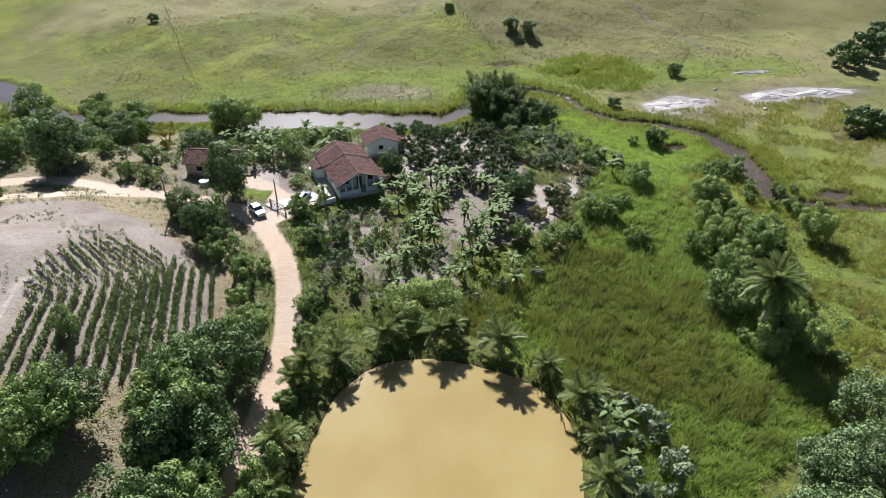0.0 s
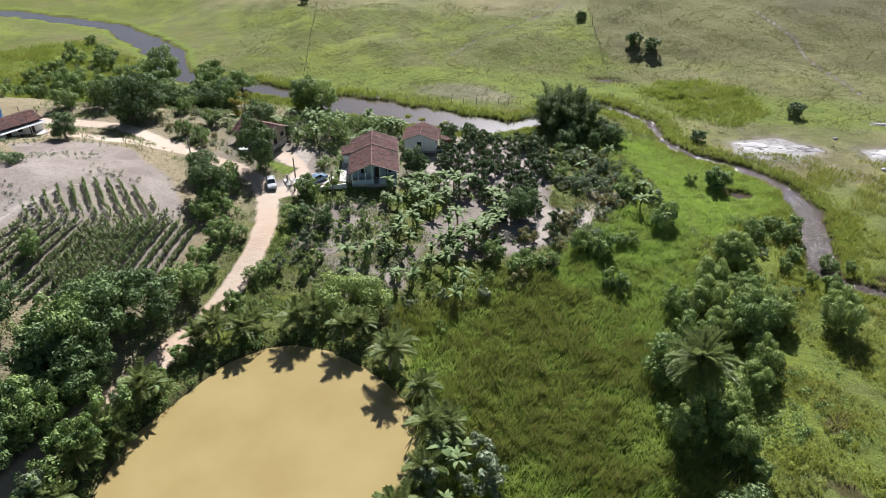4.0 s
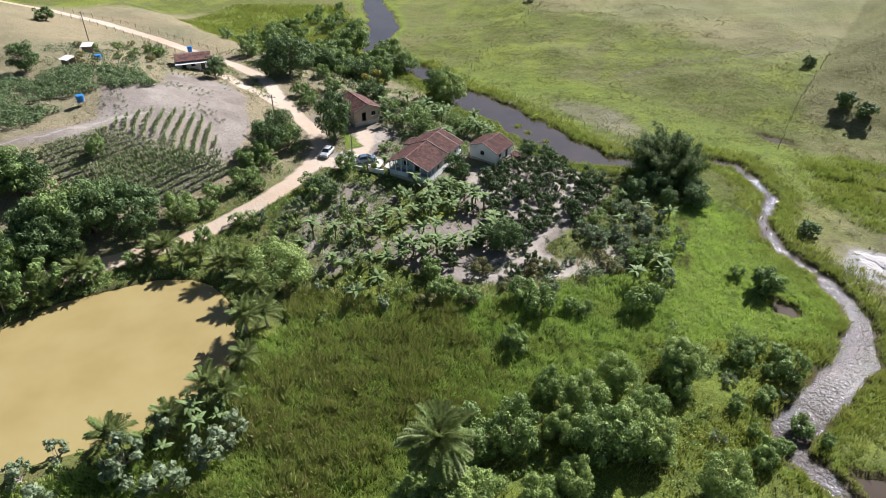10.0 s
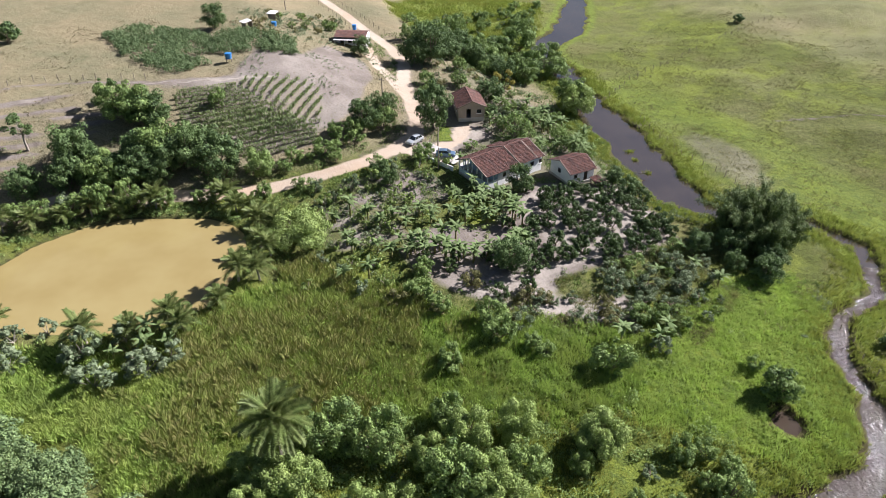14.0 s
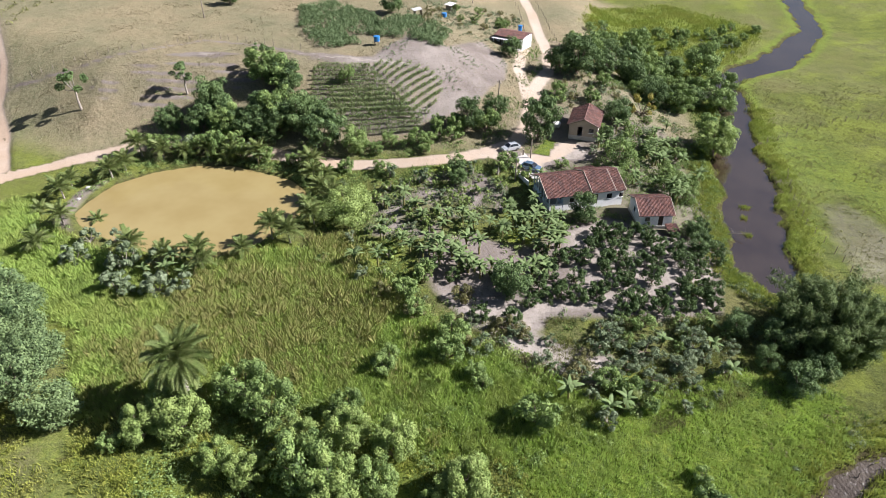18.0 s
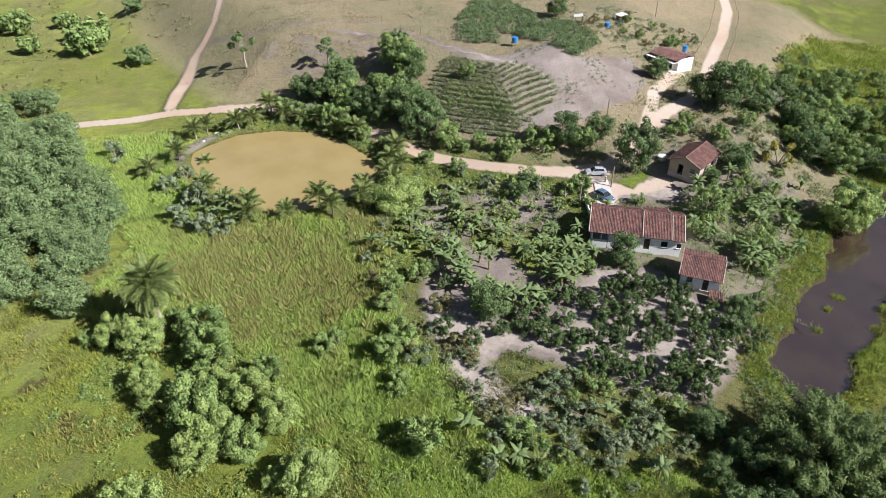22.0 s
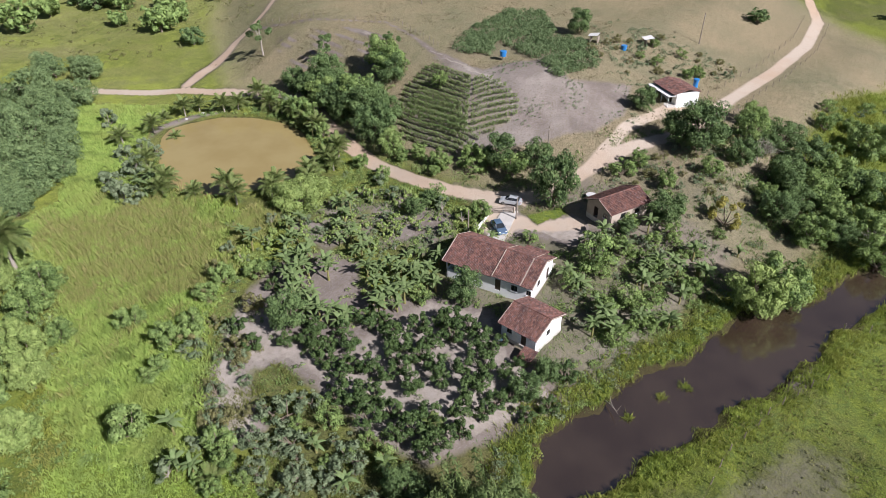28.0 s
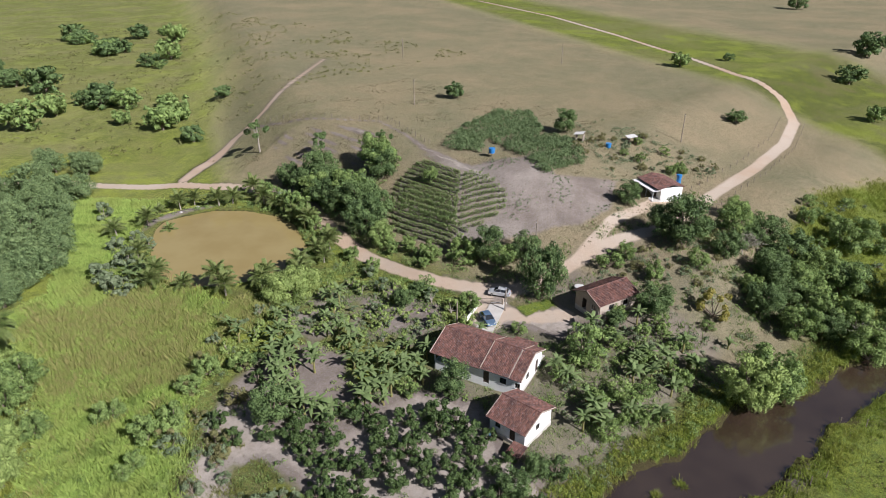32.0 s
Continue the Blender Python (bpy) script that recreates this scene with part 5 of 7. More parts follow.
tagged(old_palm, group="marsh palm")


# bamboo clump by the river bend
def bamboo_clump():
    rng = np.random.default_rng(9)
    x0, y0 = 37.8, 142.6
    ob = empty("bamboo_clump", pose(x0, y0, 0.4), "huge dark green bamboo clump arching over the river bend", "bamboo")
    P, D = [], []
    for k in range(120):
        a, q = rng.uniform(0, 2 * math.pi), 5.6 * math.sqrt(rng.random())
        h, out = rng.uniform(8.5, 13.0) - 0.95 * q, rng.uniform(0.4, 3.0) if k % 7 else rng.uniform(4.5, 7.0)
        bx, by = q * math.cos(a), q * math.sin(a)
        a2 = a + rng.normal() * 0.5
        pts = []
        for i in range(7):
            u = i / 6
            pts.append((bx + out * u ** 2.2 * math.cos(a2), by + out * u ** 2.2 * math.sin(a2), h * (u - 0.24 * u ** 3) * 1.1))
        Shape().tube(pts, [0.06, 0.058, 0.054, 0.048, 0.038, 0.026, 0.01], 5).put("cane", CANE, ob)
        for i in range(560):
            u = rng.uniform(0.06, 1.0)
            j = min(5, int(u * 6))
            f = u * 6 - j
            p = np.array(pts[j]) * (1 - f) + np.array(pts[j + 1]) * f
            off = rng.standard_normal(3) * (0.62 - 0.34 * u)
            P.append(p + off)
            D.append(off + (0, 0, 0.5))
    V, F = leaves(rng, np.array(P), np.array(D), 0.50, 0.12, 0.6)
    link("foliage", V, F, LEAF_BAMBOO, ob)


bamboo_clump()


# bare twiggy tree
def bare_tree(x, y, r):
    rng = np.random.default_rng(int(abs(x * 7 + y)))
    ob = empty("bare_tree", pose(x, y, ground_z(x, y)), "leafless tree with bleached grey twigs", "tree")
    s = Shape()
    s.tube([(0, 0, -0.3), (0.1, 0, 1.4)], [0.16, 0.12], 6)
    for k in range(26):
        d = rng.standard_normal(3)
        d[2] = abs(d[2]) + 0.5
        d = d / np.linalg.norm(d) * r
        m = d * 0.5 + (0, 0, 1.4)
        s.tube([(0.1, 0, 1.3), m, d + (0, 0, 1.5)], [0.07, 0.045, 0.012], 4)
        for j in range(7):
            e = rng.standard_normal(3) * r * 0.28
            s.tube([d * rng.uniform(0.5, 1) + (0, 0, 1.4), d * 0.9 + e + (0, 0, 1.5)], [0.025, 0.006], 3)
    s.put("trunk", BARE_TWIG, ob)


bare_tree(-56.3, 126.3, 3.2)
bare_tree(-47, 150.5, 2.4)


# ---- grasses and field crops, too many to count ----
def blades(rng, X, Y, height, width, lean, wind=(0.10, -0.03)):
    """Bent grass blades at the places given: three corners low and high, one face each."""
    n = len(X)
    Z = land(X, Y)
    a = rng.uniform(0, 2 * math.pi, n)
    h = height * rng.uniform(0.6, 1.25, n)
    w = width * rng.uniform(0.7, 1.3, n)
    lx = lean * h * (rng.standard_normal(n) * 0.6 + wind[0])
    ly = lean * h * (rng.standard_normal(n) * 0.6 + wind[1])
    cx, cy = np.cos(a) * w / 2, np.sin(a) * w / 2
    V = np.stack([np.stack([X - cx, Y - cy, Z - 0.05], -1), np.stack([X + cx, Y + cy, Z - 0.05], -1),
                  np.stack([X + lx * 0.4 + cx * 0.8, Y + ly * 0.4 + cy * 0.8, Z + h * 0.6], -1), np.stack([X + lx, Y + ly, Z + h], -1)], 1)
    return V.reshape(-1, 3), np.arange(4 * n).reshape(n, 4)


def clumps(X, Y, seed):
    """Uneven heights, clump by clump, at two sizes."""
    cell = np.random.default_rng(seed + 100).uniform(0.72, 1.22, (64, 64))
    pick_cell = lambda k: cell[np.floor(X / k + 0.3 * np.sin(Y)).astype(int) % 64, np.floor(Y / k + 0.3 * np.sin(X)).astype(int) % 64]
    return pick_cell(0.8) * pick_cell(3.1)


def meadow(name, label, category, zone, count, clump, spread, height, width, lean, mat, seed):
    """Tufts over a stretch of ground: zone tells how likely a tuft is at each place."""
    rng = np.random.default_rng(seed)
    x0, x1, y0, y1, keep = zone
    X, Y = rng.uniform(x0, x1, count), rng.uniform(y0, y1, count)
    ok = rng.random(count) < keep(X, Y)
    X, Y = np.repeat(X[ok], clump), np.repeat(Y[ok], clump)
    X, Y = X + rng.normal(0, spread, len(X)), Y + rng.normal(0, spread, len(Y))
    V, F = blades(rng, X, Y, height * clumps(X, Y, seed), width, lean)
    tagged(link(name, V, F, mat), label, category, kind="stuff")


def dryland(X, Y):
    return (shore(X, Y) > 0.55) & (inside(X, Y, POND) < -0.6)


def patches(X, Y, k, lo, hi):
    v = np.sin(X * k + 2.1 * np.sin(Y * k * 0.7)) + np.sin(Y * k * 1.3 + 1.7 * np.sin(X * k * 0.6 + 1))
    return ease((v - lo) / (hi - lo))


meadow("reed_bed", "tall brown-green sedges covering the marsh", "reeds", (15, 60, 38, 90, lambda X, Y: np.clip(ease(0.5 + (inside(X, Y, REEDS) - 1 + 9 * (patches(X, Y, 0.22, -1.2, 1.2) - 0.5)) / 8) * (0.30 + 0.70 * patches(X, Y, 0.5, -1.2, 0.3))
       + 0.16 * (inside(X, Y, MARSH) > 0) * patches(X, Y, 0.7, -0.4, 1.2), 0, 1)), 52000, 5, 0.20, 1.2, 0.05, 0.36, LEAF_SEDGE, 1)
meadow("reeds", "tall green reeds in the marsh", "reeds", (0, 64, -8, 110, lambda X, Y: ease(0.5 + inside(X, Y, MARSH) / 3) * (0.35 + 0.65 * (1 - ease(0.5 + inside(X, Y, REEDS) / 7) * 0.6)) * dryland(X, Y)),
       140000, 5, 0.20, 0.85, 0.052, 0.45, LEAF_REED, 2)
meadow("wet_grass", "bright green lush grass by the stream", "grass", (38, 84, 88, 146, lambda X, Y: ease(0.5 + inside(X, Y, GREENS) / 4) * dryland(X, Y)), 60000, 4, 0.17, 0.42, 0.06, 0.45, LEAF_LIME, 3)
meadow("bank_grass", "bright grass hanging along the river banks", "grass", (-45, 95, 86, 165, lambda X, Y: ease((6.5 - np.minimum(away(X, Y, RIVER), away(X, Y, STREAM))) / 4) * dryland(X, Y)), 100000, 4, 0.18, 0.55, 0.07, 0.5, LEAF_GRASS, 4)
meadow("water_weeds", "rank grass leaning out over the waterline", "grass", (-70, 86, 86, 165, lambda X, Y: (np.abs(shore(X, Y) - 0.35) < 0.55) * patches(X, Y, 0.5, -1.2, 0.5)), 60000, 4, 0.12, 0.75, 0.06, 0.45, LEAF_GRASS, 14)
meadow("pasture_tufts", "rough grass tufts on the pasture", "grass", (-60, 125, 148, 225, lambda X, Y: 0.55 * dryland(X, Y) * patches(X, Y, 0.35, -1.0, 1.2)), 70000, 4, 0.20, 0.26, 0.075, 0.6, LEAF_MEADOW, 5)
meadow("rough_grass", "rough olive grass and weeds between marsh and stream", "grass", (56, 120, 30, 135, lambda X, Y: 0.8 * dryland(X, Y) * (inside(X, Y, GREENS) < 0) * patches(X, Y, 0.4, -1.2, 0.8)), 46000, 4, 0.24, 0.62, 0.08, 0.5, LEAF_MARSH, 6)
meadow("orchard_weeds", "low green weeds between the orchard and the river", "grass", (-8, 52, 66, 142, lambda X, Y: 0.75 * dryland(X, Y) * (inside(X, Y, ORCHARD) < 0.5) * (inside(X, Y, MARSH) < 0) * (away(X, Y, ROAD) > 0.3) * patches(X, Y, 0.55, -1.0, 0.8)), 46000, 3, 0.2, 0.36, 0.08, 0.6, LEAF_MID, 7)
meadow("dry_grass", "dry straw-coloured grass on the hill", "grass", (-95, -16, -10, 110, lambda X, Y: 0.5 * (inside(X, Y, BARE_FIELD) < 0) * (inside(X, Y, CORN) < 0) * (away(X, Y, ROAD) > 0.2) * patches(X, Y, 0.3, -0.6, 1.4)), 26000, 4, 0.2, 0.22, 0.12, 0.6, LEAF_STRAW, 8)
meadow("bank_weeds", "green weeds on the road bank and below the houses", "weeds", (-75, 4, 20, 152, lambda X, Y: 0.85 * dryland(X, Y) * (inside(X, Y, BARE_FIELD) < -0.5) * (inside(X, Y, CORN) < 0) * (inside(X, Y, YARD) < -0.5) * (away(X, Y, ROAD) > 0.2)
       * np.clip(ease((7 - away(X, Y, ROAD)) / 5) + ease((Y - 112) / 12) * (X < -8) + ease((18 + X) / 10) * (Y < 68), 0, 1) * patches(X, Y, 0.5, -0.9, 1.0)), 42000, 4, 0.22, 0.45, 0.09, 0.6, LEAF_MID, 9)


def corn_field():
    """Rows that run straight up to a headland, then a second set that swings round the shoulder of the hill."""
    ob = empty("corn_field", Matrix(), "maize field in curved rows on bare hillside soil", "crop field")
    rng = np.random.default_rng(4)
    for k in range(37):
        swing = k >= 16
        Y = np.arange(55, 88, 0.17)
        x0 = -19.4 - 1.3 * (k - (22 if swing else 0))
        turn = 78.2 + 0.86 * np.clip(x0 + 28, -30, 30)
        if swing:
            X = x0 - 0.95 * (Y - turn) * ease((Y - turn + 0.5) / 3) + 0.3 * np.sin(Y * 0.4)
        else:
            X = np.full(len(Y), x0) + 0.35 * np.sin((Y - 55) / 6.0 + 0.2 * k)
        X, Y = X + rng.normal(0, 0.07, len(Y)), Y + rng.normal(0, 0.08, len(Y))
        head = 78.2 + 0.86 * (np.minimum(X, -26.5) + 28)
        ok = (inside(X, Y, CORN) > 0) & (rng.random(len(Y)) < 0.93 - 0.3 * patches(X, Y, 0.4, 0.2, 1.2))
        ok &= (Y > head + 0.5) & (X < -25.5) if swing else (Y < head - 0.4) | (X > -25.5)
        X, Y = X[ok], Y[ok]
        if not len(X):
            continue
        tall = 0.85 + 0.55 * ease((inside(X, Y, [(-23.5, 61), (-30, 62), (-30.5, 78), (-24, 80)]) + 1.5) / 2.5)
        P = np.repeat(np.stack([X, Y, land(X, Y)], -1), 9, 0)
        t = np.repeat(tall, 9)
        a = rng.uniform(0, 2 * math.pi, len(P))
        zr = rng.uniform(0.15, 1.0, len(P)) * t * 1.1
        l = 0.45 * t
        d = np.stack([np.cos(a), np.sin(a), 0 * a], -1)
        s = np.stack([-np.sin(a), np.cos(a), 0 * a], -1) * 0.065
        p = P + np.stack([0 * a, 0 * a, zr], -1)
        m = p + d * (l * 0.5)[:, None] + np.stack([0 * a, 0 * a, 0.22 * t], -1)
        e = p + d * l[:, None] + np.stack([0 * a, 0 * a, -0.05 * t], -1)
        V = np.stack([p - s, p + s, m + s, m - s, e], 1).reshape(-1, 3)
        i = np.arange(len(P)) * 5
        F = [f for q in i for f in ((q, q + 1, q + 2, q + 3), (q + 3, q + 2, q + 4))]
        link("corn_row", V, F, LEAF_CORN, ob)


corn_field()


def cassava_patch():
    rng = np.random.default_rng(12)
    P, N = [], []
    X, Y = rng.uniform(-88, -42, 2600), rng.uniform(42, 90, 2600)
    ok = (inside(X, Y, CASSAVA) > 0.3) & (rng.random(2600) < 0.35 + 0.65 * patches(X, Y, 0.35, -0.8, 0.2))
    for x, y in zip(X[ok], Y[ok]):
        z, r = ground_z(x, y), rng.uniform(0.7, 1.25)
        D = rng.standard_normal((44, 3))
        D[:, 2] = np.abs(D[:, 2])
        D /= np.linalg.norm(D, axis=1, keepdims=True)
        P.append(D * r * rng.uniform(0.75, 1.05, (44, 1)) * (1, 1, 1.1) + (x, y, z + 0.35))
        N.append(D + 0.5 * rng.standard_normal(D.shape))
    V, F = leaves(rng, np.concatenate(P), np.concatenate(N), 0.42, 0.24)
    tagged(link("cassava_patch", V, F, LEAF_CASSAVA), "dense blue-green cassava bushes on the hill shoulder", "crop", kind="stuff")


cassava_patch()


def undergrowth(name, label, zone, count, r, per, leaf, mat, seed):
    """Low leafy mounds that fill the gaps between trees."""
    rng = np.random.default_rng(seed)
    x0, x1, y0, y1, keep = zone
    X, Y = rng.uniform(x0, x1, count), rng.uniform(y0, y1, count)
    ok = rng.random(count) < keep(X, Y)
    X, Y = X[ok], Y[ok]
    R = r * rng.uniform(0.55, 1.5, len(X))
    D = rng.standard_normal((len(X), per, 3))
    D[..., 2] = np.abs(D[..., 2])
    D /= np.linalg.norm(D, axis=2, keepdims=True)
    P = D * R[:, None, None] * rng.uniform(0.7, 1.1, (len(X), per, 1)) * (1, 1, 0.85)
    P += np.stack([X, Y, land(X, Y) + 0.1], -1)[:, None, :]
    N = D + 0.6 * rng.standard_normal(D.shape)
    V, F = leaves(rng, P.reshape(-1, 3), N.reshape(-1, 3), leaf, leaf * 0.55)
    tagged(link(name, V, F, mat), label, "undergrowth", kind="stuff")


meadow("garden_grass", "dry grass and weeds over the sandy lower garden", "grass", (34, 58, 90, 134, lambda X, Y: 0.9 * dryland(X, Y) * np.clip((inside(X, Y, ORCHARD) > -1) * (X > 36) + (inside(X, Y, FRINGE) > -1), 0, 1) * patches(X, Y, 0.55, -0.7, 0.5)), 24000, 4, 0.2, 0.34, 0.07, 0.6, LEAF_MEADOW, 10)
meadow("hollow_grass", "tall rank grass in the wet hollow upstream", "grass", (-142, -50, 122, 190, lambda X, Y: ease(0.5 + inside(X, Y, UPSTREAM) / 5) * dryland(X, Y) * (0.3 + 0.7 * patches(X, Y, 0.3, -1.0, 0.6))), 34000, 4, 0.3, 0.7, 0.11, 0.5, LEAF_GRASS, 11)
meadow("east_reeds", "tall dark green sedge patch on the far meadow", "reeds", (52, 86, 146, 178, lambda X, Y: ease(0.5 + inside(X, Y, EAST_REEDS) / 4) * (0.3 + 0.7 * patches(X, Y, 0.5, -1.2, 0.4))), 9000, 4, 0.25, 0.8, 0.09, 0.45, LEAF_GRASS, 12)
undergrowth("east_scrub", "low scrub and weeds along the far side of the stream", (46, 96, 128, 182, lambda X, Y: 0.7 * dryland(X, Y) * (ease((14 - away(X, Y, STREAM)) / 8) * 0.8 + 0.35 * patches(X, Y, 0.3, 0.0, 1.2)) * patches(X, Y, 0.6, -0.4, 1.0)), 1300, 0.42, 26, 0.22, LEAF_MEADOW, 45)
undergrowth("yard_scrub", "low grey-green scrub in the dry yard on the hill", (-98, -56, 72, 110, lambda X, Y: 0.8 * ease(0.5 + inside(X, Y, HILL_YARD) / 4) * (np.hypot(X + 67, Y - 103) > 6.5) * (away(X, Y, ROAD) > 2) * patches(X, Y, 0.6, -0.8, 0.9)), 1100, 0.6, 30, 0.24, LEAF_GREY, 48)
undergrowth("thicket", "tangled green undergrowth along the road and below the trees", (-78, 2, 22, 152, lambda X, Y: dryland(X, Y) * (inside(X, Y, BARE_FIELD) < -1) * (inside(X, Y, CORN) < -0.5) * (inside(X, Y, YARD) < -1) * (away(X, Y, ROAD) > 1.3) * np.minimum.reduce([away(X, Y, l) > 1 for l in LANES])
            * np.clip(ease((7 - away(X, Y, ROAD)) / 4) * (Y < 100) * (X > -22) + ease((-8 - X) / 6) * ease((X + 30) / 4) * (Y < 62) + ease((-36 - X) / 8) * ease((Y - 118) / 5), 0, 1)
            * ((np.hypot(X + 23, Y - 116) > 7.5)) * patches(X, Y, 0.6, -1.3, 0.4)), 2600, 0.75, 42, 0.26, LEAF_MID, 31)
undergrowth("pond_scrub", "leafy scrub on the pond bank", (-14, 32, 15, 72, lambda X, Y: (0.35 + 0.65 * ease((10 - X) / 8)) * ease((3.4 + inside(X, Y, POND)) / 1.5) * (inside(X, Y, POND) < -0.35) * (0.25 + 0.75 * ease((Y - 28) / 12))), 2600, 0.62, 40, 0.26, LEAF_MID, 32)
undergrowth("garden_scrub", "low scrub between garden plots", (-4, 60, 64, 140, lambda X, Y: 0.6 * dryland(X, Y) * (inside(X, Y, MARSH) < 0.5) * (inside(X, Y, ORCHARD) < 0) * (inside(X, Y, GREENS) < 2) * (np.hypot((X - 3) / 1.2, (Y - 113) / 1.6) > 7) * (np.hypot(X - 9, Y - 124) > 6) * patches(X, Y, 0.5, -0.6, 1.0)), 2600, 0.5, 40, 0.24, LEAF_GREY, 33)
undergrowth("clump_scrub", "dense green scrub under the marsh-edge trees", (48, 82, 56, 108, lambda X, Y: ease((X - 50) / 4) * ease((74 - X + 0.1 * (Y - 60)) / 6) * patches(X, Y, 0.5, -0.9, 0.8)), 900, 0.8, 44, 0.28, LEAF_MID, 34)
undergrowth("house_scrub", "low leafy scrub on sandy ground round the houses", (-24, 24, 112, 141, lambda X, Y: 0.75 * dryland(X, Y) * (inside(X, Y, YARD) < -1) * (inside(X, Y, ORCHARD) < 0.5) * (np.hypot((X - 1.5) / 1.1, (Y - 112) / 1.6) > 6.6) * (np.hypot(X - 8, Y - 124) > 5.6) * (np.hypot(X + 23, Y - 116.5) > 6.2) * patches(X, Y, 0.7, -1.2, 0.7)), 2200, 0.55, 36, 0.24, LEAF_MID, 35)
undergrowth("bank_scrub", "rank green growth along the near river bank", (-40, 30, 128, 152, lambda X, Y: dryland(X, Y) * ease((5.5 - away(X, Y, RIVER)) / 2) * (Y < 150) * patches(X, Y, 0.6, -1.2, 0.6)), 1600, 0.55, 40, 0.24, LEAF_GRASS, 36)
undergrowth("slope_scrub", "grey-green scrub on the dry ground below the road", (-62, -18, 108, 140, lambda X, Y: 0.8 * (away(X, Y, ROAD) > 2.2) * (np.hypot(X + 23, Y - 116.5) > 7) * (inside(X, Y, YARD) < -1) * patches(X, Y, 0.6, -0.4, 1.0)), 900, 0.6, 40, 0.26, LEAF_GREY, 37)
undergrowth("orchard_scrub", "weeds and small bushes under the orchard trees", (12, 50, 84, 134, lambda X, Y: 0.5 * (inside(X, Y, ORCHARD) > 0) * patches(X, Y, 0.8, 0.0, 1.2)), 1500, 0.4, 30, 0.24, LEAF_MID, 38)
undergrowth("garden_growth", "leafy weeds and young plants in the garden plots", (-8, 26, 66, 106, lambda X, Y: 0.7 * (inside(X, Y, MARSH) < 0) * (away(X, Y, ROAD) > 1.5) * (inside(X, Y, BEDS) < 0) * (np.hypot(X - 4, Y - 108) > 6) * patches(X, Y, 0.8, -0.7, 0.9)), 1800, 0.42, 30, 0.22, LEAF_LIGHT, 39)
undergrowth("marsh_edge", "rank leafy growth between the marsh and the orchard", (20, 56, 66, 112, lambda X, Y: ease(1 - np.abs(inside(X, Y, MARSH)) / 4.5) * (inside(X, Y, REEDS) < -1) * (X < 54) * patches(X, Y, 0.6, -1.0, 0.6)), 1300, 0.7, 40, 0.28, LEAF_LIGHT, 40)
undergrowth("wet_scrub", "low olive-green scrub on the wet ground by the stream", (56, 98, 34, 100, lambda X, Y: 0.7 * dryland(X, Y) * patches(X, Y, 0.45, -0.4, 1.0)), 2600, 0.55, 34, 0.24, LEAF_MARSH, 41)
undergrowth("pasture_tussocks", "dark tussocks dotted over the far pasture", (-70, 140, 150, 240, lambda X, Y: 0.8 * dryland(X, Y) * (0.3 + patches(X, Y, 0.25, -0.4, 1.0))), 6000, 0.30, 12, 0.22, LEAF_MEADOW, 42)
undergrowth("field_scrub", "sparse green weeds on the bare pinkish field", (-64, -20, 54, 102, lambda X, Y: 0.6 * ((inside(X, Y, BARE_FIELD) > 0) & (inside(X, Y, CORN) < -0.5)) * patches(X, Y, 0.35, -0.3, 1.4)), 4200, 0.26, 18, 0.18, LEAF_GREY, 43)
undergrowth("hill_scrub", "scattered shrubs round the hillside yard", (-95, -42, 52, 104, lambda X, Y: 0.55 * (inside(X, Y, BARE_FIELD) < -1) * (away(X, Y, ROAD) > 3) * (np.hypot(X + 67, Y - 103) > 7) * ease((X + 100) / 10) * ease((Y - 66 - 0.3 * (X + 60)) / 12) * patches(X, Y, 0.35, -0.5, 1.0)), 1100, 0.6, 30, 0.26, LEAF_GREY, 44)
undergrowth("hollow_scrub", "rough tussocks and low scrub over the distant green hollow", (-150, 60, -300, -28, lambda X, Y: (away(X, Y, ROAD) > 4) * patches(X, Y, 0.12, -1.0, 1.0)), 3600, 0.8, 12, 0.55, LEAF_MEADOW, 49)
undergrowth("meadow_herbs", "soft pale herbs and low bushes scattered through the wet meadow", (44, 84, 84, 146, lambda X, Y: 0.8 * dryland(X, Y) * (inside(X, Y, GREENS) > -5) * patches(X, Y, 0.45, 0.0, 1.3)), 900, 0.55, 36, 0.20, LEAF_LIGHT, 46)
undergrowth("marsh_herbs", "leafy herbs growing through the reeds", (16, 60, 10, 106, lambda X, Y: 0.7 * (inside(X, Y, MARSH) > 0) * patches(X, Y, 0.4, 0.5, 1.5)), 1300, 0.5, 32, 0.20, LEAF_LIGHT, 47)


# ---- houses ----
def corrugated(name, x0, x1, y0, y1, z, mat, parent, m=None, label=""):
    """One wavy roofing sheet of even thickness."""
    xs = np.arange(x0, x1 + 0.001, 0.06)
    V, F = [], []
    for x in xs:
        h = z + 0.025 * math.sin((x - x0) * 2 * math.pi / 0.24)
        for yy, dz in ((y0, 0.0), (y1, 0.0), (y1, -0.012), (y0, -0.012)):
            V.append((m or Matrix()) @ Vector((x, yy, h + dz)))
    for i in range(len(xs) - 1):
        a = 4 * i
        F += [(a + k, a + 4 + k, a + 4 + (k + 1) % 4, a + (k + 1) % 4) for k in range(4)]
    F += [(0, 1, 2, 3), tuple(4 * (len(xs) - 1) + k for k in (3, 2, 1, 0))]
    return link(name, V, F, mat, parent, label)


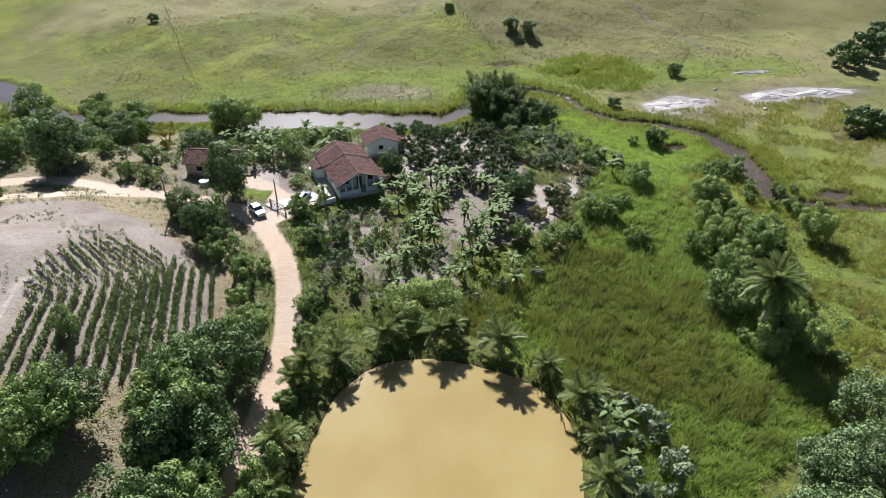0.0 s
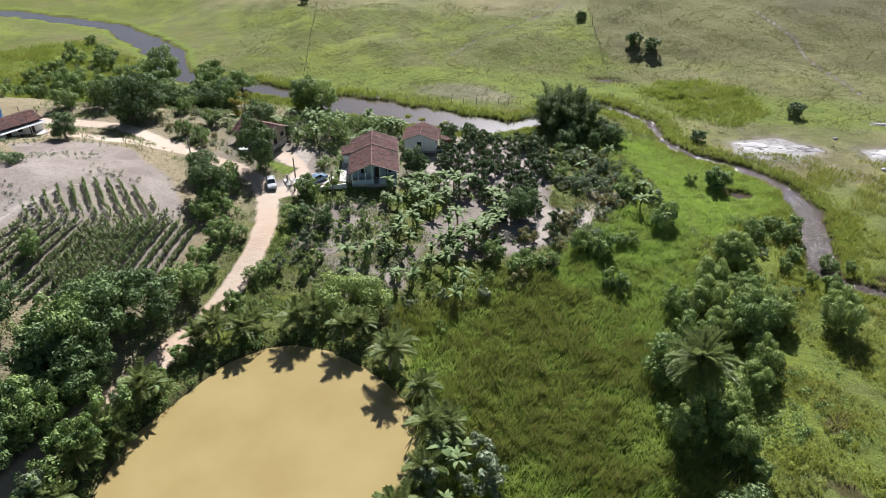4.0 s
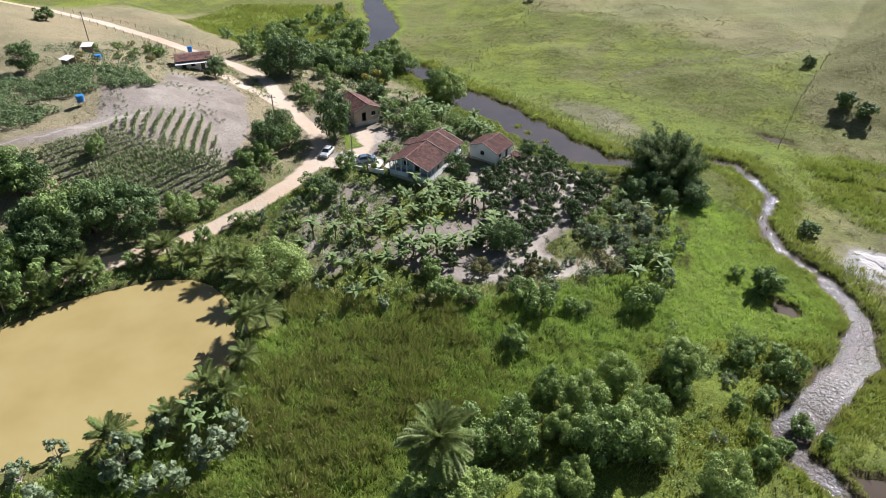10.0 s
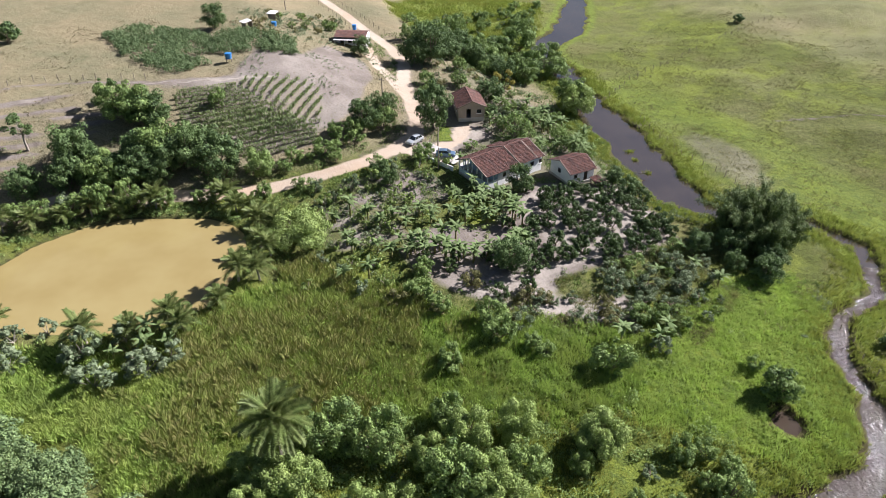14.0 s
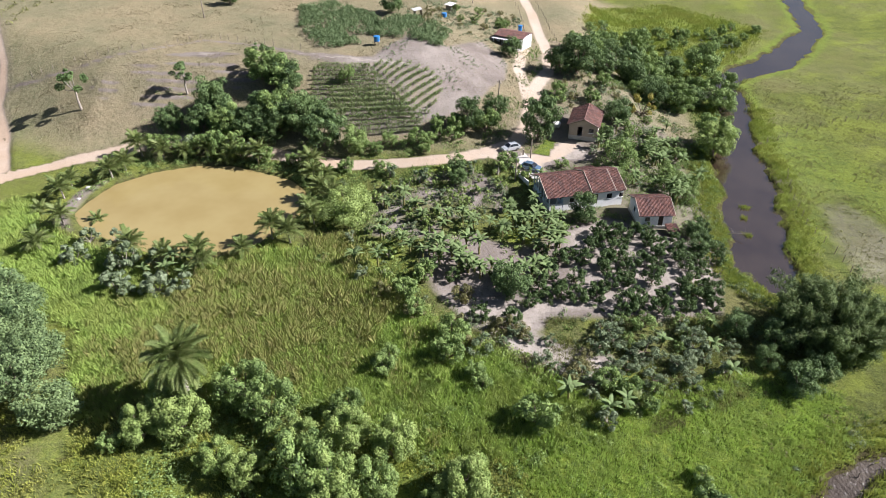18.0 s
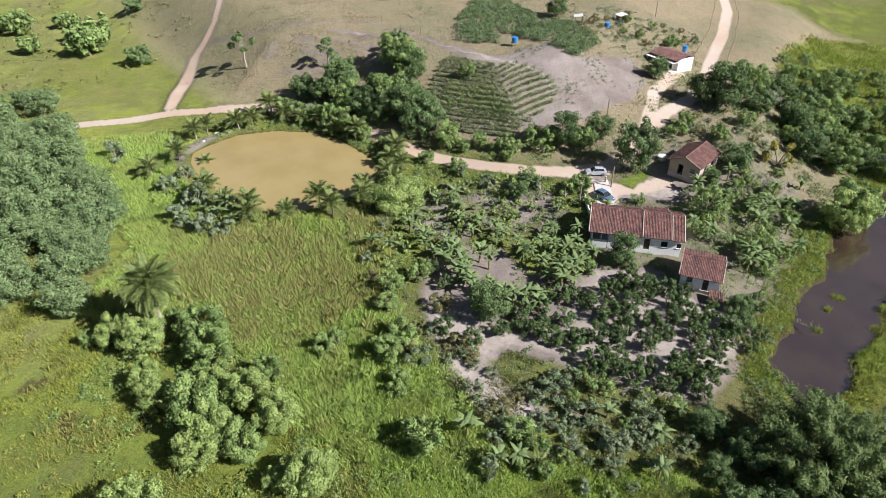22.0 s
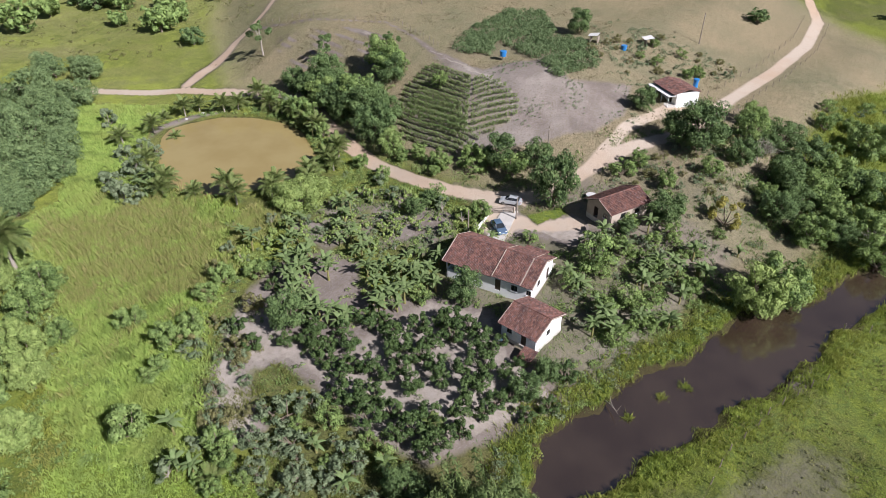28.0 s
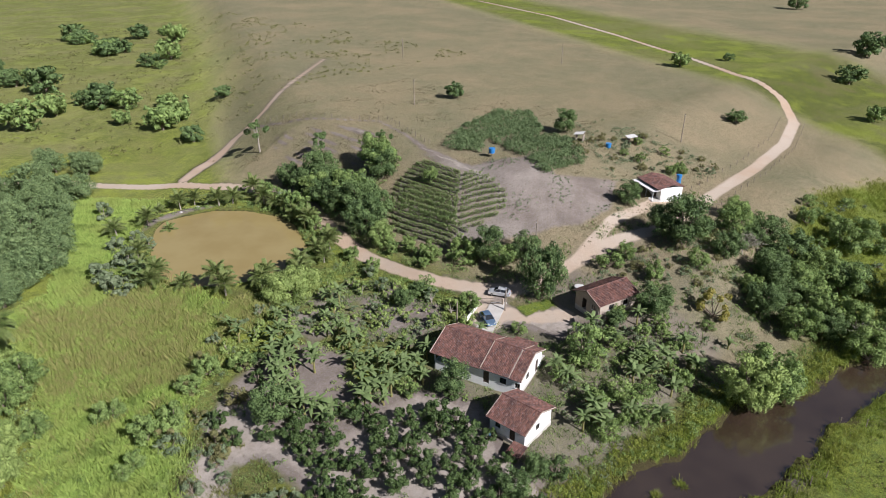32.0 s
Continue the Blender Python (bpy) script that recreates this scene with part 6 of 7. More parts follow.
def tiled_slope(name, x0, z0, x1, z1, y0, y1, parent, seed, label=""):
    """Rows of curved clay tiles from the ridge (x0, z0) down to the eave (x1, z1), between y0 and y1."""
    rng = np.random.default_rng(seed)
    run = math.hypot(x1 - x0, z1 - z0)
    d = Vector((x1 - x0, 0, z1 - z0)) / run
    up = Vector((-d.z, 0, d.x)) if d.x > 0 else Vector((d.z, 0, -d.x))
    rows, cols = max(2, round(run / 0.42)), max(2, round((y1 - y0) / 0.23))
    w, l = (y1 - y0) / cols, run / rows
    s = Shape()
    base = [Vector((x0, y0, z0)), Vector((x1, y0, z1)), Vector((x1, y1, z1)), Vector((x0, y1, z0))]
    s.add([p + up * 0.01 for p in base] + [p - up * 0.05 for p in base],
          [(0, 1, 2, 3), (7, 6, 5, 4), (0, 4, 5, 1), (1, 5, 6, 2), (2, 6, 7, 3), (3, 7, 4, 0)])
    for r in range(rows):
        for c in range(cols):
            o = Vector((x0, y0 + (c + 0.5) * w, z0)) + d * (r * l) + up * (0.015 + 0.012 * rng.random())
            t = 0.02 * rng.standard_normal()
            V = []
            for a, k, lift in ((-0.02, 0.9, 0.02), (l * 1.12, 1.08, 0.045)):
                for q, h in ((-0.5, 0.0), (-0.24, 0.062), (0.24, 0.062), (0.5, 0.0)):
                    V.append(o + d * a + Vector((0, q * w * k + t * a, 0)) + up * (h + lift))
            s.add(V, [(0, 4, 5, 1), (1, 5, 6, 2), (2, 6, 7, 3)])
    return s.put(name, TILE, parent, label)


def ridge_line(name, p, q, mat, parent, r=0.13, label=""):
    p, q = Vector(p), Vector(q)
    n = max(2, int((q - p).length / 0.4))
    pts, rad = [], []
    for i in range(n):
        pts += [p.lerp(q, i / n), p.lerp(q, (i + 0.92) / n)]
        rad += [r * 1.06, r * 0.9]
    s = Shape().tube(pts, rad, 8)
    return s.put(name, mat, parent, label)


def wall(name, parent, p, q, h, openings, mat, thick=0.18, gable=0.0, below=0.8, label=""):
    """An upright wall from p to q with its openings cut through: (from, to, sill, head)."""
    p, q = Vector((*p, 0)), Vector((*q, 0))
    length = (q - p).length
    m = Matrix.Translation(p) @ Matrix.Rotation(math.atan2(q.y - p.y, q.x - p.x), 4, "Z")
    s = Shape()
    cuts = sorted({0.0, length, *[v for o in openings for v in o[:2]]})
    for a, b in zip(cuts[:-1], cuts[1:]):
        o = [k for k in openings if k[0] <= a + 1e-6 and k[1] >= b - 1e-6]
        if not o:
            s.box(a, -thick / 2, -below, b, thick / 2, h, m=m)
        else:
            s.box(a, -thick / 2, -below, b, thick / 2, o[0][2], m=m)
            if o[0][3] < h - 0.01:
                s.box(a, -thick / 2, o[0][3], b, thick / 2, h, m=m)
    if gable:
        V = [(0, -thick / 2, h), (length, -thick / 2, h), (length / 2, -thick / 2, h + gable), (0, thick / 2, h), (length, thick / 2, h), (length / 2, thick / 2, h + gable)]
        s.add([m @ Vector(v) for v in V], [(0, 1, 2), (5, 4, 3), (1, 4, 5, 2), (0, 2, 5, 3)])
    ob = s.put(name, mat, parent, label)
    return ob, m


def window(parent, m, o, glazed=True, frame_mat=None):
    a, b, z0, z1 = o
    f = Shape()
    for x0, x1, y0, y1 in ((a, a + 0.07, z0, z1), (b - 0.07, b, z0, z1), (a + 0.07, b - 0.07, z0, z0 + 0.07), (a + 0.07, b - 0.07, z1 - 0.07, z1), ((a + b) / 2 - 0.03, (a + b) / 2 + 0.03, z0 + 0.07, z1 - 0.07)):
        f.box(x0, -0.06, y0, x1, 0.06, y1, m=m)
    w = f.put("window_frame", frame_mat or DARK_WOOD, parent)
    for x0, x1 in ((a + 0.07, (a + b) / 2 - 0.03), ((a + b) / 2 + 0.03, b - 0.07)):
        Shape().box(x0, -0.02, z0 + 0.07, x1, 0.02, z1 - 0.07, m=m).put("pane", GLASS, w)
    Shape().box(a - 0.08, -0.17, z0 - 0.09, b + 0.08, 0.17, z0 - 0.004, 0.015, m=m).put("window_sill", PLASTER, parent)


def door(parent, m, o, mat=None, ajar=False):
    a, b, z0, z1 = o
    f = Shape()
    for x0, x1, y0, y1 in ((a, a + 0.06, z0, z1), (b - 0.06, b, z0, z1), (a + 0.06, b - 0.06, z1 - 0.06, z1)):
        f.box(x0, -0.08, y0, x1, 0.08, y1, m=m)
    d = f.put("door_frame", DARK_WOOD, parent)
    mm = m @ (pose(a + 0.07, 0, 0, 0, 0, 75) if ajar else pose(a + 0.07, 0, 0))
    s = Shape()
    n = 5
    w = (b - a - 0.14) / n
    for i in range(n):
        s.box(i * w, -0.02, z0 + 0.02, (i + 1) * w - 0.008, 0.02, z1 - 0.07, 0.004, m=mm)
    leaf = s.put("door", mat or DARK_WOOD, parent)
    Shape().tube([mm @ Vector((n * w - 0.08, 0.02, z0 + 1.0)), mm @ Vector((n * w - 0.08, 0.07, z0 + 1.0)), mm @ Vector((n * w - 0.2, 0.07, z0 + 1.0))], [0.012] * 3, 6).put("handle", STEEL, leaf)


def main_house():
    x, y = 3.1, 105.3
    z = ground_z(3, 111) + 0.55
    ob = empty("farmhouse", pose(x, y, z, 0, 0, 14.7), "long whitewashed farmhouse with weathered red clay tile roof and open verandah", "house")
    E, R, W, V, L = 2.55, 4.35, 4.45, 3.75, 14.6
    # floor slab
    Shape().box(-V, 0, -1.0, W, L - 0.5, 0.12, 0.03).put("floor_slab", FLOOR_CONCRETE, ob)
    # garden side wall with shuttered openings
    ops = [(1.2, 2.0, 1.0, 1.9), (5.6, 6.5, 0.12, 2.15), (8.2, 9.2, 0.95, 1.95), (10.6, 11.3, 1.0, 1.85)]
    _, m = wall("wall", ob, (W, 2.8), (W, L - 0.6), E, ops, PLASTER)
    for o in (ops[0], ops[2], ops[3]):
        window(ob, m, o)
    door(ob, m, ops[1])
    ops = [(2.0, 3.0, 0.95, 1.95), (5.0, 5.9, 0.12, 2.15), (8.5, 9.5, 0.95, 1.95)]
    _, m = wall("wall", ob, (-V, L - 0.6), (-V, 2.8), E, ops, PLASTER)
    for o in (ops[0], ops[2]):
        window(ob, m, o)
    door(ob, m, ops[1])
    ops = [(2.2, 3.2, 0.95, 1.95), (5.6, 6.5, 0.12, 2.15)]
    _, m = wall("wall", ob, (W - 0.1, L - 0.6), (-V + 0.1, L - 0.6), E, ops, PLASTER, gable=1.55)
    window(ob, m, ops[0])
    door(ob, m, ops[1])
    # inner front of the verandah
    ops = [(1.5, 2.5, 0.95, 1.95), (4.0, 4.95, 0.12, 2.15), (6.2, 7.2, 0.95, 1.95)]
    _, m = wall("wall", ob, (-V + 0.1, 2.9), (W - 0.1, 2.9), E, ops, PLASTER_BLUE, gable=1.5)
    window(ob, m, ops[0]), window(ob, m, ops[2])
    door(ob, m, ops[1])
    # parapet and posts of the verandah
    wall("parapet", ob, (-V, 0.25), (W, 0.25), 0.95, [(4.0, 5.0, 0.12, 0.95)], PLASTER_BLUE, 0.14, label="low pale blue verandah wall")
    wall("parapet", ob, (W, 0.33), (W, 2.7), 0.95, [], PLASTER, 0.14)
    wall("parapet", ob, (-V, 2.7), (-V, 0.33), 0.95, [], PLASTER, 0.14)
    for k, px in enumerate((-V, -2.5, -1.25, 0.0, 1.45, 2.9, W)):
        top = E - 0.05 + (R - E) * (1 - abs(px) / (4.95 if px > 0 else 4.25)) - 0.1
        Shape().box(px - 0.09, 0.16, 0.95, px + 0.09, 0.34, top, 0.015).put("post", PLASTER, ob)
    for sx in (-V, W):
        Shape().box(sx - 0.08, 1.6, 0.95, sx + 0.08, 1.76, E - 0.02, 0.015).put("post", PLASTER, ob)
    # rafters seen under the open gable
    for k in range(7):
        for sx in (-1, 1):
            yy = 0.1 + 0.42 * k
            Shape().tube([(0, yy, R - 0.13), (4.85 if sx > 0 else -4.15, yy, E - 0.19)], [0.045, 0.045], 4).put("rafter", DARK_WOOD, ob)
    # roof in three stretches with whitened joints between them
    for i, (a, b, dz) in enumerate(((-0.45, 7.85, 0.0), (7.95, 12.4, 0.13), (12.5, 14.5, 0.03))):
        tiled_slope("roof_slope", 0, R + dz, 4.95, E - 0.08 + dz, a, b, ob, 3 + i)
        tiled_slope("roof_slope", 0, R + dz, -4.25, E - 0.08 + dz, a, b, ob, 13 + i)
        ridge_line("ridge_tiles", (0, a, R + dz + 0.05), (0, b, R + dz + 0.05), TILE, ob)
        for sx in (-1, 1):
            ridge_line("verge", (0, a + 0.05, R + dz + 0.07), (4.95 if sx > 0 else -4.25, a + 0.05, E + dz), PLASTER_RAW, ob, 0.09, "pale mortar verge along the tiles")
    ridge_line("verge", (0, 14.45, R + 0.1), (4.95, 14.45, E + 0.03), PLASTER_RAW, ob, 0.09)
    ridge_line("verge", (0, 14.45, R + 0.1), (-4.25, 14.45, E + 0.03), PLASTER_RAW, ob, 0.09)
    # lean-to behind
    wall("annex_wall", ob, (-5.6, 12.3), (-5.6, 9.0), 1.9, [(1.2, 2.0, 0.12, 1.85)], PLASTER)
    wall("annex_wall", ob, (-V - 0.1, 12.3), (-5.5, 12.3), 1.9, [], PLASTER)
    wall("annex_wall", ob, (-5.5, 9.0), (-V - 0.1, 9.0), 1.9, [], PLASTER)
    tiled_slope("annex_roof", -3.9, 2.40, -5.95, 1.98, 8.8, 12.6, ob, 31)


def small_house():
    z = ground_z(8.5, 124) + 0.4
    ob = empty("small_house", pose(12.4, 121.5, z, 0, 0, 4.5), "small whitewashed house with red clay tile roof beside the orchard", "house")
    E, R, L = 2.35, 3.75, 5.7
    Shape().box(-6.9, 0.1, -0.9, -0.3, L - 0.1, 0.1, 0.02).put("floor_slab", FLOOR_CONCRETE, ob)
    ops = [(0.9, 1.7, 1.0, 1.85), (3.2, 4.0, 0.1, 2.05)]
    _, m = wall("wall", ob, (-0.5, 0.1), (-0.5, L - 0.1), E, ops, PLASTER)
    window(ob, m, ops[0])
    door(ob, m, ops[1])
    ops = [(2.4, 3.3, 1.0, 1.9)]
    _, m = wall("wall", ob, (-0.6, L - 0.2), (-6.7, L - 0.2), E, ops, PLASTER, gable=1.15)
    window(ob, m, ops[0])
    _, m = wall("wall", ob, (-6.7, 0.2), (-0.6, 0.2), E, ops, PLASTER, gable=1.15)
    window(ob, m, ops[0])
    wall("wall", ob, (-6.8, L - 0.3), (-6.8, 0.3), E, [], PLASTER)
    tiled_slope("roof_slope", -3.6, R, 0.05, E - 0.06, -0.3, L + 0.25, ob, 41)
    tiled_slope("roof_slope", -3.6, R, -7.25, E - 0.06, -0.3, L + 0.25, ob, 42)
    ridge_line("ridge_tiles", (-3.6, -0.3, R + 0.05), (-3.6, L + 0.25, R + 0.05), TILE, ob)
    for yy in (-0.25, L + 0.2):
        ridge_line("verge", (-3.6, yy, R + 0.07), (0.05, yy, E + 0.02), PLASTER_RAW, ob, 0.07)
        ridge_line("verge", (-3.6, yy, R + 0.07), (-7.25, yy, E + 0.02), PLASTER_RAW, ob, 0.07)
    # low tiled shelter at its corner
    z2 = ground_z(13, 127)
    sh = empty("lean_to_shelter", pose(13.1, 126.0, z2, 0, 0, 8), "low shelter of broken clay tiles on short posts", "shelter")
    for a, b in ((-0.7, 0.1), (0.8, 0.1), (-0.7, 1.7), (0.8, 1.7)):
        Shape().tube([(a, b, -0.2), (a, b, 1.2 if a < 0 else 0.95)], [0.05, 0.045], 6).put("post", POLE_WOOD, sh)
    tiled_slope("shelter_roof", -0.95, 1.32, 1.05, 0.95, -0.1, 1.95, sh, 43)


def raw_house():
    z = ground_z(-23, 116.5) + 0.4
    ob = empty("unpainted_house", pose(-19.3, 115.75, z, 0, 0, 75.5), "unpainted rendered house with brown clay tile roof on bare yard", "house")
    E, R, W, L = 2.6, 3.95, 2.85, 8.2
    Shape().box(-W, 0, -1.2, W, L, 0.12, 0.02).put("floor_slab", FLOOR_CONCRETE, ob)
    ops = [(1.6, 2.6, 0.12, 2.1), (3.9, 4.9, 1.0, 1.9)]
    _, m = wall("wall", ob, (-W + 0.1, 0.1), (W - 0.1, 0.1), E, ops, PLASTER_RAW, gable=1.2, below=1.2)
    door(ob, m, ops[0], ajar=True)
    window(ob, m, ops[1])
    ops = [(2.0, 3.1, 1.0, 1.95), (5.2, 6.2, 1.0, 1.95)]
    _, m = wall("wall", ob, (W, 0.1), (W, L - 0.1), E, ops, PLASTER_RAW, below=1.2)
    window(ob, m, ops[0]), window(ob, m, ops[1])
    _, m = wall("wall", ob, (-W, L - 0.1), (-W, 0.1), E, ops, PLASTER_RAW, below=1.2)
    window(ob, m, ops[0])
    window(ob, m, ops[1])
    wall("wall", ob, (W - 0.1, L - 0.1), (-W + 0.1, L - 0.1), E, [], PLASTER_RAW, gable=1.2, below=1.2)
    for sx in (-1, 1):
        tiled_slope("roof_slope", 0, R, sx * 3.3, E - 0.1, -0.5, L + 0.4, ob, 50 + sx)
        ridge_line("verge", (0, -0.45, R + 0.06), (sx * 3.3, -0.45, E), PLASTER_RAW, ob, 0.06)
    ridge_line("ridge_tiles", (0, -0.5, R + 0.05), (0, L + 0.4, R + 0.05), TILE, ob)


def road_house():
    x, y = -66.5, 103.0
    z = ground_z(-67, 103.5)
    ob = empty("roadside_house", pose(x, y, z, 0, 0, 62), "white roadside house with low brown roof and open porch", "house")
    # local x along the front, y to the back
    L, D, E = 3.9, 2.9, 2.55
    Shape().box(-L, -D - 1.5, -1.2, L, D, 0.1, 0.02).put("floor_slab", FLOOR_CONCRETE, ob)
    ops = [(1.2, 2.1, 0.1, 2.1), (3.2, 4.2, 1.0, 1.9), (5.4, 6.3, 0.1, 2.1)]
    _, m = wall("wall", ob, (-L, -D + 0.6), (L, -D + 0.6), E, ops, PLASTER, below=1.2)
    door(ob, m, ops[0]), window(ob, m, ops[1])
    door(ob, m, ops[2])
    wall("wall", ob, (L, -D + 0.7), (L, D), E + 0.1, [], PLASTER, below=1.2)
    wall("wall", ob, (L - 0.1, D), (-L + 0.1, D), E, [], PLASTER, below=1.2)
    wall("wall", ob, (-L, D), (-L, -D + 0.7), E + 0.1, [], PLASTER, below=1.2)
    for px in (-3.7, -1.2, 1.2, 3.7):
        Shape().tube([(px, -D - 1.3, 0.1), (px, -D - 1.3, 2.15)], [0.07, 0.06], 7).put("post", PLASTER, ob)
    for o, x1, z1, x0, z0 in (("a", 3.3, 2.55, 0.4, 3.3), ("b", -3.3, 2.6, 0.4, 3.3)):
        s = tiled_slope("roof_slope", x0, z0, x1, z1, -L - 0.25, L + 0.25, ob, 61 if o == "a" else 62)
        s.matrix_basis = pose(0, 0, 0, 0, 0, 90)
    corrugated("porch_roof", -4.15, 4.15, -D - 1.6, -D + 0.55, 2.24, FIBRE, ob, label="pale fibre-cement porch sheet")
    tank = empty("water_tank", pose(x - 4.6, y + 2.0, z + 2.7), "round blue plastic water tank behind the roof", "water tank")
    Shape().tube([(0, 0, -2.7), (0, 0, 0.1), (0, 0, 0.75), (0, 0, 0.8)], [0.5, 0.52, 0.62, 0.3], 14).put("tank", BLUE_PLASTIC, tank)
    Shape().tube([(0, 0, 0.8), (0, 0, 0.88), (0, 0, 0.94)], [0.64, 0.64, 0.2], 14).put("lid", BLUE_PLASTIC, tank)


main_house()
small_house()
raw_house()
road_house()


# ---- vehicles ----
def hatchback(x, y, turn, paint, label):
    ob = empty("car", pose(x, y, ground_z(x, y) + 0.02, 0, 0, turn), label, "car")
    W = 0.80
    # side outline from tail to nose, lower body
    prof = [(-1.95, 0.42), (-1.98, 0.75), (-1.9, 0.95), (-0.6, 0.98), (0.75, 0.95), (1.45, 0.86), (1.86, 0.74), (1.95, 0.5), (1.9, 0.3), (-1.85, 0.3)]
    s = Shape()
    n = len(prof)
    V = [(px, yy, pz) for yy, k in ((-W, 0.94), (-W + 0.07, 1.0), (W - 0.07, 1.0), (W, 0.94)) for px, pz in [(a * (0.97 if k < 1 else 1), 0.3 + (b - 0.3) * k) for a, b in prof]]
    F = [tuple(range(n - 1, -1, -1)), tuple(range(3 * n, 4 * n))]
    for r in range(3):
        F += [(r * n + i, r * n + (i + 1) % n, (r + 1) * n + (i + 1) % n, (r + 1) * n + i) for i in range(n)]
    s.add(V, F).put("body", paint, ob)
    # cabin: roof and pillars
    roof = [(-1.55, 0.98), (-1.28, 1.40), (-0.3, 1.47), (0.25, 1.42), (0.95, 0.95)]
    V = [(a, sy * (0.74 if b < 1.2 else 0.58), b) for sy in (-1, 1) for a, b in roof]
    m = len(roof)
    F = [(i, i + 1, m + i + 1, m + i) for i in range(m - 1)]
    Shape().add(V[1:4] + V[m + 1:m + 4], [(0, 1, 4, 3), (1, 2, 5, 4)]).add([(a, sy * 0.585, b - 0.035) for sy in (-1, 1) for a, b in roof[1:4]], [(3, 4, 1, 0), (4, 5, 2, 1)]).put("roof", paint, ob)
    Shape().add([V[k] for k in F[3]], [(0, 1, 2, 3)]).put("windscreen", GLASS, ob)
    Shape().add([V[k] for k in F[0]], [(0, 1, 2, 3)]).put("rear_window", GLASS, ob)
    for sy in (-1, 1):
        Shape().add([(a, sy * (0.735 if b < 1.2 else 0.575), b) for a, b in roof], [tuple(range(m)) if sy < 0 else tuple(range(m - 1, -1, -1))]).put("side_window", GLASS, ob)
        for a0, b0, a1, b1 in ((-1.5, 1.0, -1.27, 1.40), (-0.35, 0.98, -0.35, 1.46), (0.93, 0.96, 0.26, 1.42)):
            Shape().tube([(a0, sy * 0.745, b0), (a1, sy * 0.585, b1)], [0.035, 0.03], 5).put("pillar", paint, ob)
        Shape().box(0.62, sy * 0.86 - 0.06, 0.98, 0.74, sy * 0.86 + 0.06, 1.10, 0.02).put("mirror", paint, ob)
        Shape().box(1.72, sy * 0.56 - 0.15, 0.60, 1.90, sy * 0.56 + 0.15, 0.76, 0.03).put("headlight", LAMP_CLEAR, ob)
        Shape().box(-1.99, sy * 0.62 - 0.10, 0.62, -1.88, sy * 0.62 + 0.10, 0.92, 0.02).put("tail_light", LAMP_RED, ob)
        for px in (-1.2, 1.22):
            t = Shape().tube([(px, sy * 0.66, 0.29), (px, sy * 0.68, 0.29), (px, sy * 0.82, 0.29), (px, sy * 0.84, 0.29)], [0.25, 0.29, 0.29, 0.25], 14).put("wheel", RUBBER, ob)
            Shape().tube([(px, sy * 0.838, 0.29), (px, sy * 0.848, 0.29)], [0.18, 0.15], 10).put("rim", STEEL, t)
    Shape().box(1.80, -0.66, 0.32, 2.0, 0.66, 0.50, 0.04).put("bumper", paint, ob)
    Shape().box(-2.03, -0.66, 0.34, -1.84, 0.66, 0.52, 0.04).put("bumper", paint, ob)
    Shape().box(2.0, -0.2, 0.38, 2.012, 0.2, 0.47).put("number_plate", FIBRE, ob)
    return ob


hatchback(-14.7, 100.7, -62, SILVER_PAINT, "silver-white hatchback parked on the dirt road by the gate")
hatchback(-7.2, 104.5, 62, BLUE_PAINT, "blue-grey hatchback parked in the yard beside the farmhouse")


# ---- poles, fences, walls, tanks ----
def power_pole(x, y, h, arms=True):
    ob = empty("power_pole", pose(x, y, ground_z(x, y), 0, 0, 30), "weathered wooden power pole with a short crossarm", "power pole", "power poles")
    Shape().tube([(0, 0, -0.5), (0.02, 0, h * 0.5), (0.05, 0.02, h)], [0.15, 0.12, 0.095], 8).put("pole", POLE_WOOD, ob)
    if arms:
        arm = Shape().box(-0.75, -0.05, h - 0.55, 0.85, 0.05, h - 0.43, 0.01).put("crossarm", POLE_WOOD, ob)
        for px in (-0.65, 0.05, 0.75):
            Shape().tube([(px, 0, h - 0.43), (px, 0, h - 0.34), (px, 0, h - 0.28)], [0.03, 0.05, 0.02], 6).put("insulator", FIBRE, arm)
    return ob


for x, y, h, arms in ((-27.9, 98.3, 7.2, True), (-3.2, 101.2, 4.6, False), (-11.6, 104.6, 4.2, False), (-98, 92, 7.5, True), (-70, 20, 7.5, True), (-120, -40, 8, True), (-160, 10, 8, True)):
    power_pole(x, y, h, arms)


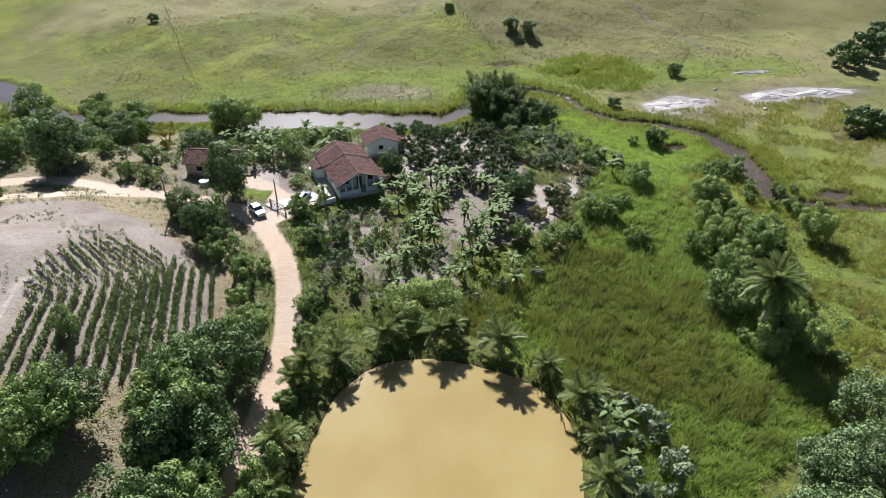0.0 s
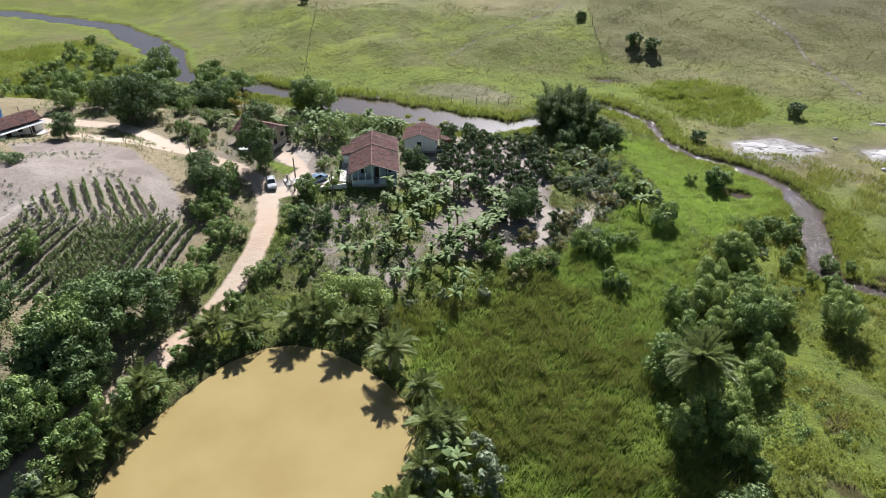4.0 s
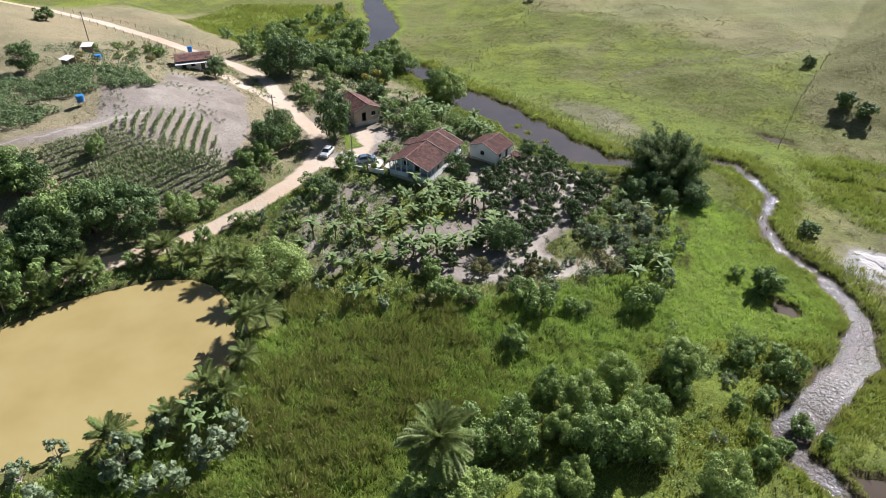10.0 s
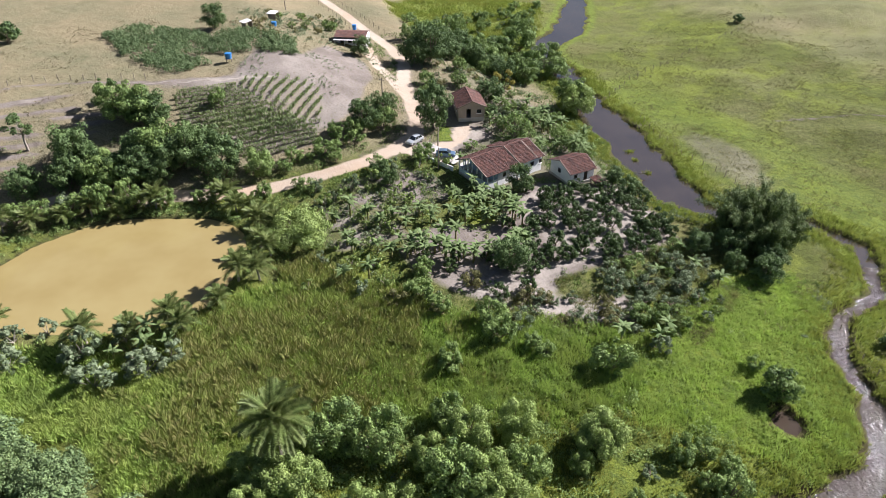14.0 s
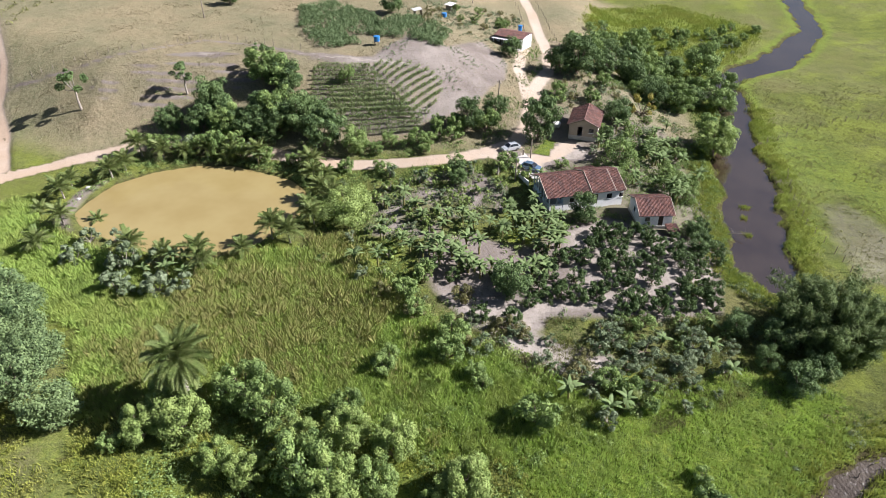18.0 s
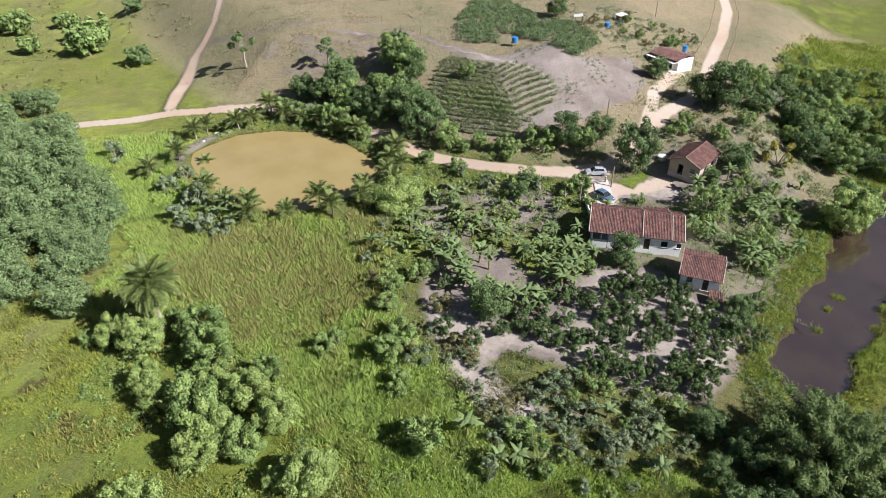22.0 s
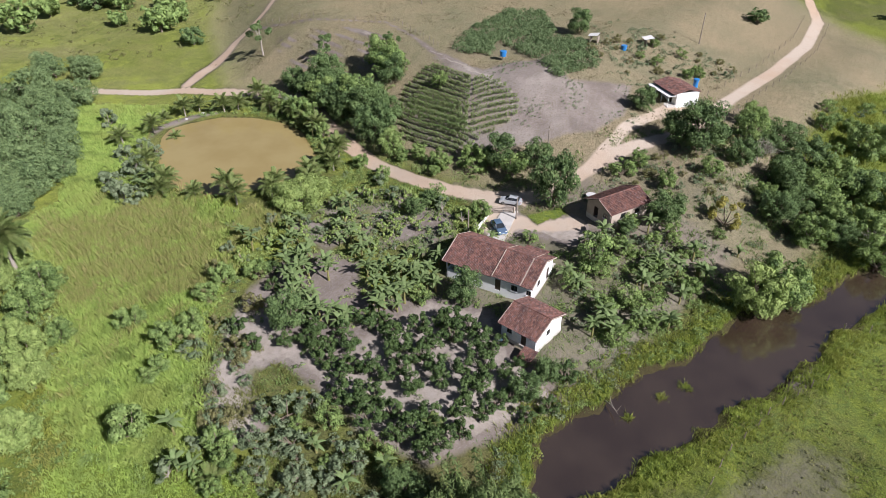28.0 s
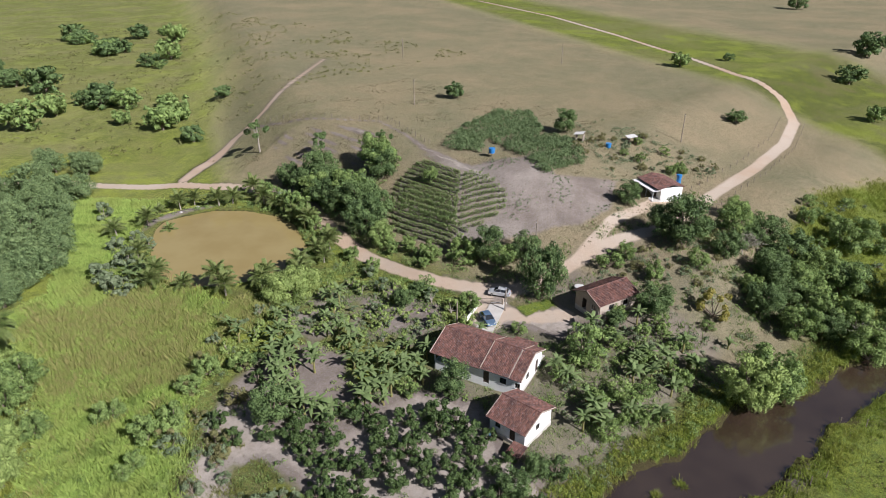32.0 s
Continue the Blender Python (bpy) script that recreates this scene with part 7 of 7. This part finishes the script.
def fence(line, gap, label, h=1.25, seed=0):
    rng = random.Random(seed)
    ob = empty("fence", Matrix(), label, "fence")
    posts = []
    for a, b in zip(line[:-1], line[1:]):
        k = max(1, int(math.hypot(b[0] - a[0], b[1] - a[1]) / gap))
        posts += [(a[0] + (b[0] - a[0]) * i / k, a[1] + (b[1] - a[1]) * i / k) for i in range(k)]
    posts.append(line[-1])
    tops = []
    for x, y in posts:
        x, y = x + rng.uniform(-0.15, 0.15), y + rng.uniform(-0.15, 0.15)
        z, hh = ground_z(x, y), h * rng.uniform(0.85, 1.15)
        lx, ly = rng.uniform(-0.09, 0.09), rng.uniform(-0.09, 0.09)
        Shape().tube([(x, y, z - 0.3), (x + lx, y + ly, z + hh)], [0.075, 0.06], 5).put("post", POLE_WOOD, ob)
        tops.append((x + lx * 0.8, y + ly * 0.8, z + hh * 0.8))
    for f in (1.0, 0.6):
        pts = []
        for (x0, y0, z0), (x1, y1, z1) in zip(tops[:-1], tops[1:]):
            a, b = z0 - (1 - f) * h * 0.8, z1 - (1 - f) * h * 0.8
            pts += [(x0, y0, a), ((x0 + x1) / 2, (y0 + y1) / 2, (a + b) / 2 - 0.04)]
        pts.append((tops[-1][0], tops[-1][1], tops[-1][2] - (1 - f) * h * 0.8))
        Shape().tube(pts, [0.008] * len(pts), 3).put("wire", RUSTY_WIRE, ob)


fence([(-50, 232), (-40, 193), (-33, 168), (-24, 154)], 3.2, "line of wooden fence posts climbing the green pasture", seed=1)
fence([(42.5, 224), (46.6, 188), (50, 170)], 3.2, "line of wooden fence posts dividing the far pasture", seed=2)
fence([(-12, 156), (-4, 153.5), (7, 152), (16, 153), (32, 154)], 2.6, "wooden fence along the far river bank", seed=3)
fence([(60, 137), (66, 133.5), (74, 130.5), (80, 126), (84.5, 118)], 2.4, "leaning wooden fence posts along the stream", seed=4)
fence([(-36.5, -10), (-43, 15), (-52.5, 28), (-45, 52)], 2.4, "fence of dark posts along the hill trail", seed=5)
fence([(-60, 116), (-80, 114.5), (-100, 113.8), (-128, 111.2), (-150, 106)], 4.0, "roadside fence of wooden posts and wire", seed=6)
fence([(-74, 107), (-100, 106.6), (-127, 104.2), (-148, 99.5)], 4.0, "roadside fence beside the dry pasture", seed=7)


def low_wall():
    z = ground_z(-5, 101.5)
    ob = empty("yard_wall", Matrix(), "low whitewashed wall with plank gate at the yard edge", "wall")
    for a, b in (((-9.6, 100.2), (-5.4, 101.6)), ((-5.4, 101.6), (-1.4, 103.6))):
        wall("wall_panel", ob, a, b, z + 0.75, [], PLASTER, 0.16, below=-(z - 0.6))
    for x, y in ((-10.0, 100.1), (-12.6, 103.2)):
        zz = ground_z(x, y)
        Shape().box(x - 0.14, y - 0.14, zz - 0.3, x + 0.14, y + 0.14, zz + 1.35, 0.02).put("gate_post", PLASTER_RAW, ob)
    zz = ground_z(-11.3, 101.6)
    g = Shape()
    m = pose(-10.1, 100.3, zz, 0, 0, 131)
    for k in range(4):
        g.box(0, -0.02, 0.3 + 0.3 * k, 3.6, 0.02, 0.42 + 0.3 * k, 0.005, m=m)
    for px in (0.0, 1.75, 3.5):
        g.box(px, -0.045, 0.2, px + 0.1, -0.021, 1.4, m=m)
    g.put("gate", POLE_WOOD, ob, "weathered plank gate")


low_wall()


def tank(x, y, r, h, mat, label, up=0.0):
    ob = empty("water_tank", pose(x, y, ground_z(x, y)), label, "water tank")
    if up:
        for a, b in ((-1, -1), (1, -1), (1, 1), (-1, 1)):
            Shape().tube([(a * r * 0.7, b * r * 0.7, -0.3), (a * r * 0.65, b * r * 0.65, up)], [0.06, 0.05], 6).put("leg", POLE_WOOD, ob)
        Shape().box(-r, -r, up, r, r, up + 0.06, 0.01).put("platform", POLE_WOOD, ob)
        up += 0.06
    Shape().tube([(0, 0, up - (0 if up else 0.05)), (0, 0, up + 0.05), (0, 0, up + h * 0.9), (0, 0, up + h)], [r * 0.85, r * 0.88, r, r * 0.97], 16).put("tank", mat, ob)
    Shape().tube([(0, 0, up + h + 0.002), (0, 0, up + h + 0.08), (0, 0, up + h + 0.14)], [r * 1.04, r * 1.0, r * 0.3], 16).put("lid", mat, ob)


tank(-48.2, 69.6, 0.75, 1.1, BLUE_PLASTIC, "blue plastic water tank on a wooden stand on the bare hill", 0.8)
tank(12.9, 121.9, 0.6, 0.5, TEAL_PLASTIC, "low dark teal plastic water tank beside the small house")
tank(-24.4, 110.9, 0.9, 0.8, FIBRE, "round grey water tank behind the unpainted house")
tank(-74.5, 84.5, 0.7, 1.0, BLUE_PLASTIC, "blue drum in the hillside yard")


def shed(x, y, turn, label):
    ob = empty("shed", pose(x, y, ground_z(x, y), 0, 0, turn), label, "shed")
    for a, b in ((-1.1, -0.9), (1.1, -0.9), (1.1, 0.9), (-1.1, 0.9)):
        Shape().tube([(a, b, -0.3), (a, b, 1.7 if b < 0 else 2.0)], [0.07, 0.06], 6).put("post", POLE_WOOD, ob)
    corrugated("roof_sheet", -1.3, 1.3, -1.2, 1.2, 1.75, FIBRE, ob, pose(0, 0, 0.1, 8, 0, 0))
    for b0 in (-0.9, 0.9):
        Shape().box(-1.05, b0 - 0.03, 0.05, 1.05, b0 + 0.03, 1.5, 0.01).put("board_wall", POLE_WOOD, ob)


shed(-72.5, 77.5, 20, "small grey shed with a fibre-cement roof on the hill")
shed(-83.0, 86.0, 50, "small weathered shed among shrubs behind the road house")


# ---- rocks, banks and small things ----
def outcrop(cx, cy, a, b, h, seed, label):
    rng = np.random.default_rng(seed)
    n, m = 34, 22
    U, T = np.meshgrid(np.linspace(0, 2 * math.pi, n, endpoint=False), np.linspace(0, 1, m))
    k = 1 + 0.13 * np.sin(3 * U + seed) + 0.08 * np.sin(7 * U + 2 * seed)
    X, Y = cx + a * k * T * np.cos(U), cy + b * k * T * np.sin(U)
    steps = np.floor((X * 0.35 + Y * 0.9 + 0.6 * np.sin(X * 0.8)) * 0.9) * 0.37 % 0.5
    Z = land(X, Y) - 0.25 + (h * 0.7 + steps * 0.35) * (1 - T ** 2.6) + 0.03 * rng.standard_normal(X.shape) * (T < 0.97)
    V = np.stack([X, Y, Z], -1).reshape(-1, 3)
    F = [(i * n + j, i * n + (j + 1) % n, (i + 1) * n + (j + 1) % n, (i + 1) * n + j) for i in range(m - 1) for j in range(n)]
    F = [f[::-1] for f in F]
    tagged(link("rock_outcrop", V, F, STONE), label, "rock", "granite outcrops")


for q in ((79, 137.5, 7.5, 4.0, 0.55, 1), (87.5, 138.5, 4.5, 2.2, 0.45, 2), (106, 138.3, 8, 3.0, 0.75, 3), (120, 138.0, 9.5, 2.6, 0.8, 4), (111, 154.6, 6, 1.5, 0.6, 5)):
    outcrop(*q, "pale grey granite slab breaking through the pasture")


def boulder(x, y, r, seed):
    bm = bmesh.new()
    bmesh.ops.create_icosphere(bm, subdivisions=2, radius=r)
    rng = random.Random(seed)
    for v in bm.verts:
        v.co *= 1 + 0.22 * noise.noise(v.co * (1.3 / r) + Vector((seed, 0, 0)))
        v.co.z *= 0.6
    me = bpy.data.meshes.new("boulder")
    bm.to_mesh(me)
    bm.free()
    me.materials.append(STONE)
    ob = new("boulder", me)
    ob.matrix_basis = pose(x, y, ground_z(x, y) + r * 0.1, 0, 0, rng.uniform(0, 360))
    tagged(ob, "weathered grey boulder half sunk in grass", "boulder", "boulders")


for i, (x, y, r) in enumerate(((95, 145, 0.5), (100, 131, 0.6), (1.8, 20.2, 0.5), (6.2, 20.6, 0.4))):
    boulder(x, y, r, i)


def islet(x, y, r, seed):
    rng = np.random.default_rng(seed)
    n = 160
    X, Y = x + rng.normal(0, r * 0.4, n), y + rng.normal(0, r * 0.4, n)
    V, F = blades(rng, X, Y, 0.9, 0.10, 0.6)
    V[:, 2] = np.maximum(V[:, 2], -0.5)
    tagged(link("reed_tussock", V, F, LEAF_GRASS), "small reed tussock standing in the brown river", "reeds", "river tussocks")


islet(4.9, 142.2, 0.7, 1)
islet(1.0, 143.5, 0.7, 2)
islet(10.6, 141.0, 0.5, 3)


def fallen_branch(x, y, turn, seed):
    rng = np.random.default_rng(seed)
    ob = Shape()
    ob.tube([(0, 0, 0.1), (1.4, 0.2, 0.55), (2.8, 0.1, 0.8)], [0.09, 0.06, 0.02], 5)
    for k in range(8):
        p = np.array([0.5 + 0.28 * k, 0.1, 0.3 + 0.06 * k])
        ob.tube([p, p + rng.standard_normal(3) * 0.5 + (0, 0, 0.4)], [0.035, 0.008], 4)
    o = ob.put("fallen_branch", BARE_TWIG)
    o.matrix_basis = pose(x, y, ground_z(x, y), 0, 0, turn)
    tagged(o, "bleached dead branch lying at the water", "branch", "dead branches")


fallen_branch(10.5, 137.6, 60, 1)
fallen_branch(76, 127.5, 140, 2)
fallen_branch(79.4, 113.5, 200, 3)
fallen_branch(-11, 48.2, 90, 4)

for t in TEMPLATES:
    for o in (*t.children_recursive, t):
        bpy.data.objects.remove(o)
